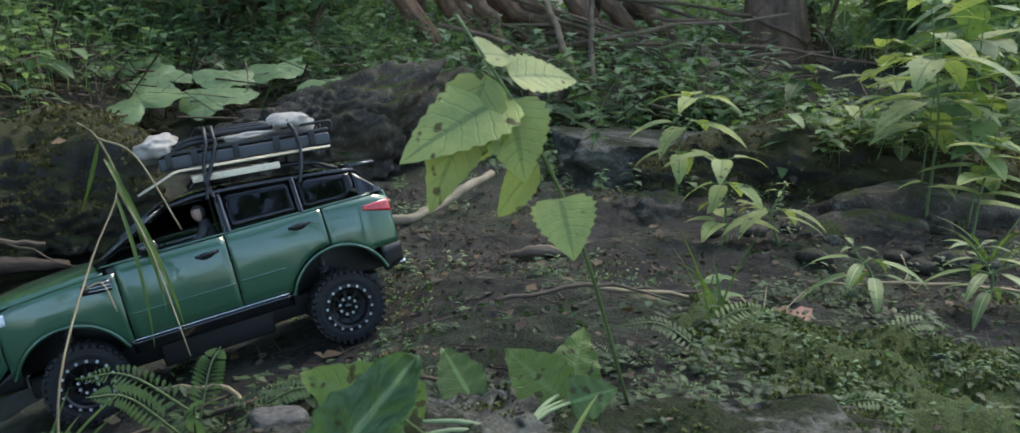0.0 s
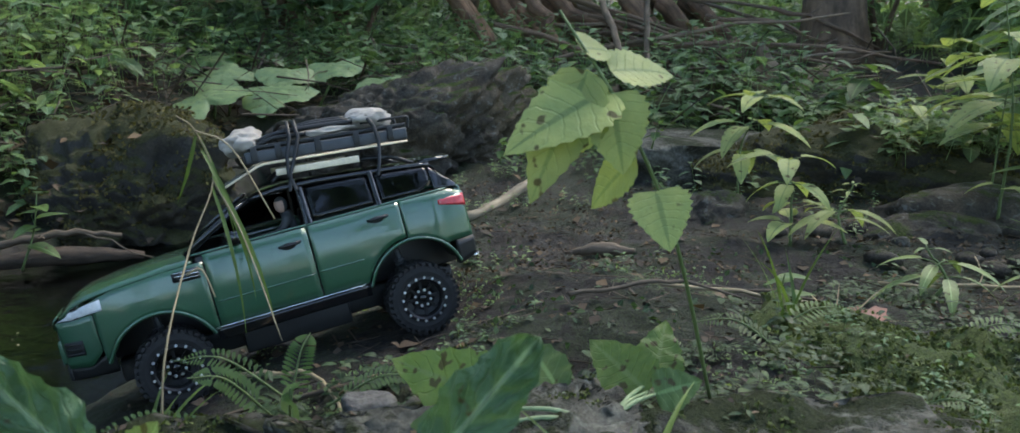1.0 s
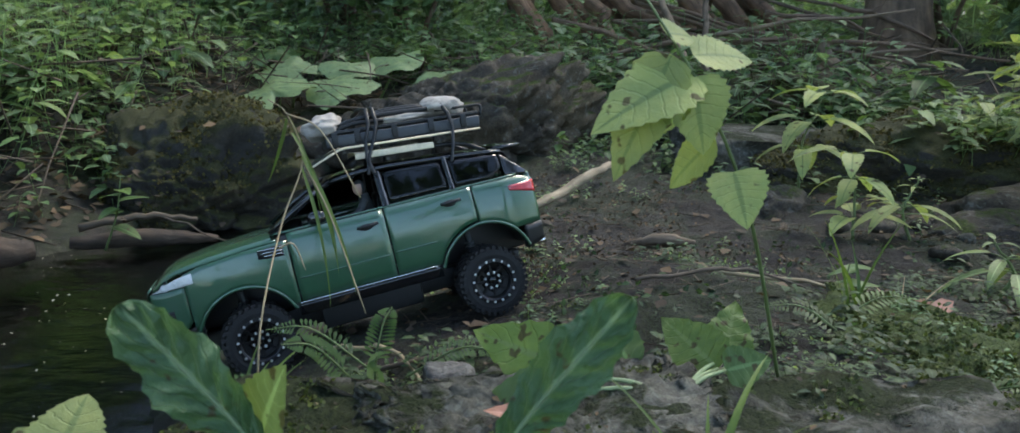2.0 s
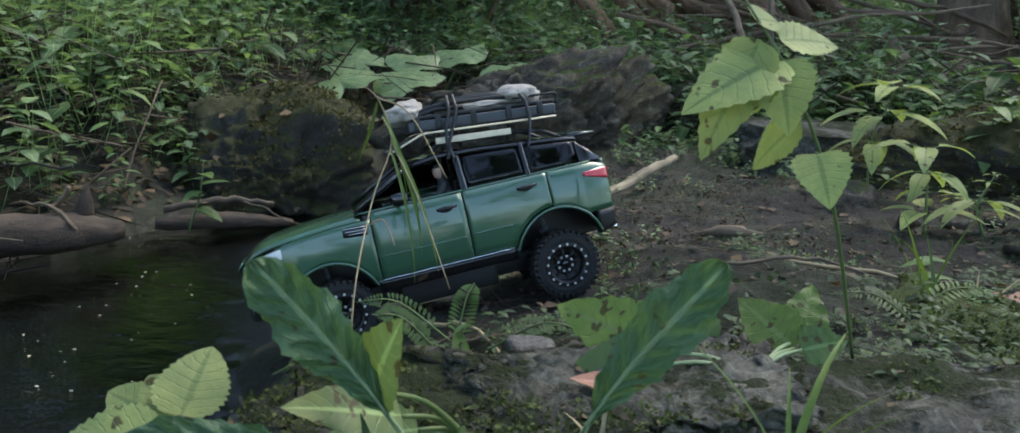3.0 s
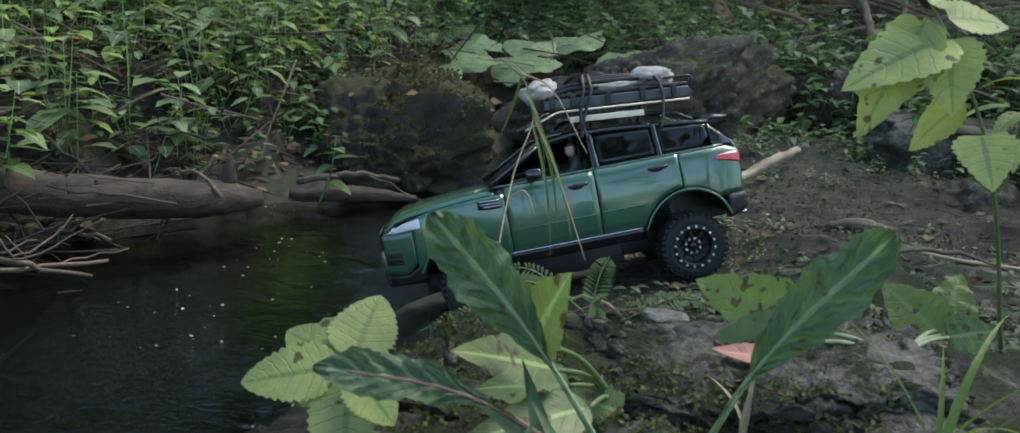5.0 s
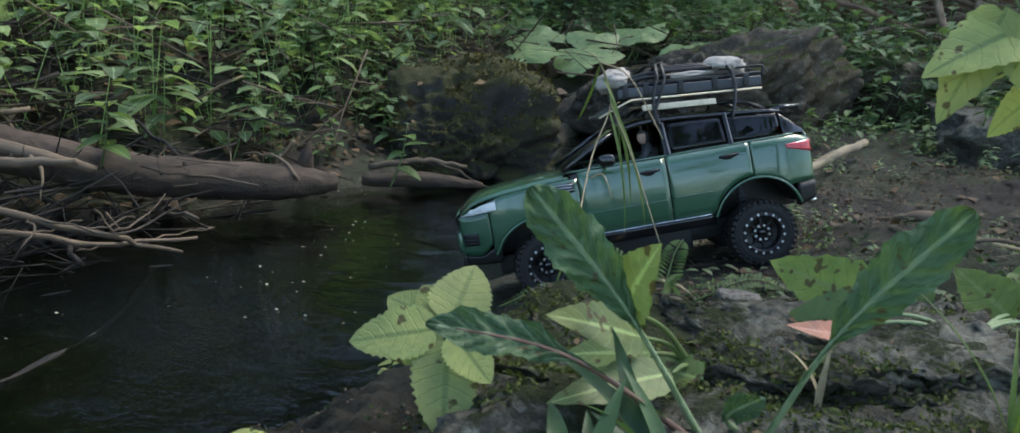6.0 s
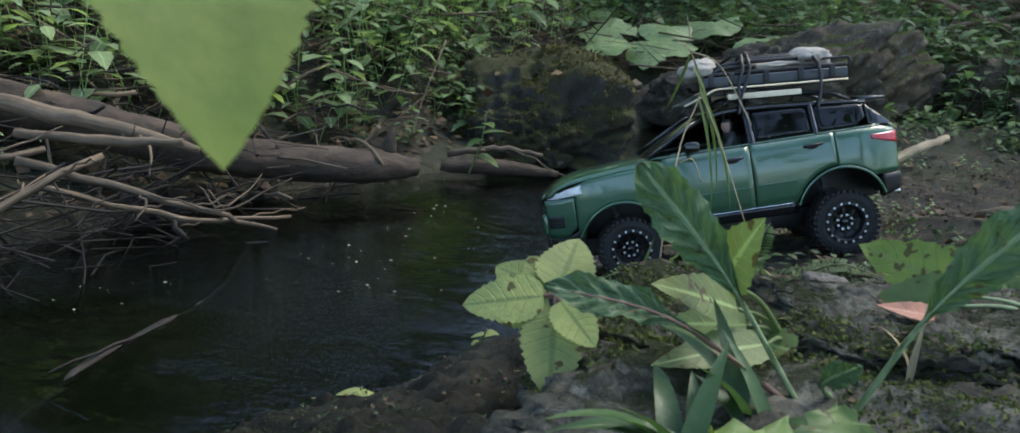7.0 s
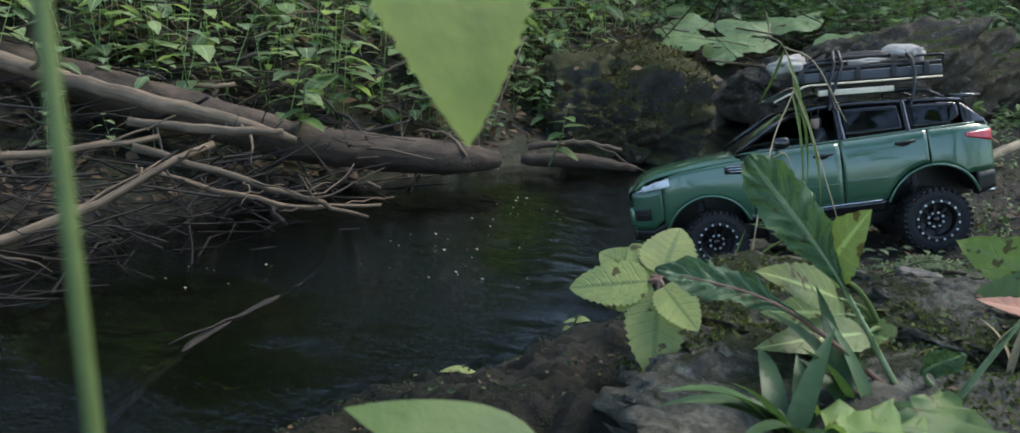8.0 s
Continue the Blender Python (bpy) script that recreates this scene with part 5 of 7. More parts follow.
def crown_points(r, n, spread, tall):
    """Points in a crown's clumps."""
    c = r.uniform(-1, 1, (26, 3))[r.integers(0, 26, n)]
    return c * [spread, spread, spread * 0.42] + [0, 0, tall * 0.95] + r.normal(0, 0.28, (n, 3)) * [1, 1, 0.6]


def leaf_cloud(count, seed, where, size, flat=0.5, tilt=0.6):
    """Many small two-quad leaves as arrays."""
    r = np.random.default_rng(seed)
    tmpl = np.array([(-0.0, 0, 0), (0.0, 0, 0), (-0.36, 0.45, 0.06), (0.0, 0.45, 0), (0.36, 0.45, 0.06), (0, 1.0, -0.10)])
    quads = np.array([(0, 3, 5, 2), (0, 4, 5, 3)])
    uvt = np.array([(0.5, 0), (0.5, 0), (0, 0.45), (0.5, 0.45), (1, 0.45), (0.5, 1)])
    p = where(r, count)
    n = len(p)
    s = size * r.uniform(0.55, 1.3, n)
    yaw, pit, rol = r.uniform(0, 6.283, n), r.normal(-0.15, tilt, n), r.normal(0, tilt, n)
    q = tmpl[None] * s[:, None, None]
    x, y, z = q[..., 0], q[..., 1], q[..., 2]
    turn = lambda a, b, t: (a * np.cos(t)[:, None] - b * np.sin(t)[:, None], a * np.sin(t)[:, None] + b * np.cos(t)[:, None])
    z, x = turn(z, x, rol)
    y, z = turn(y, z, pit)
    x, y = turn(x, y, yaw)
    v = np.stack([x, y, z], -1) + p[:, None]
    f = quads[None] + 6 * np.arange(n)[:, None, None]
    return v.reshape(-1, 3), f.reshape(-1, 4), np.tile(uvt, (n, 1))


build_tree((1.57, 5.08, H(1.57, 5.08)), 0.145, 6.0, 3, "brown rough-barked forest tree with leafy crown", (5200, 2.6, 0.16))
build_tree((-2.25, 7.3, H(-2.25, 7.3)), 0.13, 6.5, 4, "dark forest tree standing in undergrowth", (4200, 2.8, 0.17))
build_tree((-3.1, 7.3, H(-3.1, 7.3)), 0.17, 6.5, 5, "thick dark forest tree standing in undergrowth", (4200, 2.8, 0.17))
build_tree((3.6, 8.6, H(3.6, 8.6)), 0.09, 7.0, 6, "slender far forest tree with leafy crown", (3600, 2.6, 0.18))
build_tree((5.0, 9.5, H(5.0, 9.5)), 0.10, 7.0, 7, "slender far forest tree with leafy crown", (3600, 2.6, 0.18))
build_tree((4.2, 12.0, H(4.2, 12.0)), 0.12, 8.0, 8, "slender far forest tree with leafy crown", (3600, 3.0, 0.2))
# three unseen trees, added so their crowns shape reflections and light
build_tree((-4.6, 1.2, H(-4.6, 1.2)), 0.16, 6.0, 9, "unseen forest tree on the creek bank, added for its crown", (4600, 3.0, 0.17))
build_tree((3.2, -2.6, H(3.2, -2.6)), 0.15, 6.0, 10, "unseen forest tree on the creek bank, added for its crown", (4600, 2.8, 0.17))
build_tree((-2.4, -3.6, H(-2.4, -3.6)), 0.15, 6.0, 12, "unseen forest tree on the creek bank, added for its crown", (4600, 3.0, 0.17))


def build_shrub(x, y, tall, wide, count, size, seed, mat, label):
    z = H(x, y)
    base = thing("shrub", (x, y, z), label, "shrub")
    rg = random.Random(seed)
    tips = []
    for k in range(6):
        a = rg.uniform(0, 6.28)
        tip = Vector((math.cos(a) * wide * rg.uniform(0.3, 0.9), math.sin(a) * wide * rg.uniform(0.3, 0.9), tall * rg.uniform(0.55, 0.95)))
        bm = bmesh.new()
        line = bend([(0, 0, -0.05), tip * 0.5 + Vector((0, 0, 0.1 * tall)), tip], 5, 0.01, seed + k)
        tube(bm, line, list(np.linspace(0.022, 0.005, len(line))), 6)
        part("limb", bm, BARK_TREE, base)
        tips += [line[i] for i in range(4, len(line))]
    tips = np.array([t[:] for t in tips])
    v, f, uv = leaf_cloud(count, seed, lambda r, n: tips[r.integers(0, len(tips), n)] + r.normal(0, 0.16, (n, 3)) * [wide, wide, tall * 0.7], size, tilt=0.6)
    ob = mesh_from("foliage", v, f, mat, uv)
    ob.parent = base
    return base


rg = random.Random(77)
for k, (x, y, tall, wide) in enumerate(((-5.2, 6.6, 2.8, 1.4), (-3.6, 6.2, 2.2, 1.2), (-2.0, 6.0, 2.0, 1.1), (-0.8, 7.2, 2.8, 1.3), (0.6, 7.0, 2.6, 1.3), (1.0, 6.6, 1.6, 0.7), (2.4, 6.6, 1.8, 0.9), (-4.4, 4.0, 2.4, 1.2), (-5.2, 2.4, 2.6, 1.3), (-4.8, 0.3, 2.4, 1.2), (-6.2, -1.2, 3.0, 1.5), (-3.4, 5.0, 1.7, 0.9), (3.4, 5.4, 1.7, 0.9), (2.3, 4.6, 0.9, 0.6), (4.8, 7.2, 2.2, 1.1), (-1.3, 5.3, 1.2, 0.8), (-2.5, 4.6, 0.9, 0.7))):
    # shrubs past x = 1.5 carry the brighter light in paler leaves
    build_shrub(x, y, tall, wide, int(900 + 500 * tall), 0.10 + 0.012 * tall, 700 + k, UNDER_LIGHT if x > 1.5 else UNDER, "leafy shrub in the shade of the woods" if x < 1.5 else "leafy shrub in the open woods, paler to hold brighter light")

# fallen root wall on the far bank
for k in range(16):
    r = random.Random(200 + k)
    x0 = -0.55 + 0.11 * k + r.uniform(-0.05, 0.05)
    p = Vector((x0, 5.6 + r.uniform(-0.2, 0.3), 0.50 + r.uniform(-0.08, 0.12)))
    q = p + Vector((r.uniform(0.1, 0.5), r.uniform(-0.4, -0.1), r.uniform(-0.30, -0.10)))
    branch("splintered_root", [p + Vector((-0.2, 0.2, 0.25)), p, q], [0.06, 0.05, 0.012], ROOTWOOD, "splintered reddish root of a fallen tree", "root", 8, 0.02, 200 + k, 1, 4, "roots of the fallen tree")
branch("leaning_stem", [(0.31, 3.65, 0.22), (0.22, 4.1, 0.5), (0.16, 4.6, 0.75), (0.10, 5.0, 1.2)], [0.018, 0.017, 0.016, 0.012], DEADWOOD, "thin pale leaning sapling stem", "stem", 8, 0.006, 81)
branch("leaning_stem", [(0.36, 3.7, 0.22), (0.40, 4.2, 0.5), (0.44, 4.7, 0.95)], [0.016, 0.015, 0.010], TWIG, "thin leaning sapling stem", "stem", 8, 0.006, 82)
for k in range(26):
    r = random.Random(300 + k)
    x, y = r.uniform(0.2, 1.5), r.uniform(4.0, 5.6)
    z = H(x, y) + r.uniform(0.05, 0.35)
    a = r.uniform(-0.6, 0.6)
    d = Vector((math.cos(a), math.sin(a) * 0.6, r.uniform(-0.5, 0.2))) * r.uniform(0.3, 0.8)
    p = Vector((x, y, z))
    branch("fallen_branch", [p - d, p + Vector((0, 0, 0.04)), p + d], [0.014, 0.012, 0.006], r.choice([TWIG, BARK_TREE, DEADWOOD]), "fallen branch in the shaded brush", "branch", 6, 0.012, 300 + k, 2, 3, "fallen brush")
branch("stump_root", [(0.86, 4.05, 0.20), (0.95, 4.05, 0.30), (0.92, 4.1, 0.42)], [0.09, 0.06, 0.02], DEADWOOD, "pale broken stump on the bank", "stump", 10, 0.01, 90, 0)
branch("surface_root", [(1.45, 4.75, 0.22), (1.25, 4.3, 0.26), (1.05, 4.0, 0.17)], [0.07, 0.05, 0.03], DEADWOOD, "thick pale root of the tree on the bank", "root", 10, 0.01, 91, 0)


# ---- scattered growth ----
def herb_template(leaves, seed):
    """One small herb as arrays: thin stem blades and paired leaves."""
    r = np.random.default_rng(seed)
    V, F, U = [], [], []
    base = 0
    for k in range(leaves):
        h = 0.25 + 0.75 * (k + 1) / leaves
        yaw = k * 2.4 + r.uniform(-0.4, 0.4)
        s = r.uniform(0.30, 0.50) * (1.15 - 0.45 * h)
        pit = r.uniform(-0.5, 0.25)
        d = np.array([math.cos(yaw), math.sin(yaw)])
        n = np.array([-d[1], d[0]])
        rows = []
        for v, w, z in ((0.0, 0.02, 0), (0.28, 0.27, 0.05), (0.62, 0.24, 0.03), (1.0, 0.0, -0.10)):
            c = np.array([*(d * s * (0.12 + v * math.cos(pit))), h + s * v * math.sin(pit) + z * s])
            side = np.array([*(n * w * s), 0.12 * w * s])
            rows.append((c - np.array([*(n * w * s), -0.12 * w * s]), c, c + side, v))
        for a, b, c, v in rows:
            V += [a, b, c]
            U += [(0, v), (0.5, v), (1, v)]
        for i in range(3):
            o = base + 3 * i
            F += [(o, o + 1, o + 4, o + 3), (o + 1, o + 2, o + 5, o + 4)]
        base += 12
    for k in range(3):
        t = 2.09 * k
        e = np.array([math.cos(t), math.sin(t), 0]) * 0.007
        V += [-e, e, e * 0.5 + [0, 0, 1.0], -e * 0.5 + [0, 0, 1.0]]
        U += [(0.45, 0), (0.55, 0), (0.55, 1), (0.45, 1)]
        F.append((base, base + 1, base + 2, base + 3))
        base += 4
    return np.array(V), np.array(F), np.array(U)


def scatter(name, spots, templates, mat, label, category, seed, size, least=-1.0):
    r = np.random.default_rng(seed)
    V, F, U, base = [], [], [], 0
    xy = np.array(spots)
    z = np.maximum(height(xy[:, 0], xy[:, 1]), least)
    for (x, y), h in zip(xy, z):
        v, f, u = templates[r.integers(len(templates))]
        s, a = size(r, x, y), r.uniform(0, 6.283)
        lean = r.normal(0, 0.28, 2)
        c, q = math.cos(a), math.sin(a)
        m = np.array([[c, -q, lean[0]], [q, c, lean[1]], [0, 0, 1]])
        V.append(v * s @ m.T + [x, y, h - 0.01])
        F.append(f + base)
        U.append(u)
        base += len(v)
    ob = mesh_from(name, np.concatenate(V), np.concatenate(F), mat, np.concatenate(U))
    return tagged(ob, label, category, kind="stuff")


def patchy(x, y, scale, seed):
    return noise3(np.stack([x * scale, y * scale, 0 * x + seed], 1))


def spread(count, seed, area, keep):
    """Spots of a plot; area gives arrays of x and y, keep a mask."""
    r = np.random.default_rng(seed)
    x, y = area(r, count * 6)
    ok = keep(x, y, r.random(count * 6))
    return np.stack([x[ok], y[ok]], 1)[:count]


HERBS = [herb_template(n, s) for n, s in ((7, 1), (9, 2), (8, 3), (11, 4), (6, 5))]
far_bank = spread(2600, 1, lambda r, n: (r.uniform(-5.5, 1.2, n), 3.05 + 6.5 * r.random(n) ** 1.5), lambda x, y, c: ~((-0.7 < x) & (x < 1.5) & (3.9 < y) & (y < 6.0) & (c < 0.93)) & ~((y < 3.7) & (-2.6 < x) & (x < -0.6)))
scatter("far_bank_undergrowth", far_bank, HERBS, UNDER, "dense dark green herbs and ivy on the far bank", "undergrowth", 2, lambda r, x, y: r.uniform(0.09, 0.24) * (1 + 0.10 * (y - 3)))
left_bank = spread(900, 3, lambda r, n: (r.uniform(-5.0, -1.55, n), r.uniform(0.1, 3.6, n)), lambda x, y, c: (x < np.interp(y, *WEST) - 0.22) & ~((-1.5 < x) & (y > 1.7)) & ~((y < 1.0) & (x > -2.0) & (c < 0.6)))
scatter("left_bank_undergrowth", left_bank, HERBS, UNDER_LIGHT, "leafy light green herbs growing on the creek bank", "undergrowth", 4, lambda r, x, y: r.uniform(0.09, 0.26))
right_wood = spread(1500, 5, lambda r, n: (r.uniform(0.7, 7.0, n), 2.9 + 7 * r.random(n) ** 1.4), lambda x, y, c: ~((x > 0.8) & (x < 2.2) & (y < 5.3) & (c < 0.96)) & ~((x < 0.9) & (c < 0.6)))
scatter("right_bank_undergrowth", right_wood, HERBS, UNDER_LIGHT, "bright leafy undergrowth below the open woods", "undergrowth", 6, lambda r, x, y: r.uniform(0.12, 0.32) * (1 + 0.10 * (y - 3)))
low = spread(420, 7, lambda r, n: (r.uniform(-0.2, 1.9, n), r.uniform(2.2, 3.9, n)), lambda x, y, c: height(x, y) > 0.02)
scatter("ledge_undergrowth", low, HERBS, UNDER, "small herbs round the rock ledge", "undergrowth", 8, lambda r, x, y: r.uniform(0.04, 0.11))
BIG_HERBS = [herb_template(n, s) for n, s in ((4, 11), (5, 12), (3, 13))]
tall = spread(1050, 21, lambda r, n: (r.uniform(-4.6, -1.5, n), r.uniform(0.9, 3.9, n)), lambda x, y, c: (x < np.interp(y, *WEST) - 0.3) & ~((-1.6 < x) & (y > 1.7)))
scatter("tall_bank_herbs", tall, BIG_HERBS, UNDER_LIGHT, "taller herbs with broad leaves above the bank", "undergrowth", 22, lambda r, x, y: r.uniform(0.13, 0.30))
tall = spread(700, 23, lambda r, n: (r.uniform(-4.0, 1.0, n), 3.1 + 3.0 * r.random(n) ** 1.3), lambda x, y, c: ~((y < 3.75) & (-2.7 < x) & (x < -0.6)))
scatter("tall_far_herbs", tall, BIG_HERBS, UNDER, "taller herbs with broad leaves on the far bank", "undergrowth", 24, lambda r, x, y: r.uniform(0.16, 0.36))
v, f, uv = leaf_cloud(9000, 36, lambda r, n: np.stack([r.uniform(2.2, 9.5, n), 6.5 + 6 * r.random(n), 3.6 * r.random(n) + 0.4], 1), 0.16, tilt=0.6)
tagged(mesh_from("open_woods", v, f, WOODS_LIGHT, uv), "foliage in the open woods, sunlight put into its pale leaf colour", "woods", kind="stuff")
def ring(r, n):
    """Foliage all round the clearing, with gaps between the crowns."""
    # leaves behind the camera are unseen, added to darken reflections
    a, d = r.uniform(0, 6.283, n), 8.5 + 6.0 * r.random(n)
    z = 6.5 * r.random(n) ** 1.2 + 0.3
    p = np.stack([d * np.cos(a) - 0.2, d * np.sin(a) + 1.0, z], 1)
    open_side = np.abs(a - 1.02) < 0.27
    # gap cut in the unseen leaves so the car's flank mirrors sky
    car_sky_gap = np.abs(a - 4.95) < 0.68
    return p[(fbm(p * 0.55 + 4, 2) > -0.12 - 0.25 * (z < 2.5)) & ~(open_side & (r.random(n) < 0.92)) & ~(car_sky_gap & (z > 1.6))]


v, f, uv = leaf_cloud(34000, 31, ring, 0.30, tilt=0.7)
tagged(mesh_from("far_woods", v, f, WOODS, uv), "dark-leaved thickets round the creek, unseen ones added behind the camera", "woods", kind="stuff")
def on_ground(x0, x1, y0, y1, lift, keep=None, bias=1.0):
    """A chooser of points on the ground of a plot, above the water."""
    def where(r, n):
        x, y = r.uniform(x0, x1, n), y0 + (y1 - y0) * r.random(n) ** bias
        h = height(x, y)
        ok = h > 0.02
        if keep is not None:
            ok &= keep(x, y)
        return np.stack([x, y, h + lift], 1)[ok]
    return where


v, f, uv = leaf_cloud(2600, 32, on_ground(-4.5, 2.5, 2.95, 6.95, 0.006, None, 1.4), 0.055, tilt=0.25)
tagged(mesh_from("far_leaf_litter", v, f, LITTER, uv), "brown dead leaves scattered on the far bank", "leaf litter", kind="stuff")


v, f, uv = leaf_cloud(7000, 33, on_ground(-3.4, -1.3, 0.1, 3.3, 0.008), 0.036, tilt=0.4)
tagged(mesh_from("bank_leaf_litter", v, f, LITTER, uv), "brown dead leaves scattered on the creek bank", "leaf litter", kind="stuff")


top = spread(170, 25, lambda r, n: (r.uniform(0.55, 1.6, n), r.uniform(2.15, 2.75, n)), lambda x, y, c: patchy(x, y, 3, 1.0) > -0.1)
scatter("ledge_top_herbs", top, HERBS + BIG_HERBS, UNDER_LIGHT, "pale herbs growing on top of the mossy ledge", "undergrowth", 26, lambda r, x, y: r.uniform(0.06, 0.16), 0.17)
bare = spread(260, 27, lambda r, n: (r.uniform(-2.4, -1.2, n), r.uniform(1.55, 2.6, n)), lambda x, y, c: (x < np.interp(y, *WEST) - 0.12) & (height(x, y) > 0.02))
scatter("boulder_side_herbs", bare, HERBS + BIG_HERBS, UNDER, "dark herbs round the mossy boulder", "undergrowth", 28, lambda r, x, y: r.uniform(0.05, 0.16))
near = spread(650, 9, lambda r, n: (r.uniform(-0.42, 1.5, n), r.uniform(0.55, 1.45, n)), lambda x, y, c: (height(x, y) > 0.05) & (patchy(x, y, 4, 2.0) > 0.10) & ~((-0.75 < x) & (x < 0.0) & (0.82 < y) & (y < 1.3)))
scatter("creeping_weeds", near, HERBS, UNDER_DARK, "tiny creeping weeds in the joints of the rocks", "weeds", 9, lambda r, x, y: r.uniform(0.014, 0.052))
shore = spread(260, 10, lambda r, n: (r.uniform(-0.5, 1.6, n), r.uniform(1.4, 2.6, n)), lambda x, y, c: (height(x, y) > 0.03) & (patchy(x, y, 3, 5.0) > 0.1))
scatter("creek_bed_weeds", shore, HERBS, UNDER_LIGHT, "tiny weeds on the silt of the creek bed", "weeds", 10, lambda r, x, y: r.uniform(0.015, 0.05))


v, f, uv = leaf_cloud(18000, 34, on_ground(-0.45, 1.3, 0.5, 1.35, 0.001, lambda x, y: patchy(x, y, 6, 8.0) > 0.0), 0.007, tilt=0.9)
tagged(mesh_from("moss_tufts", v, f, UNDER_LIGHT, uv), "short green moss growing over damp silt", "moss", kind="stuff")


v, f, uv = leaf_cloud(1500, 35, on_ground(-0.5, 1.6, 0.5, 2.4, 0.003), 0.016, tilt=0.35)
tagged(mesh_from("ground_debris", v, f, LITTER, uv), "crumbled dead leaves and chips on the silt", "debris", kind="stuff")


v, f, uv = leaf_cloud(9000, 37, on_ground(-0.8, 1.6, 0.2, 2.6, 0.001), 0.007, tilt=0.5)
tagged(mesh_from("ground_grit", v, f, LITTER, uv), "fine crumbs of bark and grit on the silt", "grit", kind="stuff")


# ---- single plants ----
def stalk(bm, points, r0, r1, sides=6):
    line = bend(points, 5)
    tube(bm, line, list(np.linspace(r0, r1, len(line))), sides)
    return line


def big_leaf_part(base, root, petiole_end, tip, width, shape, mat, stem_mat, name="leaf", up=(0, 0, 1), label="", **how):
    """A petiole from root to petiole_end and a leaf on to tip, both world places."""
    o = base.matrix_world.translation
    root, mid, tip = (Vector(p) - o for p in (root, petiole_end, tip))
    if (mid - root).length > 0.004:
        bm = bmesh.new()
        k = (mid - root).length
        stalk(bm, [root, (root + mid) / 2 + Vector((0, 0, 0.10 * k)), mid], 0.0026, 0.0016)
        part("petiole", bm, stem_mat, base)
    bm = bmesh.new()
    leaf(bm, aim(mid, tip, up), (tip - mid).length, width, shape, **how)
    return part(name, bm, mat, base, label)


# two tall puckered leaves of one rosette on the front slab
dock = thing("broadleaf_plant", (-0.17, 0.345, 0.20), "rosette of long dark puckered leaves rooted in a slab crack", "plant")


def on_rocks(rocks, seed, edge, up=0.6):
    """A chooser of points on the upper faces of rocks, in ragged patches."""
    def where(r, n):
        out = []
        for ob in rocks:
            for f in ob.data.polygons:
                if f.normal.z > up:
                    out.append((*(ob.matrix_world @ f.center), f.area))
        a = np.array(out)
        pick = r.choice(len(a), n, p=a[:, 3] / a[:, 3].sum())
        p = a[pick, :3] + r.normal(0, 0.003, (n, 3)) * np.array([1, 1, 0]) + np.array([0, 0, 0.002])
        return p[fbm(p * 9 + seed, 3) + 0.5 * fbm(p * 30 + seed, 2) > edge]
    return where


slabs = [bpy.data.objects[n] for n in ("front_slab", "upper_slab", "near_slab", "middle_slab")]
carpet = [bpy.data.objects["moss_slab"]]
v, f, uv = leaf_cloud(40000, 61, on_rocks(carpet, 1, -0.15), 0.006, tilt=0.9)
tagged(mesh_from("moss_tufts", v, f, MOSS_GREEN, uv), "tiny bright green moss shoots on the slab", "moss", kind="stuff")
v, f, uv = leaf_cloud(1500, 62, on_rocks(carpet, 4, 0.25), 0.010, tilt=0.7)
tagged(mesh_from("slab_weeds", v, f, UNDER, uv), "small leafy weeds creeping over the mossy slab", "weeds", kind="stuff")
v, f, uv = leaf_cloud(60000, 63, on_rocks(slabs, 2, 0.24), 0.005, tilt=0.9)
tagged(mesh_from("slab_moss", v, f, MOSS_GREEN, uv), "thin moss in the hollows of the grey slabs", "moss", kind="stuff")


def frond_template(seed, pairs=9):
    """One small feathery frond as arrays."""
    r = np.random.default_rng(seed)
    V, F, U = [], [], []
    line = [np.array([0.25 * t * t, 0.75 * t, 0.55 * t - 0.45 * t * t]) for t in np.linspace(0, 1, pairs + 2)]
    for i in range(1, pairs + 1):
        w = 0.26 * math.sin(math.pi * (0.25 + 0.72 * i / pairs)) + 0.03
        way = line[i + 1] - line[i]
        for side in (-1, 1):
            tip = line[i] + np.array([side * w, 0.10, r.uniform(-0.05, 0.06)])
            k = len(V)
            mid = (line[i] + tip) / 2
            V += [line[i], mid + way * 0.35, tip, mid - way * 0.35]
            U += [(0.5, 0), (1, 0.5), (0.5, 1), (0, 0.5)]
            F.append((k, k + 1, k + 2, k + 3))
    k = len(V)
    V += [line[0] - [0.01, 0, 0], line[0] + [0.01, 0, 0], line[-1], line[-1] - [0.004, 0, 0]]
    U += [(0.45, 0), (0.55, 0), (0.55, 1), (0.45, 1)]
    F.append((k, k + 1, k + 2, k + 3))
    return np.array(V), np.array(F), np.array(U)


def plant_on(name, points, templates, mat, label, category, seed, size):
    """Small plants standing on given points of rock or soil, in one mesh."""
    r = np.random.default_rng(seed)
    V, F, U, base = [], [], [], 0
    for p in points:
        v, f, u = templates[r.integers(len(templates))]
        s, a = r.uniform(*size), r.uniform(0, 6.283)
        c, q = math.cos(a), math.sin(a)
        V.append(v * s @ np.array([[c, -q, 0], [q, c, 0], [0, 0, 1]]).T + p)
        F.append(f + base)
        U.append(u)
        base += len(v)
    return tagged(mesh_from(name, np.concatenate(V), np.concatenate(F), mat, np.concatenate(U)), label, category, kind="stuff")


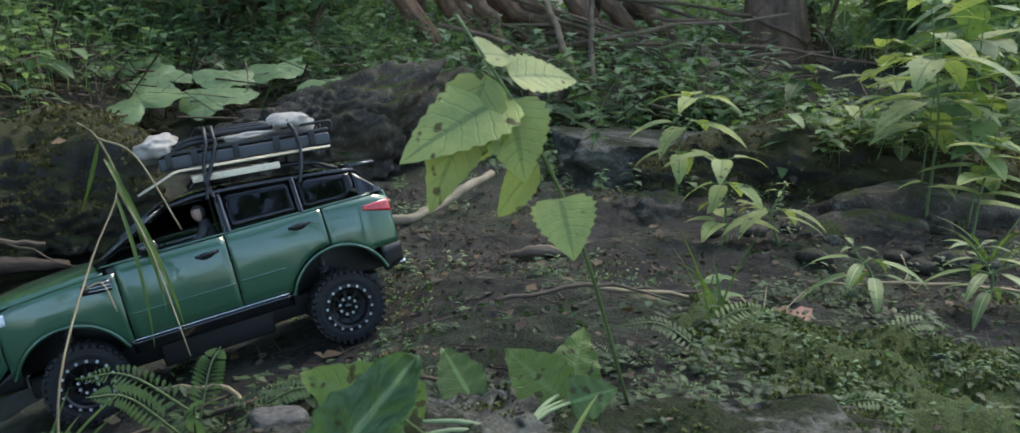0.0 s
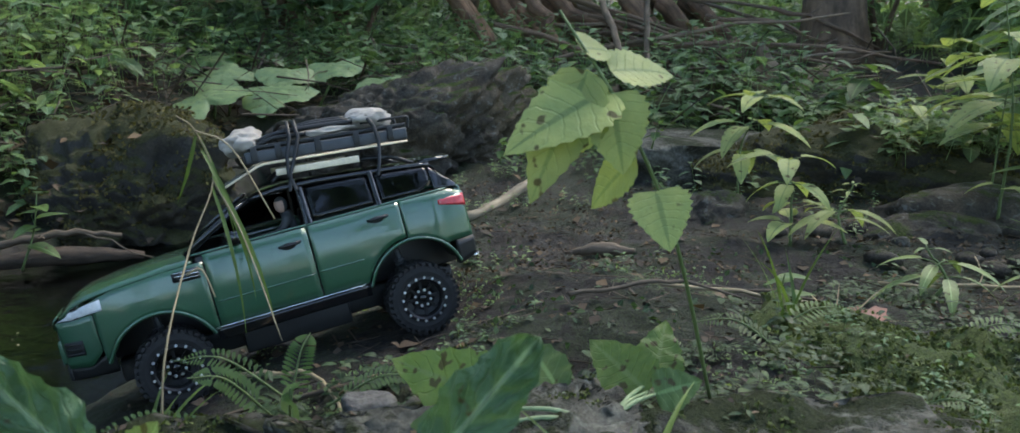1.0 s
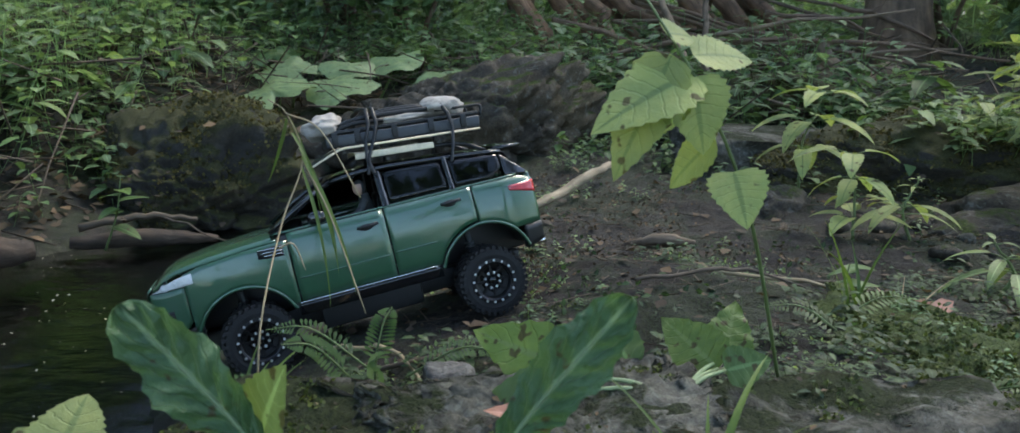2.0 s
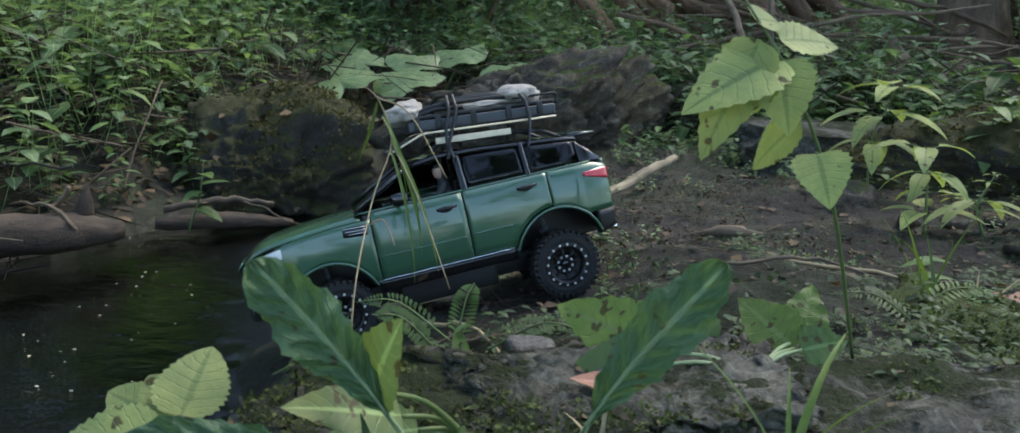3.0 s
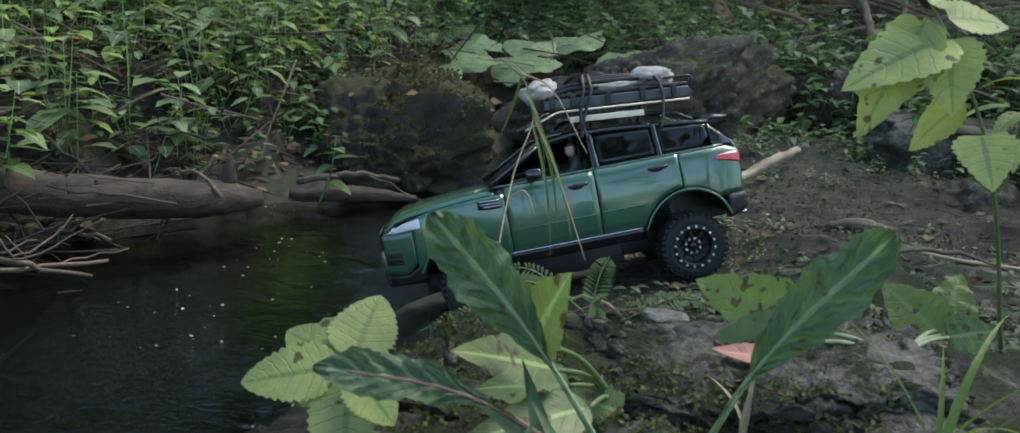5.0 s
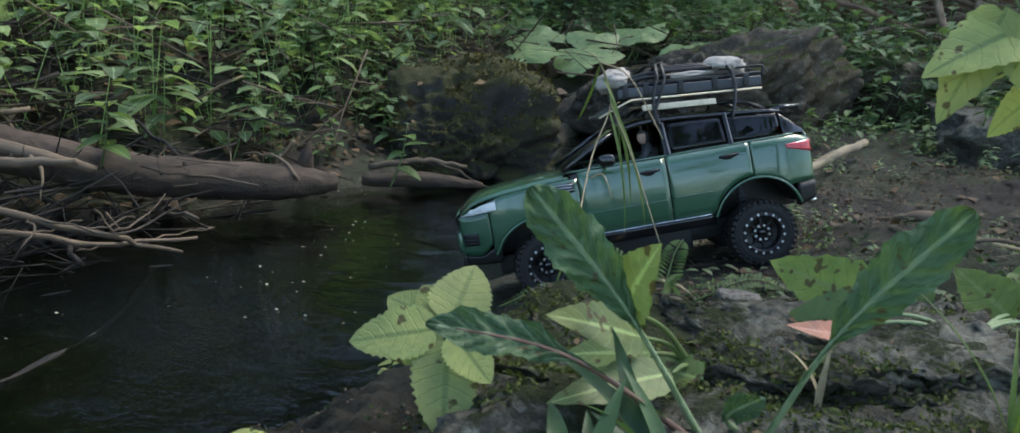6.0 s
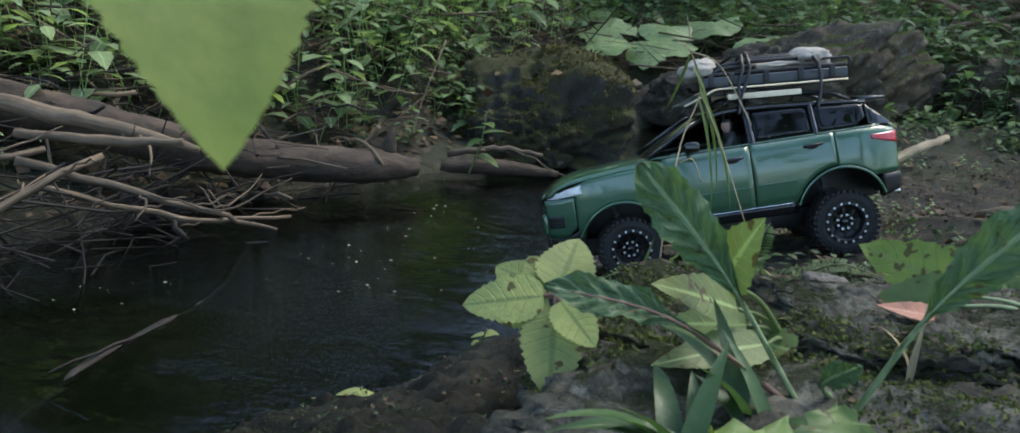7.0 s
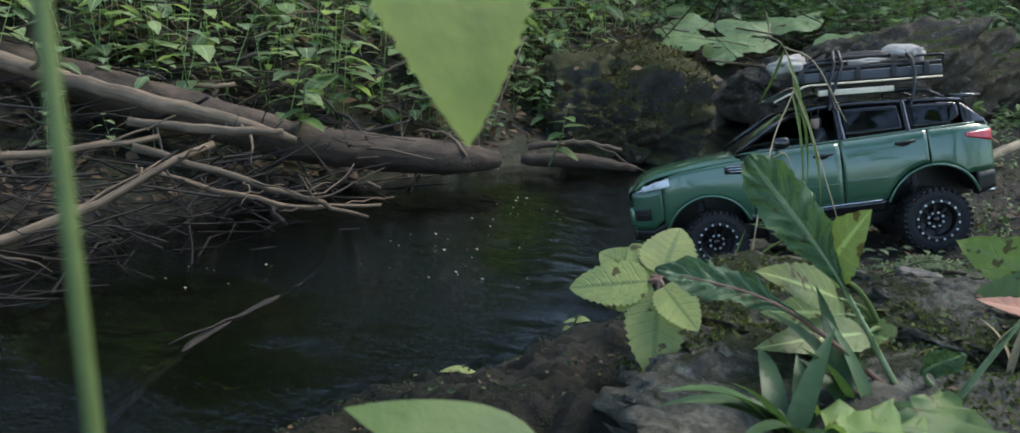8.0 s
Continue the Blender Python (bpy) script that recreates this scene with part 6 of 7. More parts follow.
FRONDS = [frond_template(k, n) for k, n in ((1, 8), (2, 10), (3, 7))]
spots = on_rocks([bpy.data.objects[n] for n in ("moss_slab", "near_slab", "middle_slab")], 12, 0.12)(np.random.default_rng(81), 1500)
plant_on("feathery_weeds", spots[:420], FRONDS, LEAF_FEATHER, "small feathery grey-green weeds rooted in the rock joints", "weeds", 82, (0.022, 0.05))
plant_on("rock_weeds", spots[420:700], HERBS, UNDER, "small leafy weeds rooted in the rock joints", "weeds", 83, (0.012, 0.032))
soil = on_ground(-0.35, 0.75, 0.6, 1.2, 0.0, lambda x, y: (patchy(x, y, 5, 21.0) > 0.05) & ~((x < 0.02) & (y > 0.80)))(np.random.default_rng(84), 1500)
plant_on("feathery_weeds", soil[:300], FRONDS, LEAF_FEATHER, "small feathery grey-green weeds on the damp soil", "weeds", 85, (0.022, 0.05))
v, f, uv = leaf_cloud(1500, 64, on_rocks(slabs + carpet, 3, 0.05), 0.007, tilt=0.3)
tagged(mesh_from("slab_crumbs", v, f, LITTER, uv), "crumbs of dead leaf and bark on the slabs", "leaf litter", kind="stuff")
v, f, uv = leaf_cloud(16000, 65, on_ground(-0.45, 1.6, 1.15, 2.4, 0.001, lambda x, y: patchy(x, y, 5, 11.0) > -0.2), 0.009, tilt=0.6)
tagged(mesh_from("silt_crumbs", v, f, LITTER, uv), "crumbs of dead leaf and bark on the silt", "leaf litter", kind="stuff")
v, f, uv = leaf_cloud(420, 66, on_ground(-0.35, 1.6, 0.7, 2.5, 0.003), 0.028, tilt=0.35)
tagged(mesh_from("dead_leaves", v, f, LITTER, uv), "small brown dead leaves lying on the silt", "leaf litter", kind="stuff")
v, f, uv = leaf_cloud(5200, 67, on_ground(-0.2, 1.6, 0.85, 2.2, 0.001, lambda x, y: patchy(x, y, 4, 14.0) > 0.15), 0.011, tilt=0.8)
tagged(mesh_from("silt_moss", v, f, UNDER_DARK, uv), "low moss and liverwort patches on the silt", "moss", kind="stuff")
boulders = [bpy.data.objects[n] for n in ("mossy_boulder", "ledge_rock", "ledge_rock.001")]
v, f, uv = leaf_cloud(60000, 73, on_rocks(boulders, 7, -0.1, 0.05), 0.011, tilt=0.9)
tagged(mesh_from("boulder_moss", v, f, MOSS_OLIVE, uv), "olive and rusty moss covering the boulders", "moss", kind="stuff")
v, f, uv = leaf_cloud(700, 74, on_rocks(boulders, 9, 0.0), 0.035, tilt=0.3)
tagged(mesh_from("boulder_litter", v, f, LITTER, uv), "brown dead leaves caught on the mossy boulders", "leaf litter", kind="stuff")
shelf = [bpy.data.objects["wet_shelf"]]
v, f, uv = leaf_cloud(6000, 68, on_rocks(shelf, 5, 0.05), 0.005, tilt=0.9)
tagged(mesh_from("shelf_moss", v, f, UNDER_DARK, uv), "thin dark moss on the wet rock shelf", "moss", kind="stuff")
v, f, uv = leaf_cloud(2500, 69, on_rocks(shelf, 6, -0.1), 0.006, tilt=0.4)
tagged(mesh_from("shelf_crumbs", v, f, LITTER, uv), "crumbs of bark and dead leaf on the wet shelf", "leaf litter", kind="stuff")


def west_crowns(r, n):
    """Unseen crowns added over the creek's upper end to block sky reflections."""
    a, d = r.uniform(1.7, 2.75, n), r.uniform(5.5, 9.0, n)
    p = np.stack([d * np.cos(a) - 0.2, d * np.sin(a) + 1.0, r.uniform(1.8, 4.8, n)], 1)
    return p[fbm(p * 0.6 + 7, 2) > -0.12]


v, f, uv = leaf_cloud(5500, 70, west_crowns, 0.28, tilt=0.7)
tagged(mesh_from("woods_crowns", v, f, WOODS, uv), "unseen dark-leaved crowns added to block sky from the water", "woods", kind="stuff")
def rosette_leaf(root, mid, tip, width, mat=LEAF_DOCK, base=dock, face=(0.3, -1.0, 0.25), seed=0, **how):
    """A long leaf that bends from root through mid to tip."""
    o = base.matrix_world.translation
    line = bend([Vector(root) - o, Vector(mid) - o, Vector(tip) - o], 120)
    n = len(line)
    bm = bmesh.new()
    grid, uvs = [], []
    rg = random.Random(seed)
    face = Vector(face).normalized()
    phase = rg.uniform(0, 6)
    teeth = how.get("teeth", 0.06)
    shape = how.get("shape", DOCK)
    for i, p in enumerate(line):
        v = i / (n - 1)
        way = (line[min(i + 1, n - 1)] - line[max(i - 1, 0)]).normalized()
        x = way.cross(face).normalized()
        z = x.cross(way)
        hw = width / 2 * shape(v) * (1 - teeth * math.sin(v * 46 + phase) - 0.10 * abs(math.sin(v * 58 + phase)) * (v > 0.3))
        row = []
        for j in range(15):
            u = j / 7 - 1
            puck = 0.105 * width * math.sin(6.283 * 12 * (v - 0.12 * abs(u))) * min(1, 2.5 * abs(u)) * (1.2 - abs(u)) * (1 if v > 0.25 else 0)
            edge = 0.15 * width * abs(u) ** 3 * math.sin(v * 27 + phase + (2 if u > 0 else 0))
            row.append(bm.verts.new(p + x * u * hw + z * (abs(u) * hw * 0.28 + puck + edge)))
        grid.append(row)
        uvs.append([(j / 14, v) for j in range(15)])
    grid_faces(bm, grid, uvs)
    ob = part("leaf", bm, mat, base)
    bm = bmesh.new()
    tube(bm, [p + face * 0.0002 for p in line[: int(n * 0.9)]], list(np.linspace(0.0026, 0.0007, int(n * 0.9))), 6)
    part("midrib", bm, how.get("rib", STEM_PALE), ob)
    return ob


rosette_leaf((-0.188, 0.345, 0.203), (-0.246, 0.345, 0.288), (-0.317, 0.346, 0.365), 0.043, seed=1)
rosette_leaf((-0.150, 0.345, 0.203), (-0.108, 0.355, 0.290), (-0.043, 0.367, 0.374), 0.039, seed=2, face=(-0.25, -1.0, 0.3))
rosette_leaf((-0.190, 0.335, 0.204), (-0.270, 0.295, 0.268), (-0.352, 0.256, 0.292), 0.030, seed=3, face=(0.1, -0.8, 0.8), rib=STEM_RED)
rosette_leaf((-0.165, 0.360, 0.203), (-0.172, 0.345, 0.222), (-0.150, 0.330, 0.247), 0.020, seed=4, face=(0.2, -0.9, 0.4))

nettle = thing("nettle_plant", (-0.345, 0.375, 0.155), "bright green toothed-leaf nettle beside the slab edge", "plant")
crown = (-0.383, 0.355, 0.246)
bm = bmesh.new()
stalk(bm, [(0, 0, 0), (-0.02, 0.0, 0.05), Vector(crown) - Vector((-0.345, 0.375, 0.155))], 0.003, 0.002)
part("stem", bm, STEM_RED, nettle)
for k, (tip, w) in enumerate((((-0.470, 0.318, 0.238), 0.048), ((-0.445, 0.330, 0.225), 0.046), ((-0.470, 0.378, 0.256), 0.042), ((-0.400, 0.405, 0.285), 0.056), ((-0.380, 0.300, 0.180), 0.058), ((-0.352, 0.325, 0.222), 0.040), ((-0.440, 0.385, 0.268), 0.036))):
    tip = Vector(tip) + Vector((0.015, 0.005, -0.002))
    c = Vector(crown) + (tip - Vector(crown)) * 0.12
    big_leaf_part(nettle, crown, c, tip, 0.94 * w, ROUND, LEAF_NETTLE, STEM_RED, up=(0.25, -0.75, 0.75), teeth=13, bite=0.11, fold=0.10, droop=0.10, seed=k)

yellow = thing("seedling", (-0.21, 0.46, 0.199), "pale yellow-green seedling behind the broadleaf plant", "plant")
for k, (a, b, w) in enumerate((((-0.252, 0.365, 0.278), (-0.226, 0.334, 0.340), 0.052), ((-0.245, 0.40, 0.245), (-0.295, 0.33, 0.285), 0.045), ((-0.24, 0.42, 0.225), (-0.31, 0.40, 0.222), 0.040), ((-0.22, 0.40, 0.22), (-0.285, 0.30, 0.235), 0.038), ((-0.20, 0.42, 0.21), (-0.262, 0.45, 0.205), 0.036))):
    big_leaf_part(yellow, (-0.21, 0.455, 0.20), a, b, w, OVATE, LEAF_YELLOW, STEM_GREEN, up=(0.1, -0.7, 0.8), teeth=9, bite=0.10, fold=0.15, droop=0.15, seed=20 + k)

holed = thing("broadleaf_weed", (0.005, 0.605, 0.20), "weed with insect-eaten drooping leaves on the slab", "plant")
for k, (a, b, w, mat) in enumerate((((-0.068, 0.602, 0.222), (-0.180, 0.632, 0.254), 0.070, LEAF_HOLED), ((-0.080, 0.585, 0.216), (-0.158, 0.572, 0.212), 0.060, LEAF_PALE), ((0.045, 0.66, 0.212), (-0.008, 0.69, 0.252), 0.056, LEAF_HOLED), ((0.052, 0.68, 0.212), (0.068, 0.72, 0.262), 0.050, LEAF_HOLED), ((0.05, 0.65, 0.215), (0.095, 0.66, 0.225), 0.040, LEAF_MID), ((-0.03, 0.66, 0.21), (-0.070, 0.75, 0.235), 0.045, LEAF_MID))):
    big_leaf_part(holed, (0.005, 0.605, 0.203), a, b, w, OVATE, mat, STEM_PALE, up=(0.0, -0.9, 0.5), teeth=8, bite=0.10, fold=0.15, droop=0.18, ripple=0.3, seed=40 + k)

sapling = thing("sapling", (0.115, 0.72, 0.16), "slender sapling with bright toothed leaves by the slab", "plant")
bm = bmesh.new()
o = Vector((0.115, 0.72, 0.16))
stalk(bm, [(0, 0, 0), Vector((0.055, 0.60, 0.36)) - o, Vector((0.01, 0.56, 0.46)) - o, Vector((-0.035, 0.56, 0.53)) - o], 0.0020, 0.0010)
part("stem", bm, STEM_GREEN, sapling)
for k, (a, b, w) in enumerate((((0.035, 0.575, 0.405), (0.045, 0.545, 0.368), 0.048), ((0.0, 0.56, 0.478), (-0.075, 0.515, 0.445), 0.058), ((-0.015, 0.56, 0.49), (-0.06, 0.53, 0.40), 0.050), ((0.0, 0.56, 0.475), (0.012, 0.545, 0.418), 0.050), ((0.0, 0.565, 0.49), (0.055, 0.60, 0.492), 0.040), ((-0.02, 0.56, 0.505), (0.005, 0.58, 0.505), 0.032), ((0.02, 0.57, 0.43), (-0.02, 0.60, 0.385), 0.040), ((0.0, 0.56, 0.47), (-0.045, 0.585, 0.425), 0.045))):
    big_leaf_part(sapling, a, a, b, w, OVATE, LEAF_NETTLE, STEM_GREEN, up=(0.0, -0.7, 0.7), teeth=10, bite=0.11, fold=0.15, droop=0.25, seed=60 + k)


def herb(name, root, top, leaves, size, mat, stem_mat, label, seed, wide=0.5, droop=0.3, teeth=6, category="plant"):
    """An upright herb with leaves up its stem."""
    base = thing(name, root, label, category)
    rg = random.Random(seed)
    d = Vector(top) - Vector(root)
    line = bend([(0, 0, 0), d * 0.5 + Vector((rg.uniform(-0.01, 0.01), 0, 0)), d], 6)
    bm = bmesh.new()
    tube(bm, line, list(np.linspace(0.0028, 0.001, len(line))), 6)
    part("stem", bm, stem_mat, base)
    for k in range(leaves):
        f = 0.3 + 0.7 * (k + 1) / leaves
        p = line[min(int(f * (len(line) - 1)), len(line) - 1)]
        a = k * 2.4 + rg.uniform(-0.5, 0.5)
        L = size * rg.uniform(0.75, 1.2) * (1.15 - 0.4 * f)
        tip = p + Vector((math.cos(a), math.sin(a), rg.uniform(-0.35, 0.35))) * L
        bm = bmesh.new()
        leaf(bm, aim(p, tip), L, L * wide, OVATE, teeth=teeth, bite=0.1, fold=0.2, droop=droop, rows=8, across=4, seed=seed + k)
        part("leaf", bm, mat, base)
    return base


def whorl_herb(root, top, tiers, mat, label, seed, wide=0.45, teeth=8):
    """A slender herb whose leaves spread in tiers on short stalks and hang at their ends."""
    base = thing("woodland_herb", root, label, "plant")
    rg = random.Random(seed)
    d = Vector(top) - Vector(root)
    line = bend([(0, 0, 0), d * 0.5 + Vector((0.03 * rg.uniform(-1, 1), 0, 0)), d], 8, 0.0015, seed)
    bm = bmesh.new()
    tube(bm, line, list(np.linspace(0.0036, 0.0014, len(line))), 6)
    part("stem", bm, STEM_GREEN, base)
    for f, count, size, rise in tiers:
        p = line[min(int(f * (len(line) - 1)), len(line) - 1)]
        a0 = rg.uniform(0, 6.28)
        for k in range(count):
            a = a0 + 6.283 * k / count + rg.uniform(-0.3, 0.3)
            L = size * rg.uniform(0.8, 1.2)
            out = Vector((math.cos(a), 0.8 * math.sin(a), rise + rg.uniform(-0.15, 0.15)))
            q = p + out * L * 0.28
            bm = bmesh.new()
            tube(bm, [p, (p + q) / 2 + Vector((0, 0, 0.01 * L)), q], 0.0011, 5)
            part("petiole", bm, STEM_GREEN, base)
            bm = bmesh.new()
            leaf(bm, aim(q, q + out + Vector((0, 0, -0.25))), L, L * wide, OVATE, teeth=teeth, bite=0.10, fold=0.22, droop=0.55, rows=10, across=4, twist=rg.uniform(-0.3, 0.3), seed=seed + k)
            part("leaf", bm, mat, base)
    return base


whorl_herb((0.42, 2.08, H(0.42, 2.08)), (0.465, 2.10, 0.335), ((0.55, 4, 0.10, 0.0), (0.80, 4, 0.125, 0.15), (1.0, 5, 0.115, 0.3)), LEAF_NETTLE, "tall herb with drooping pale green leaves", 100)
whorl_herb((0.43, 1.63, H(0.43, 1.63)), (0.425, 1.66, 0.255), ((0.25, 4, 0.085, 0.5), (0.5, 3, 0.07, 0.2), (0.78, 4, 0.085, 0.1), (1.0, 4, 0.09, 0.2)), LEAF_NETTLE, "leafy pale green herb on the creek bed", 101)
whorl_herb((0.53, 1.60, H(0.53, 1.60)), (0.54, 1.62, 0.215), ((0.45, 3, 0.10, 0.25), (0.62, 4, 0.115, 0.2), (0.9, 4, 0.025, 0.3), (1.0, 4, 0.02, 0.4)), LEAF_NETTLE, "herb with long toothed yellow-green leaves and a seed spike", 102, 0.3, 12)
whorl_herb((0.53, 1.24, H(0.53, 1.24)), (0.53, 1.25, 0.185), ((0.6, 4, 0.10, 0.1), (0.8, 4, 0.085, 0.15), (1.0, 3, 0.03, 0.5)), LEAF_YELLOW, "herb with long narrow yellow-green leaves", 103, 0.27, 9)
whorl_herb((0.66, 1.14, H(0.66, 1.14)), (0.66, 1.15, 0.21), ((0.4, 4, 0.085, 0.15), (0.65, 5, 0.085, 0.2), (0.85, 4, 0.07, 0.3), (1.0, 4, 0.045, 0.5)), LEAF_YELLOW, "branching weed with narrow yellow-green leaves", 104, 0.2, 0)
whorl_herb((0.925, 1.825, H(0.925, 1.825)), (0.89, 1.83, 0.56), ((0.2, 2, 0.07, 0.1), (0.45, 3, 0.13, 0.1), (0.62, 4, 0.15, 0.1), (0.8, 4, 0.14, 0.1), (1.0, 4, 0.10, 0.3)), LEAF_NETTLE, "tall thin herb with broad pale leaves", 105, 0.5)
herb("woodland_herb", (1.05, 1.95, H(1.05, 1.95)), (1.10, 2.0, 0.62), 12, 0.17, LEAF_NETTLE, STEM_GREEN, "tall leafy plant with big pale leaves", 105, 0.5, 0.3)
herb("woodland_herb", (1.30, 2.0, H(1.30, 2.0)), (1.25, 2.05, 0.55), 10, 0.17, LEAF_MID, STEM_GREEN, "tall leafy plant with mid green leaves", 106, 0.5, 0.3)
for k, (x, y, tall, size) in enumerate(((1.02, 2.05, 0.42, 0.13), (1.18, 2.25, 0.5, 0.15), (1.30, 2.50, 0.55, 0.15), (1.08, 2.45, 0.36, 0.12), (1.42, 2.75, 0.6, 0.17), (1.55, 3.0, 0.7, 0.18), (1.25, 2.9, 0.4, 0.14), (0.98, 1.75, 0.3, 0.10), (1.75, 3.4, 0.8, 0.2), (0.90, 2.3, 0.22, 0.09), (0.72, 2.25, 0.2, 0.08), (1.0, 3.0, 0.3, 0.12), (0.92, 1.62, 0.22, 0.08), (1.6, 3.3, 0.5, 0.18))):
    herb("bank_herb", (x, y, 0.10), (x + 0.04, y + 0.03, 0.10 + tall), 12, 1.45 * size, (LEAF_NETTLE, LEAF_PALE, LEAF_MID)[k % 3], STEM_GREEN, "tall leafy herb growing round the mossy ledge", 160 + 20 * k, 0.46, 0.35, 6)
herb("woodland_herb", (0.29, 1.13, H(0.29, 1.13)), (0.285, 1.13, 0.18), 6, 0.045, LEAF_PALE, STEM_GREEN, "small pale seedling in the silt", 107, 0.6, 0.2, 0)
herb("woodland_herb", (-0.58, 0.62, H(-0.58, 0.62)), (-0.575, 0.61, H(-0.58, 0.62) + 0.05), 6, 0.03, LEAF_NETTLE, STEM_GREEN, "tiny bright seedling at the water's edge", 108, 0.6, 0.2, 0)
herb("woodland_herb", (-0.60, 0.40, H(-0.60, 0.40)), (-0.605, 0.39, H(-0.60, 0.40) + 0.04), 6, 0.03, LEAF_NETTLE, STEM_GREEN, "tiny bright seedling on wet rock", 109, 0.6, 0.2, 0)
herb("woodland_herb", (-1.14, 1.60, 0.02), (-1.10, 1.62, 0.18), 7, 0.07, LEAF_MID, STEM_GREEN, "small herb growing from the floating bark", 110, 0.6, 0.3, 0)
herb("woodland_herb", (-1.45, 1.02, 0.15), (-1.42, 1.02, 0.28), 9, 0.085, LEAF_MID, STEM_GREEN, "five-leaved herb above the driftwood", 111, 0.4, 0.25, 0)
herb("woodland_herb", (0.30, 3.0, H(0.3, 3.0)), (0.32, 3.02, 0.44), 14, 0.06, LEAF_PALE, STEM_GREEN, "tall narrow herb with tiny pale leaves", 112, 0.5, 0.2, 0)
for k, (x, y) in enumerate(((-0.12, 2.62), (0.0, 2.75), (0.1, 2.5), (-0.22, 2.75), (0.15, 2.9), (-0.05, 2.95), (0.22, 2.25), (0.62, 2.3), (0.9, 2.2), (1.15, 2.35), (1.4, 2.3), (0.75, 2.65))):
    herb("creek_cress", (x, y, H(x, y) if x < 0.2 else 0.19), (x + 0.02, y, (H(x, y) if x < 0.2 else 0.19) + 0.09), 8, 0.055, LEAF_PALE if k % 2 else LEAF_MID, STEM_GREEN, "small pale cress among the stones", 120 + k, 0.5, 0.2, 0)


def round_leaf(base, at, radius, seed, tilt, lobes=7, mat=LEAF_BUTTER):
    """A broad round leaf with a notch and shallow lobes, on its own stalk."""
    rg = random.Random(seed)
    o = base.matrix_world.translation
    c = Vector(at) - o
    bm, rings, uvs = bmesh.new(), [], []
    m = Matrix.Translation(c) @ Euler((radians(tilt[0]), radians(tilt[1]), 0)).to_matrix().to_4x4() @ Matrix.Rotation(rg.uniform(0, 6.28), 4, "Z")
    n = 40
    for k in range(5):
        f = k / 4
        row, ruv = [], []
        for i in range(n):
            a = 2 * math.pi * i / n
            notch = 1 - 0.62 * math.exp(-((min(a, 2 * math.pi - a) / 0.22) ** 2))
            r = radius * f * notch * (1 + 0.07 * math.sin(lobes * a) + 0.03 * math.sin(19 * a)) * (1 + rg.uniform(-0.015, 0.015))
            z = 0.10 * radius * f * f * math.sin(3 * a + seed) - 0.16 * radius * f * f + 0.03 * radius * f * math.cos(lobes * a)
            row.append(bm.verts.new(m @ Vector((r * math.cos(a), r * math.sin(a), z))))
            ruv.append((0.5 + 0.5 * f, i / n))
        rings.append(row)
        uvs.append(ruv + [(0.5 + 0.5 * f, 1.0)])
    layer = uv_layer(bm)
    for i in range(1, 5):
        for j in range(n):
            q = [rings[i - 1][j], rings[i - 1][(j + 1) % n], rings[i][(j + 1) % n], rings[i][j]]
            bm.faces.new(q)
    bmesh.ops.remove_doubles(bm, verts=bm.verts, dist=1e-5)
    part("leaf", bm, mat, base)
    bm = bmesh.new()
    foot = Vector((c.x * 0.8, c.y * 0.8 + 0.03, 0))
    stalk(bm, [foot, (foot + c) / 2 + Vector((0.02, 0, 0.02)), c], 0.006, 0.004)
    part("leaf_stalk", bm, STEM_GREEN, base)


butterbur = thing("butterbur", (-1.40, 3.45, H(-1.40, 3.45)), "clump of broad flat pale green leaves on the far bank", "plant")
for k, (x, y, z, r) in enumerate(((-1.405, 3.2, 0.244, 0.162), (-1.159, 3.35, 0.261, 0.14), (-1.428, 3.45, 0.305, 0.125), (-1.19, 3.55, 0.319, 0.115), (-1.011, 3.65, 0.341, 0.125), (-0.744, 3.4, 0.28, 0.105), (-1.631, 3.8, 0.362, 0.115), (-1.795, 3.75, 0.348, 0.105), (-1.156, 3.2, 0.209, 0.06))):
    round_leaf(butterbur, (x, y, z), 1.06 * r, k, (15 + 4 * (k % 3), 5 * (k % 4) - 8))
butterbur2 = thing("butterbur", (-2.0, 3.6, H(-2.0, 3.6)), "pale broad-leaved plant, partly yellowing, on the far bank", "plant")
for k, (x, y, z, r) in enumerate(((-1.823, 3.4, 0.266, 0.1), (-2.09, 3.5, 0.255, 0.12), (-2.214, 3.45, 0.22, 0.1), (-2.413, 3.8, 0.298, 0.11), (-2.283, 4.0, 0.46, 0.11))):
    round_leaf(butterbur2, (x, y, z), 1.06 * r, 20 + k, (16, 6), 5, LEAF_YELLOW if k == 0 else LEAF_BUTTER)


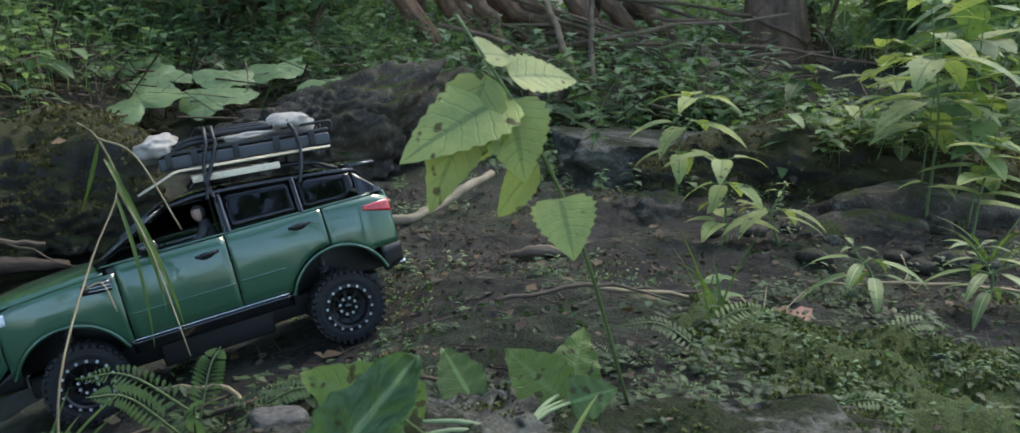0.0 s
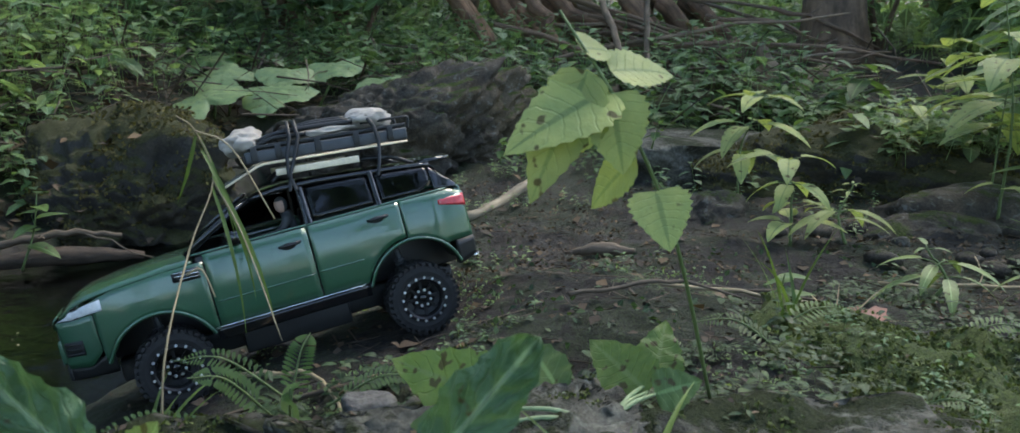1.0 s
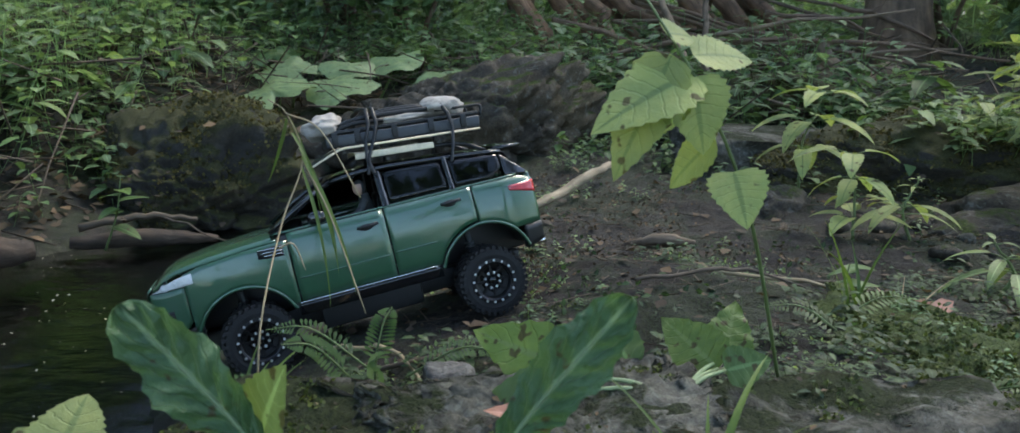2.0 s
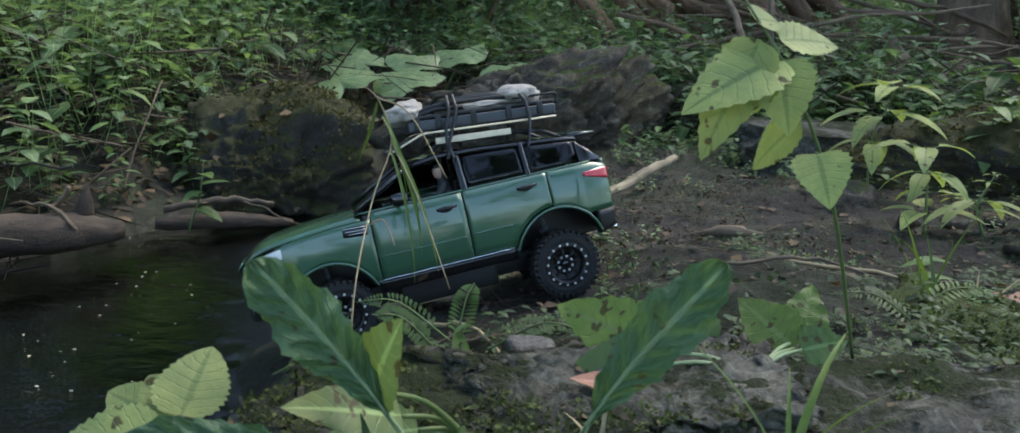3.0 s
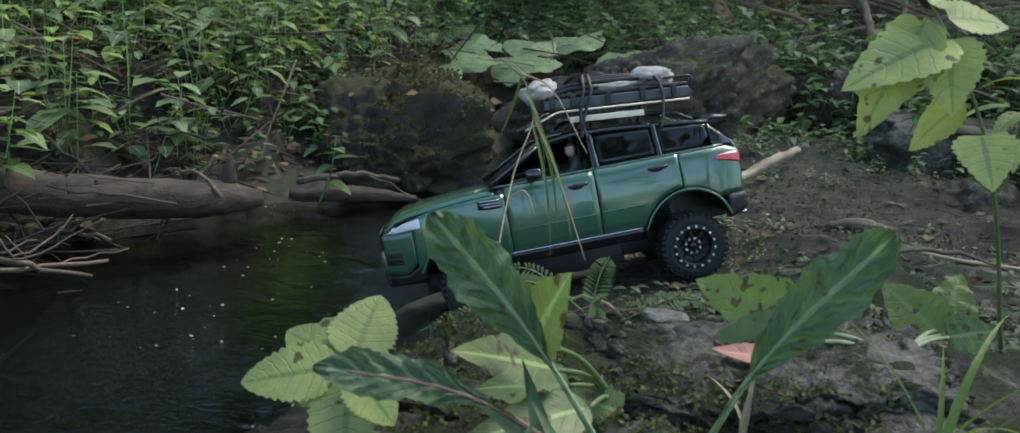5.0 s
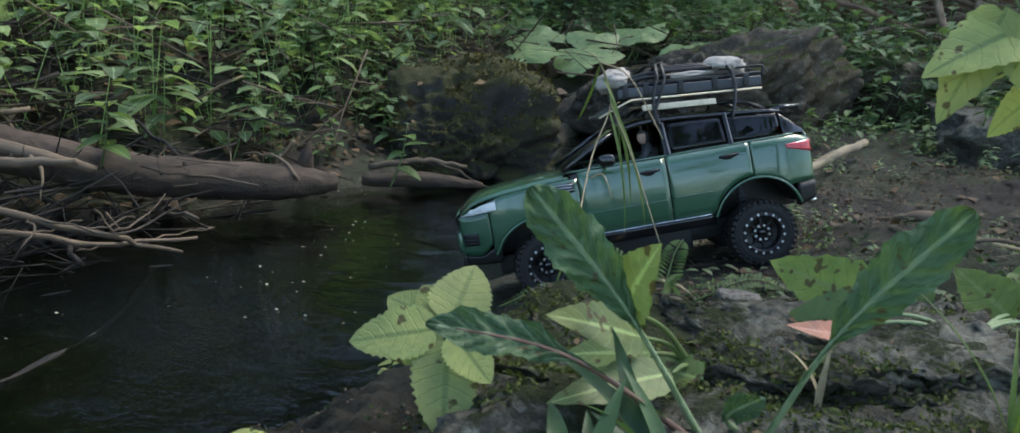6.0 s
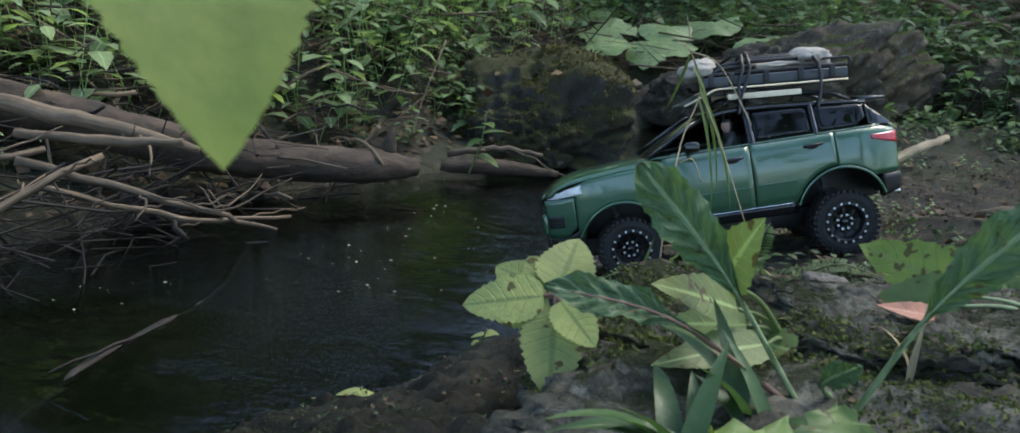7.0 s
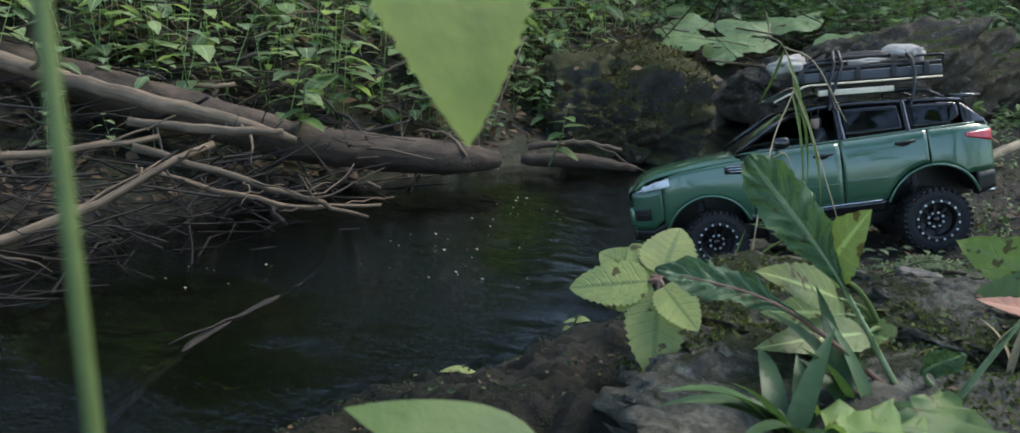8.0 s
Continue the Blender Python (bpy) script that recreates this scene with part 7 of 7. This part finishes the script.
def fern(root, tip, width, seed, label="small green fern frond among the rocks", pinnae=18):
    base = thing("fern", root, label, "fern", "ferns on the rocks")
    d = Vector(tip) - Vector(root)
    line = bend([(0, 0, 0), d * 0.55 + Vector((0, 0, 0.18 * d.length)), d], 12)
    bm = bmesh.new()
    tube(bm, line, list(np.linspace(0.0014, 0.0005, len(line))), 5)
    part("stem", bm, STEM_GREEN, base)
    bm = bmesh.new()
    for k in range(pinnae):
        f = 0.18 + 0.80 * k / (pinnae - 1)
        i = int(f * (len(line) - 2))
        way = (line[i + 1] - line[i]).normalized()
        side = way.cross(Vector((0, -0.4, 1))).normalized()
        L = width / 2 * math.sin(math.pi * min(1, 0.22 + 0.78 * f)) ** 0.8 + 0.003
        for s in (-1, 1):
            t = line[i] + (side * s + way * 0.35) * L
            m = aim(line[i], t, (0, -0.4, 1))
            leaf(bm, m, L, L * 0.30, LANCE if L < 0.02 else SLIM, teeth=5, bite=0.35, fold=0.1, droop=0.15, rows=6, across=2, seed=seed + k)
    part("pinnae", bm, LEAF_FERN, base)
    return base


for k, (a, b, w) in enumerate((((-0.30, 0.70, 0.16), (-0.36, 0.66, 0.215), 0.06), ((-0.29, 0.72, 0.16), (-0.275, 0.75, 0.225), 0.055), ((-0.30, 0.74, 0.16), (-0.40, 0.72, 0.205), 0.05), ((-0.27, 0.66, 0.17), (-0.262, 0.645, 0.215), 0.045), ((-0.33, 0.68, 0.15), (-0.45, 0.62, 0.16), 0.05), ((-0.25, 0.70, 0.17), (-0.15, 0.72, 0.19), 0.045), ((0.20, 0.95, 0.13), (0.33, 0.98, 0.18), 0.06), ((0.24, 0.90, 0.14), (0.12, 0.90, 0.19), 0.05), ((0.16, 0.74, 0.17), (0.13, 0.66, 0.19), 0.045), ((0.30, 0.78, 0.14), (0.38, 0.72, 0.165), 0.05), ((-0.02, 0.80, 0.165), (-0.07, 0.75, 0.20), 0.05), ((0.45, 1.02, 0.11), (0.56, 1.0, 0.15), 0.06))):
    fern(a, b, 0.55 * w, 500 + 20 * k)


def grass_clump(root, blades, length, seed, label, reach=(0.5, 0.5), width=0.006, mat=GRASS):
    base = thing("grass_clump", root, label, "grass")
    rg = random.Random(seed)
    for k in range(blades):
        a = rg.uniform(0, 6.28)
        tip = Vector((math.cos(a) * reach[0], math.sin(a) * reach[1], 1.0))
        bm = bmesh.new()
        p = Vector((rg.uniform(-0.012, 0.012), rg.uniform(-0.012, 0.012), 0))
        blade(bm, aim(p, p + tip, (-math.cos(a) * 0.2, -math.sin(a) * 0.2, 1)), length * rg.uniform(0.6, 1.15), width * rg.uniform(0.7, 1.2), rg.uniform(0.25, 0.8))
        part("blade", bm, mat, base)
    return base


# tall arching grass leaning over the water
reed = thing("arching_grass", (-0.375, 0.63, 0.13), "tall arching green grass with dry bent stalks by the water", "grass")
o = Vector((-0.375, 0.63, 0.13))
for k, pts in enumerate((((-0.375, 0.63, 0.13), (-0.374, 0.65, 0.235), (-0.388, 0.75, 0.31), (-0.383, 0.805, 0.367), (-0.402, 0.815, 0.415), (-0.43, 0.835, 0.428)), ((-0.383, 0.805, 0.366), (-0.35, 0.79, 0.31), (-0.30, 0.74, 0.22)), ((-0.380, 0.72, 0.292), (-0.365, 0.72, 0.297), (-0.352, 0.715, 0.272)), ((-0.402, 0.815, 0.415), (-0.36, 0.80, 0.40), (-0.31, 0.77, 0.335)))):
    bm = bmesh.new()
    stalk(bm, [Vector(p) - o for p in pts], 0.0011, 0.0006)
    part("dry_stalk", bm, STRAW, reed, "dry straw-coloured stalk")
for k, (a, b, L, w) in enumerate((((-0.383, 0.805, 0.37), (-0.31, 0.79, 0.25), 0.17, 0.009), ((-0.386, 0.806, 0.38), (-0.325, 0.80, 0.25), 0.16, 0.008), ((-0.390, 0.808, 0.39), (-0.33, 0.81, 0.27), 0.15, 0.007), ((-0.402, 0.815, 0.41), (-0.415, 0.80, 0.34), 0.08, 0.007), ((-0.395, 0.81, 0.395), (-0.36, 0.78, 0.365), 0.06, 0.007), ((-0.383, 0.80, 0.36), (-0.32, 0.75, 0.23), 0.16, 0.007), ((-0.40, 0.815, 0.412), (-0.355, 0.80, 0.33), 0.12, 0.006))):
    bm = bmesh.new()
    p = Vector(a) - o
    blade(bm, aim(p, Vector(b) - o, (0.6, -0.6, 0.5)), L, 0.62 * w, 0.4)
    part("blade", bm, GRASS, reed)
grass_clump((-0.40, 0.66, 0.13), 9, 0.11, 1, "tuft of green grass at the rock's edge")
grass_clump((-0.21, 0.30, 0.20), 6, 0.085, 2, "tuft of broad dark green blades on the slab", (0.7, 0.5), 0.016, GRASS_BROAD)
grass_clump((-0.24, 0.23, 0.20), 13, 0.10, 3, "tuft of broad dark green blades on the slab", (1.1, 0.7), 0.017, GRASS_BROAD)
grass_clump((0.02, 0.44, 0.20), 6, 0.13, 4, "tuft of thin green grass on the slab", (0.4, 0.4), 0.006)
grass_clump((0.26, 1.0, 0.13), 5, 0.17, 5, "thin upright grass blades in the silt", (0.15, 0.15), 0.006)
grass_clump((0.86, 1.45, H(0.86, 1.45)), 12, 0.17, 6, "grass tuft below the rock ledge", (0.6, 0.5), 0.006)
grass_clump((1.0, 1.25, H(1.0, 1.25)), 10, 0.15, 7, "half dry grass tuft on the bank", (0.7, 0.6), 0.006, STRAW)
grass_clump((-0.125, 0.44, 0.20), 4, 0.075, 8, "dry grass stubs on the slab", (0.15, 0.1), 0.005, STRAW)
grass_clump((0.35, 1.08, 0.10), 9, 0.12, 9, "dry pale grass stalks beside a fallen leaf", (1.0, 0.8), 0.004, STRAW)

lettuce = thing("lettuce_weed", (-0.15, 0.23, 0.20), "low weed with ragged pale grey-green leaves", "plant")
for k, (tip, w) in enumerate((((-0.215, 0.19, 0.255), 0.085), ((-0.10, 0.18, 0.25), 0.080), ((-0.16, 0.30, 0.245), 0.07), ((-0.24, 0.25, 0.235), 0.07), ((-0.19, 0.15, 0.24), 0.07))):
    big_leaf_part(lettuce, (-0.15, 0.23, 0.20), (-0.15, 0.23, 0.215), tip, w, OVATE, LEAF_PALE, STEM_GREEN, teeth=7, bite=0.35, fold=0.2, droop=0.3, ripple=0.8, seed=80 + k)

# leaves close to the lens
overhang = thing("overhanging_sapling", (-0.62, -0.40, H(-0.62, -0.40)), "near sapling whose big bright toothed leaf hangs into view", "plant")
o = overhang.matrix_world.translation
bm = bmesh.new()
stalk(bm, [(0, 0, 0), Vector((-0.56, -0.32, 0.40)) - o, Vector((-0.44, -0.17, 0.56)) - o, Vector((-0.333, -0.069, 0.546)) - o], 0.004, 0.0015)
part("stem", bm, STEM_GREEN, overhang)
big_leaf_part(overhang, (-0.333, -0.069, 0.546), (-0.326, -0.069, 0.541), (-0.275, -0.104, 0.447), 0.086, OVATE, LEAF_NEAR, STEM_GREEN, up=(0.8, -0.3, 0.6), teeth=24, bite=0.09, fold=0.12, droop=0.10, seed=90)
low_leaf = thing("near_weed", (-0.33, -0.02, 0.16), "near weed with a smooth pale green leaf", "plant")
big_leaf_part(low_leaf, (-0.33, -0.02, 0.16), (-0.280, -0.052, 0.316), (-0.345, -0.088, 0.347), 0.040, OVATE, LEAF_FERN, STEM_GREEN, up=(0.2, -0.3, 1), fold=0.12, droop=0.15, seed=91)


def fallen_leaf(at, size, turn, mat, label, shape="maple", seed=0):
    rg = random.Random(seed)
    bm = bmesh.new()
    if shape == "maple":
        n, ring = 40, []
        c = bm.verts.new((0, 0, 0))
        for i in range(n):
            a = 2 * math.pi * i / n
            r = size * (0.55 + 0.45 * abs(math.cos(2.5 * a)) ** 1.6) * (1 - 0.15 * (i % 2))
            ring.append(bm.verts.new((r * math.cos(a), r * math.sin(a), 0.18 * size * math.sin(2 * a + seed) + rg.uniform(-0.02, 0.02) * size)))
        for i in range(n):
            bm.faces.new((c, ring[i], ring[(i + 1) % n]))
        uv_layer(bm)
    else:
        leaf(bm, Matrix.Translation((0, -size, 0)), 2 * size, size * 1.1, OVATE, teeth=6, bite=0.1, fold=0.25, droop=-0.15, seed=seed)
    ob = tagged(put("fallen_leaf", bm, mat), label, "leaf")
    ob.matrix_world = pose(*at, *turn)
    return ob


fallen_leaf((0.372, 1.06, H(0.372, 1.06) + 0.012), 0.045, (12, -10, 30), LEAF_PINK, "fallen pinkish-brown maple leaf on the silt", seed=1)
fallen_leaf((-0.122, 0.535, 0.219), 0.023, (0, -22, 95), LEAF_PINK, "small fallen pink leaf on the slab", "oval", 2)
fallen_leaf((-0.52, 0.42, H(-0.52, 0.42) + 0.004), 0.010, (0, 0, 60), LEAF_PINK, "tiny fallen pink leaf on wet rock", "oval", 3)
fallen_leaf((0.98, 2.1, 0.12), 0.03, (30, 0, 20), LEAF_PINK, "fallen reddish leaf on the ledge", "oval", 4)

near_stem = thing("near_grass", (-0.245, -0.25, 0.16), "tall near green stem rising beside the lens", "grass")
bm = bmesh.new()
stalk(bm, [(0, 0, 0), (-0.01, 0.012, 0.14), (-0.015, 0.018, 0.28), (-0.018, 0.02, 0.42)], 0.0016, 0.0012)
part("stem", bm, STEM_GREEN, near_stem)

branch("sunken_branch", [(-1.27, 0.95, -0.025), (-1.12, 0.70, -0.009), (-1.07, 0.45, -0.006), (-0.98, 0.2, -0.02)], [0.005, 0.007, 0.008, 0.009], TANGLE, "dark wet branch lying half sunk in the water", "branch", 8, 0.004, 95, 1)


def on_water(r, n):
    """Drifts of small specks on the still water."""
    x, y = r.uniform(-1.35, -0.55, n), r.uniform(0.25, 1.7, n)
    p = np.stack([x, y, 0 * x + 0.0015], 1)
    return p[(height(x, y) < -0.015) & (noise3(p * 3.1 + 3) + 0.6 * noise3(p * 14) > 0.32)]


v, f, uv = leaf_cloud(330, 72, on_water, 0.0065, tilt=0.15)
tagged(mesh_from("floating_petals", v, f, SPECK, uv), "small pale specks on the water", "petals", kind="stuff")
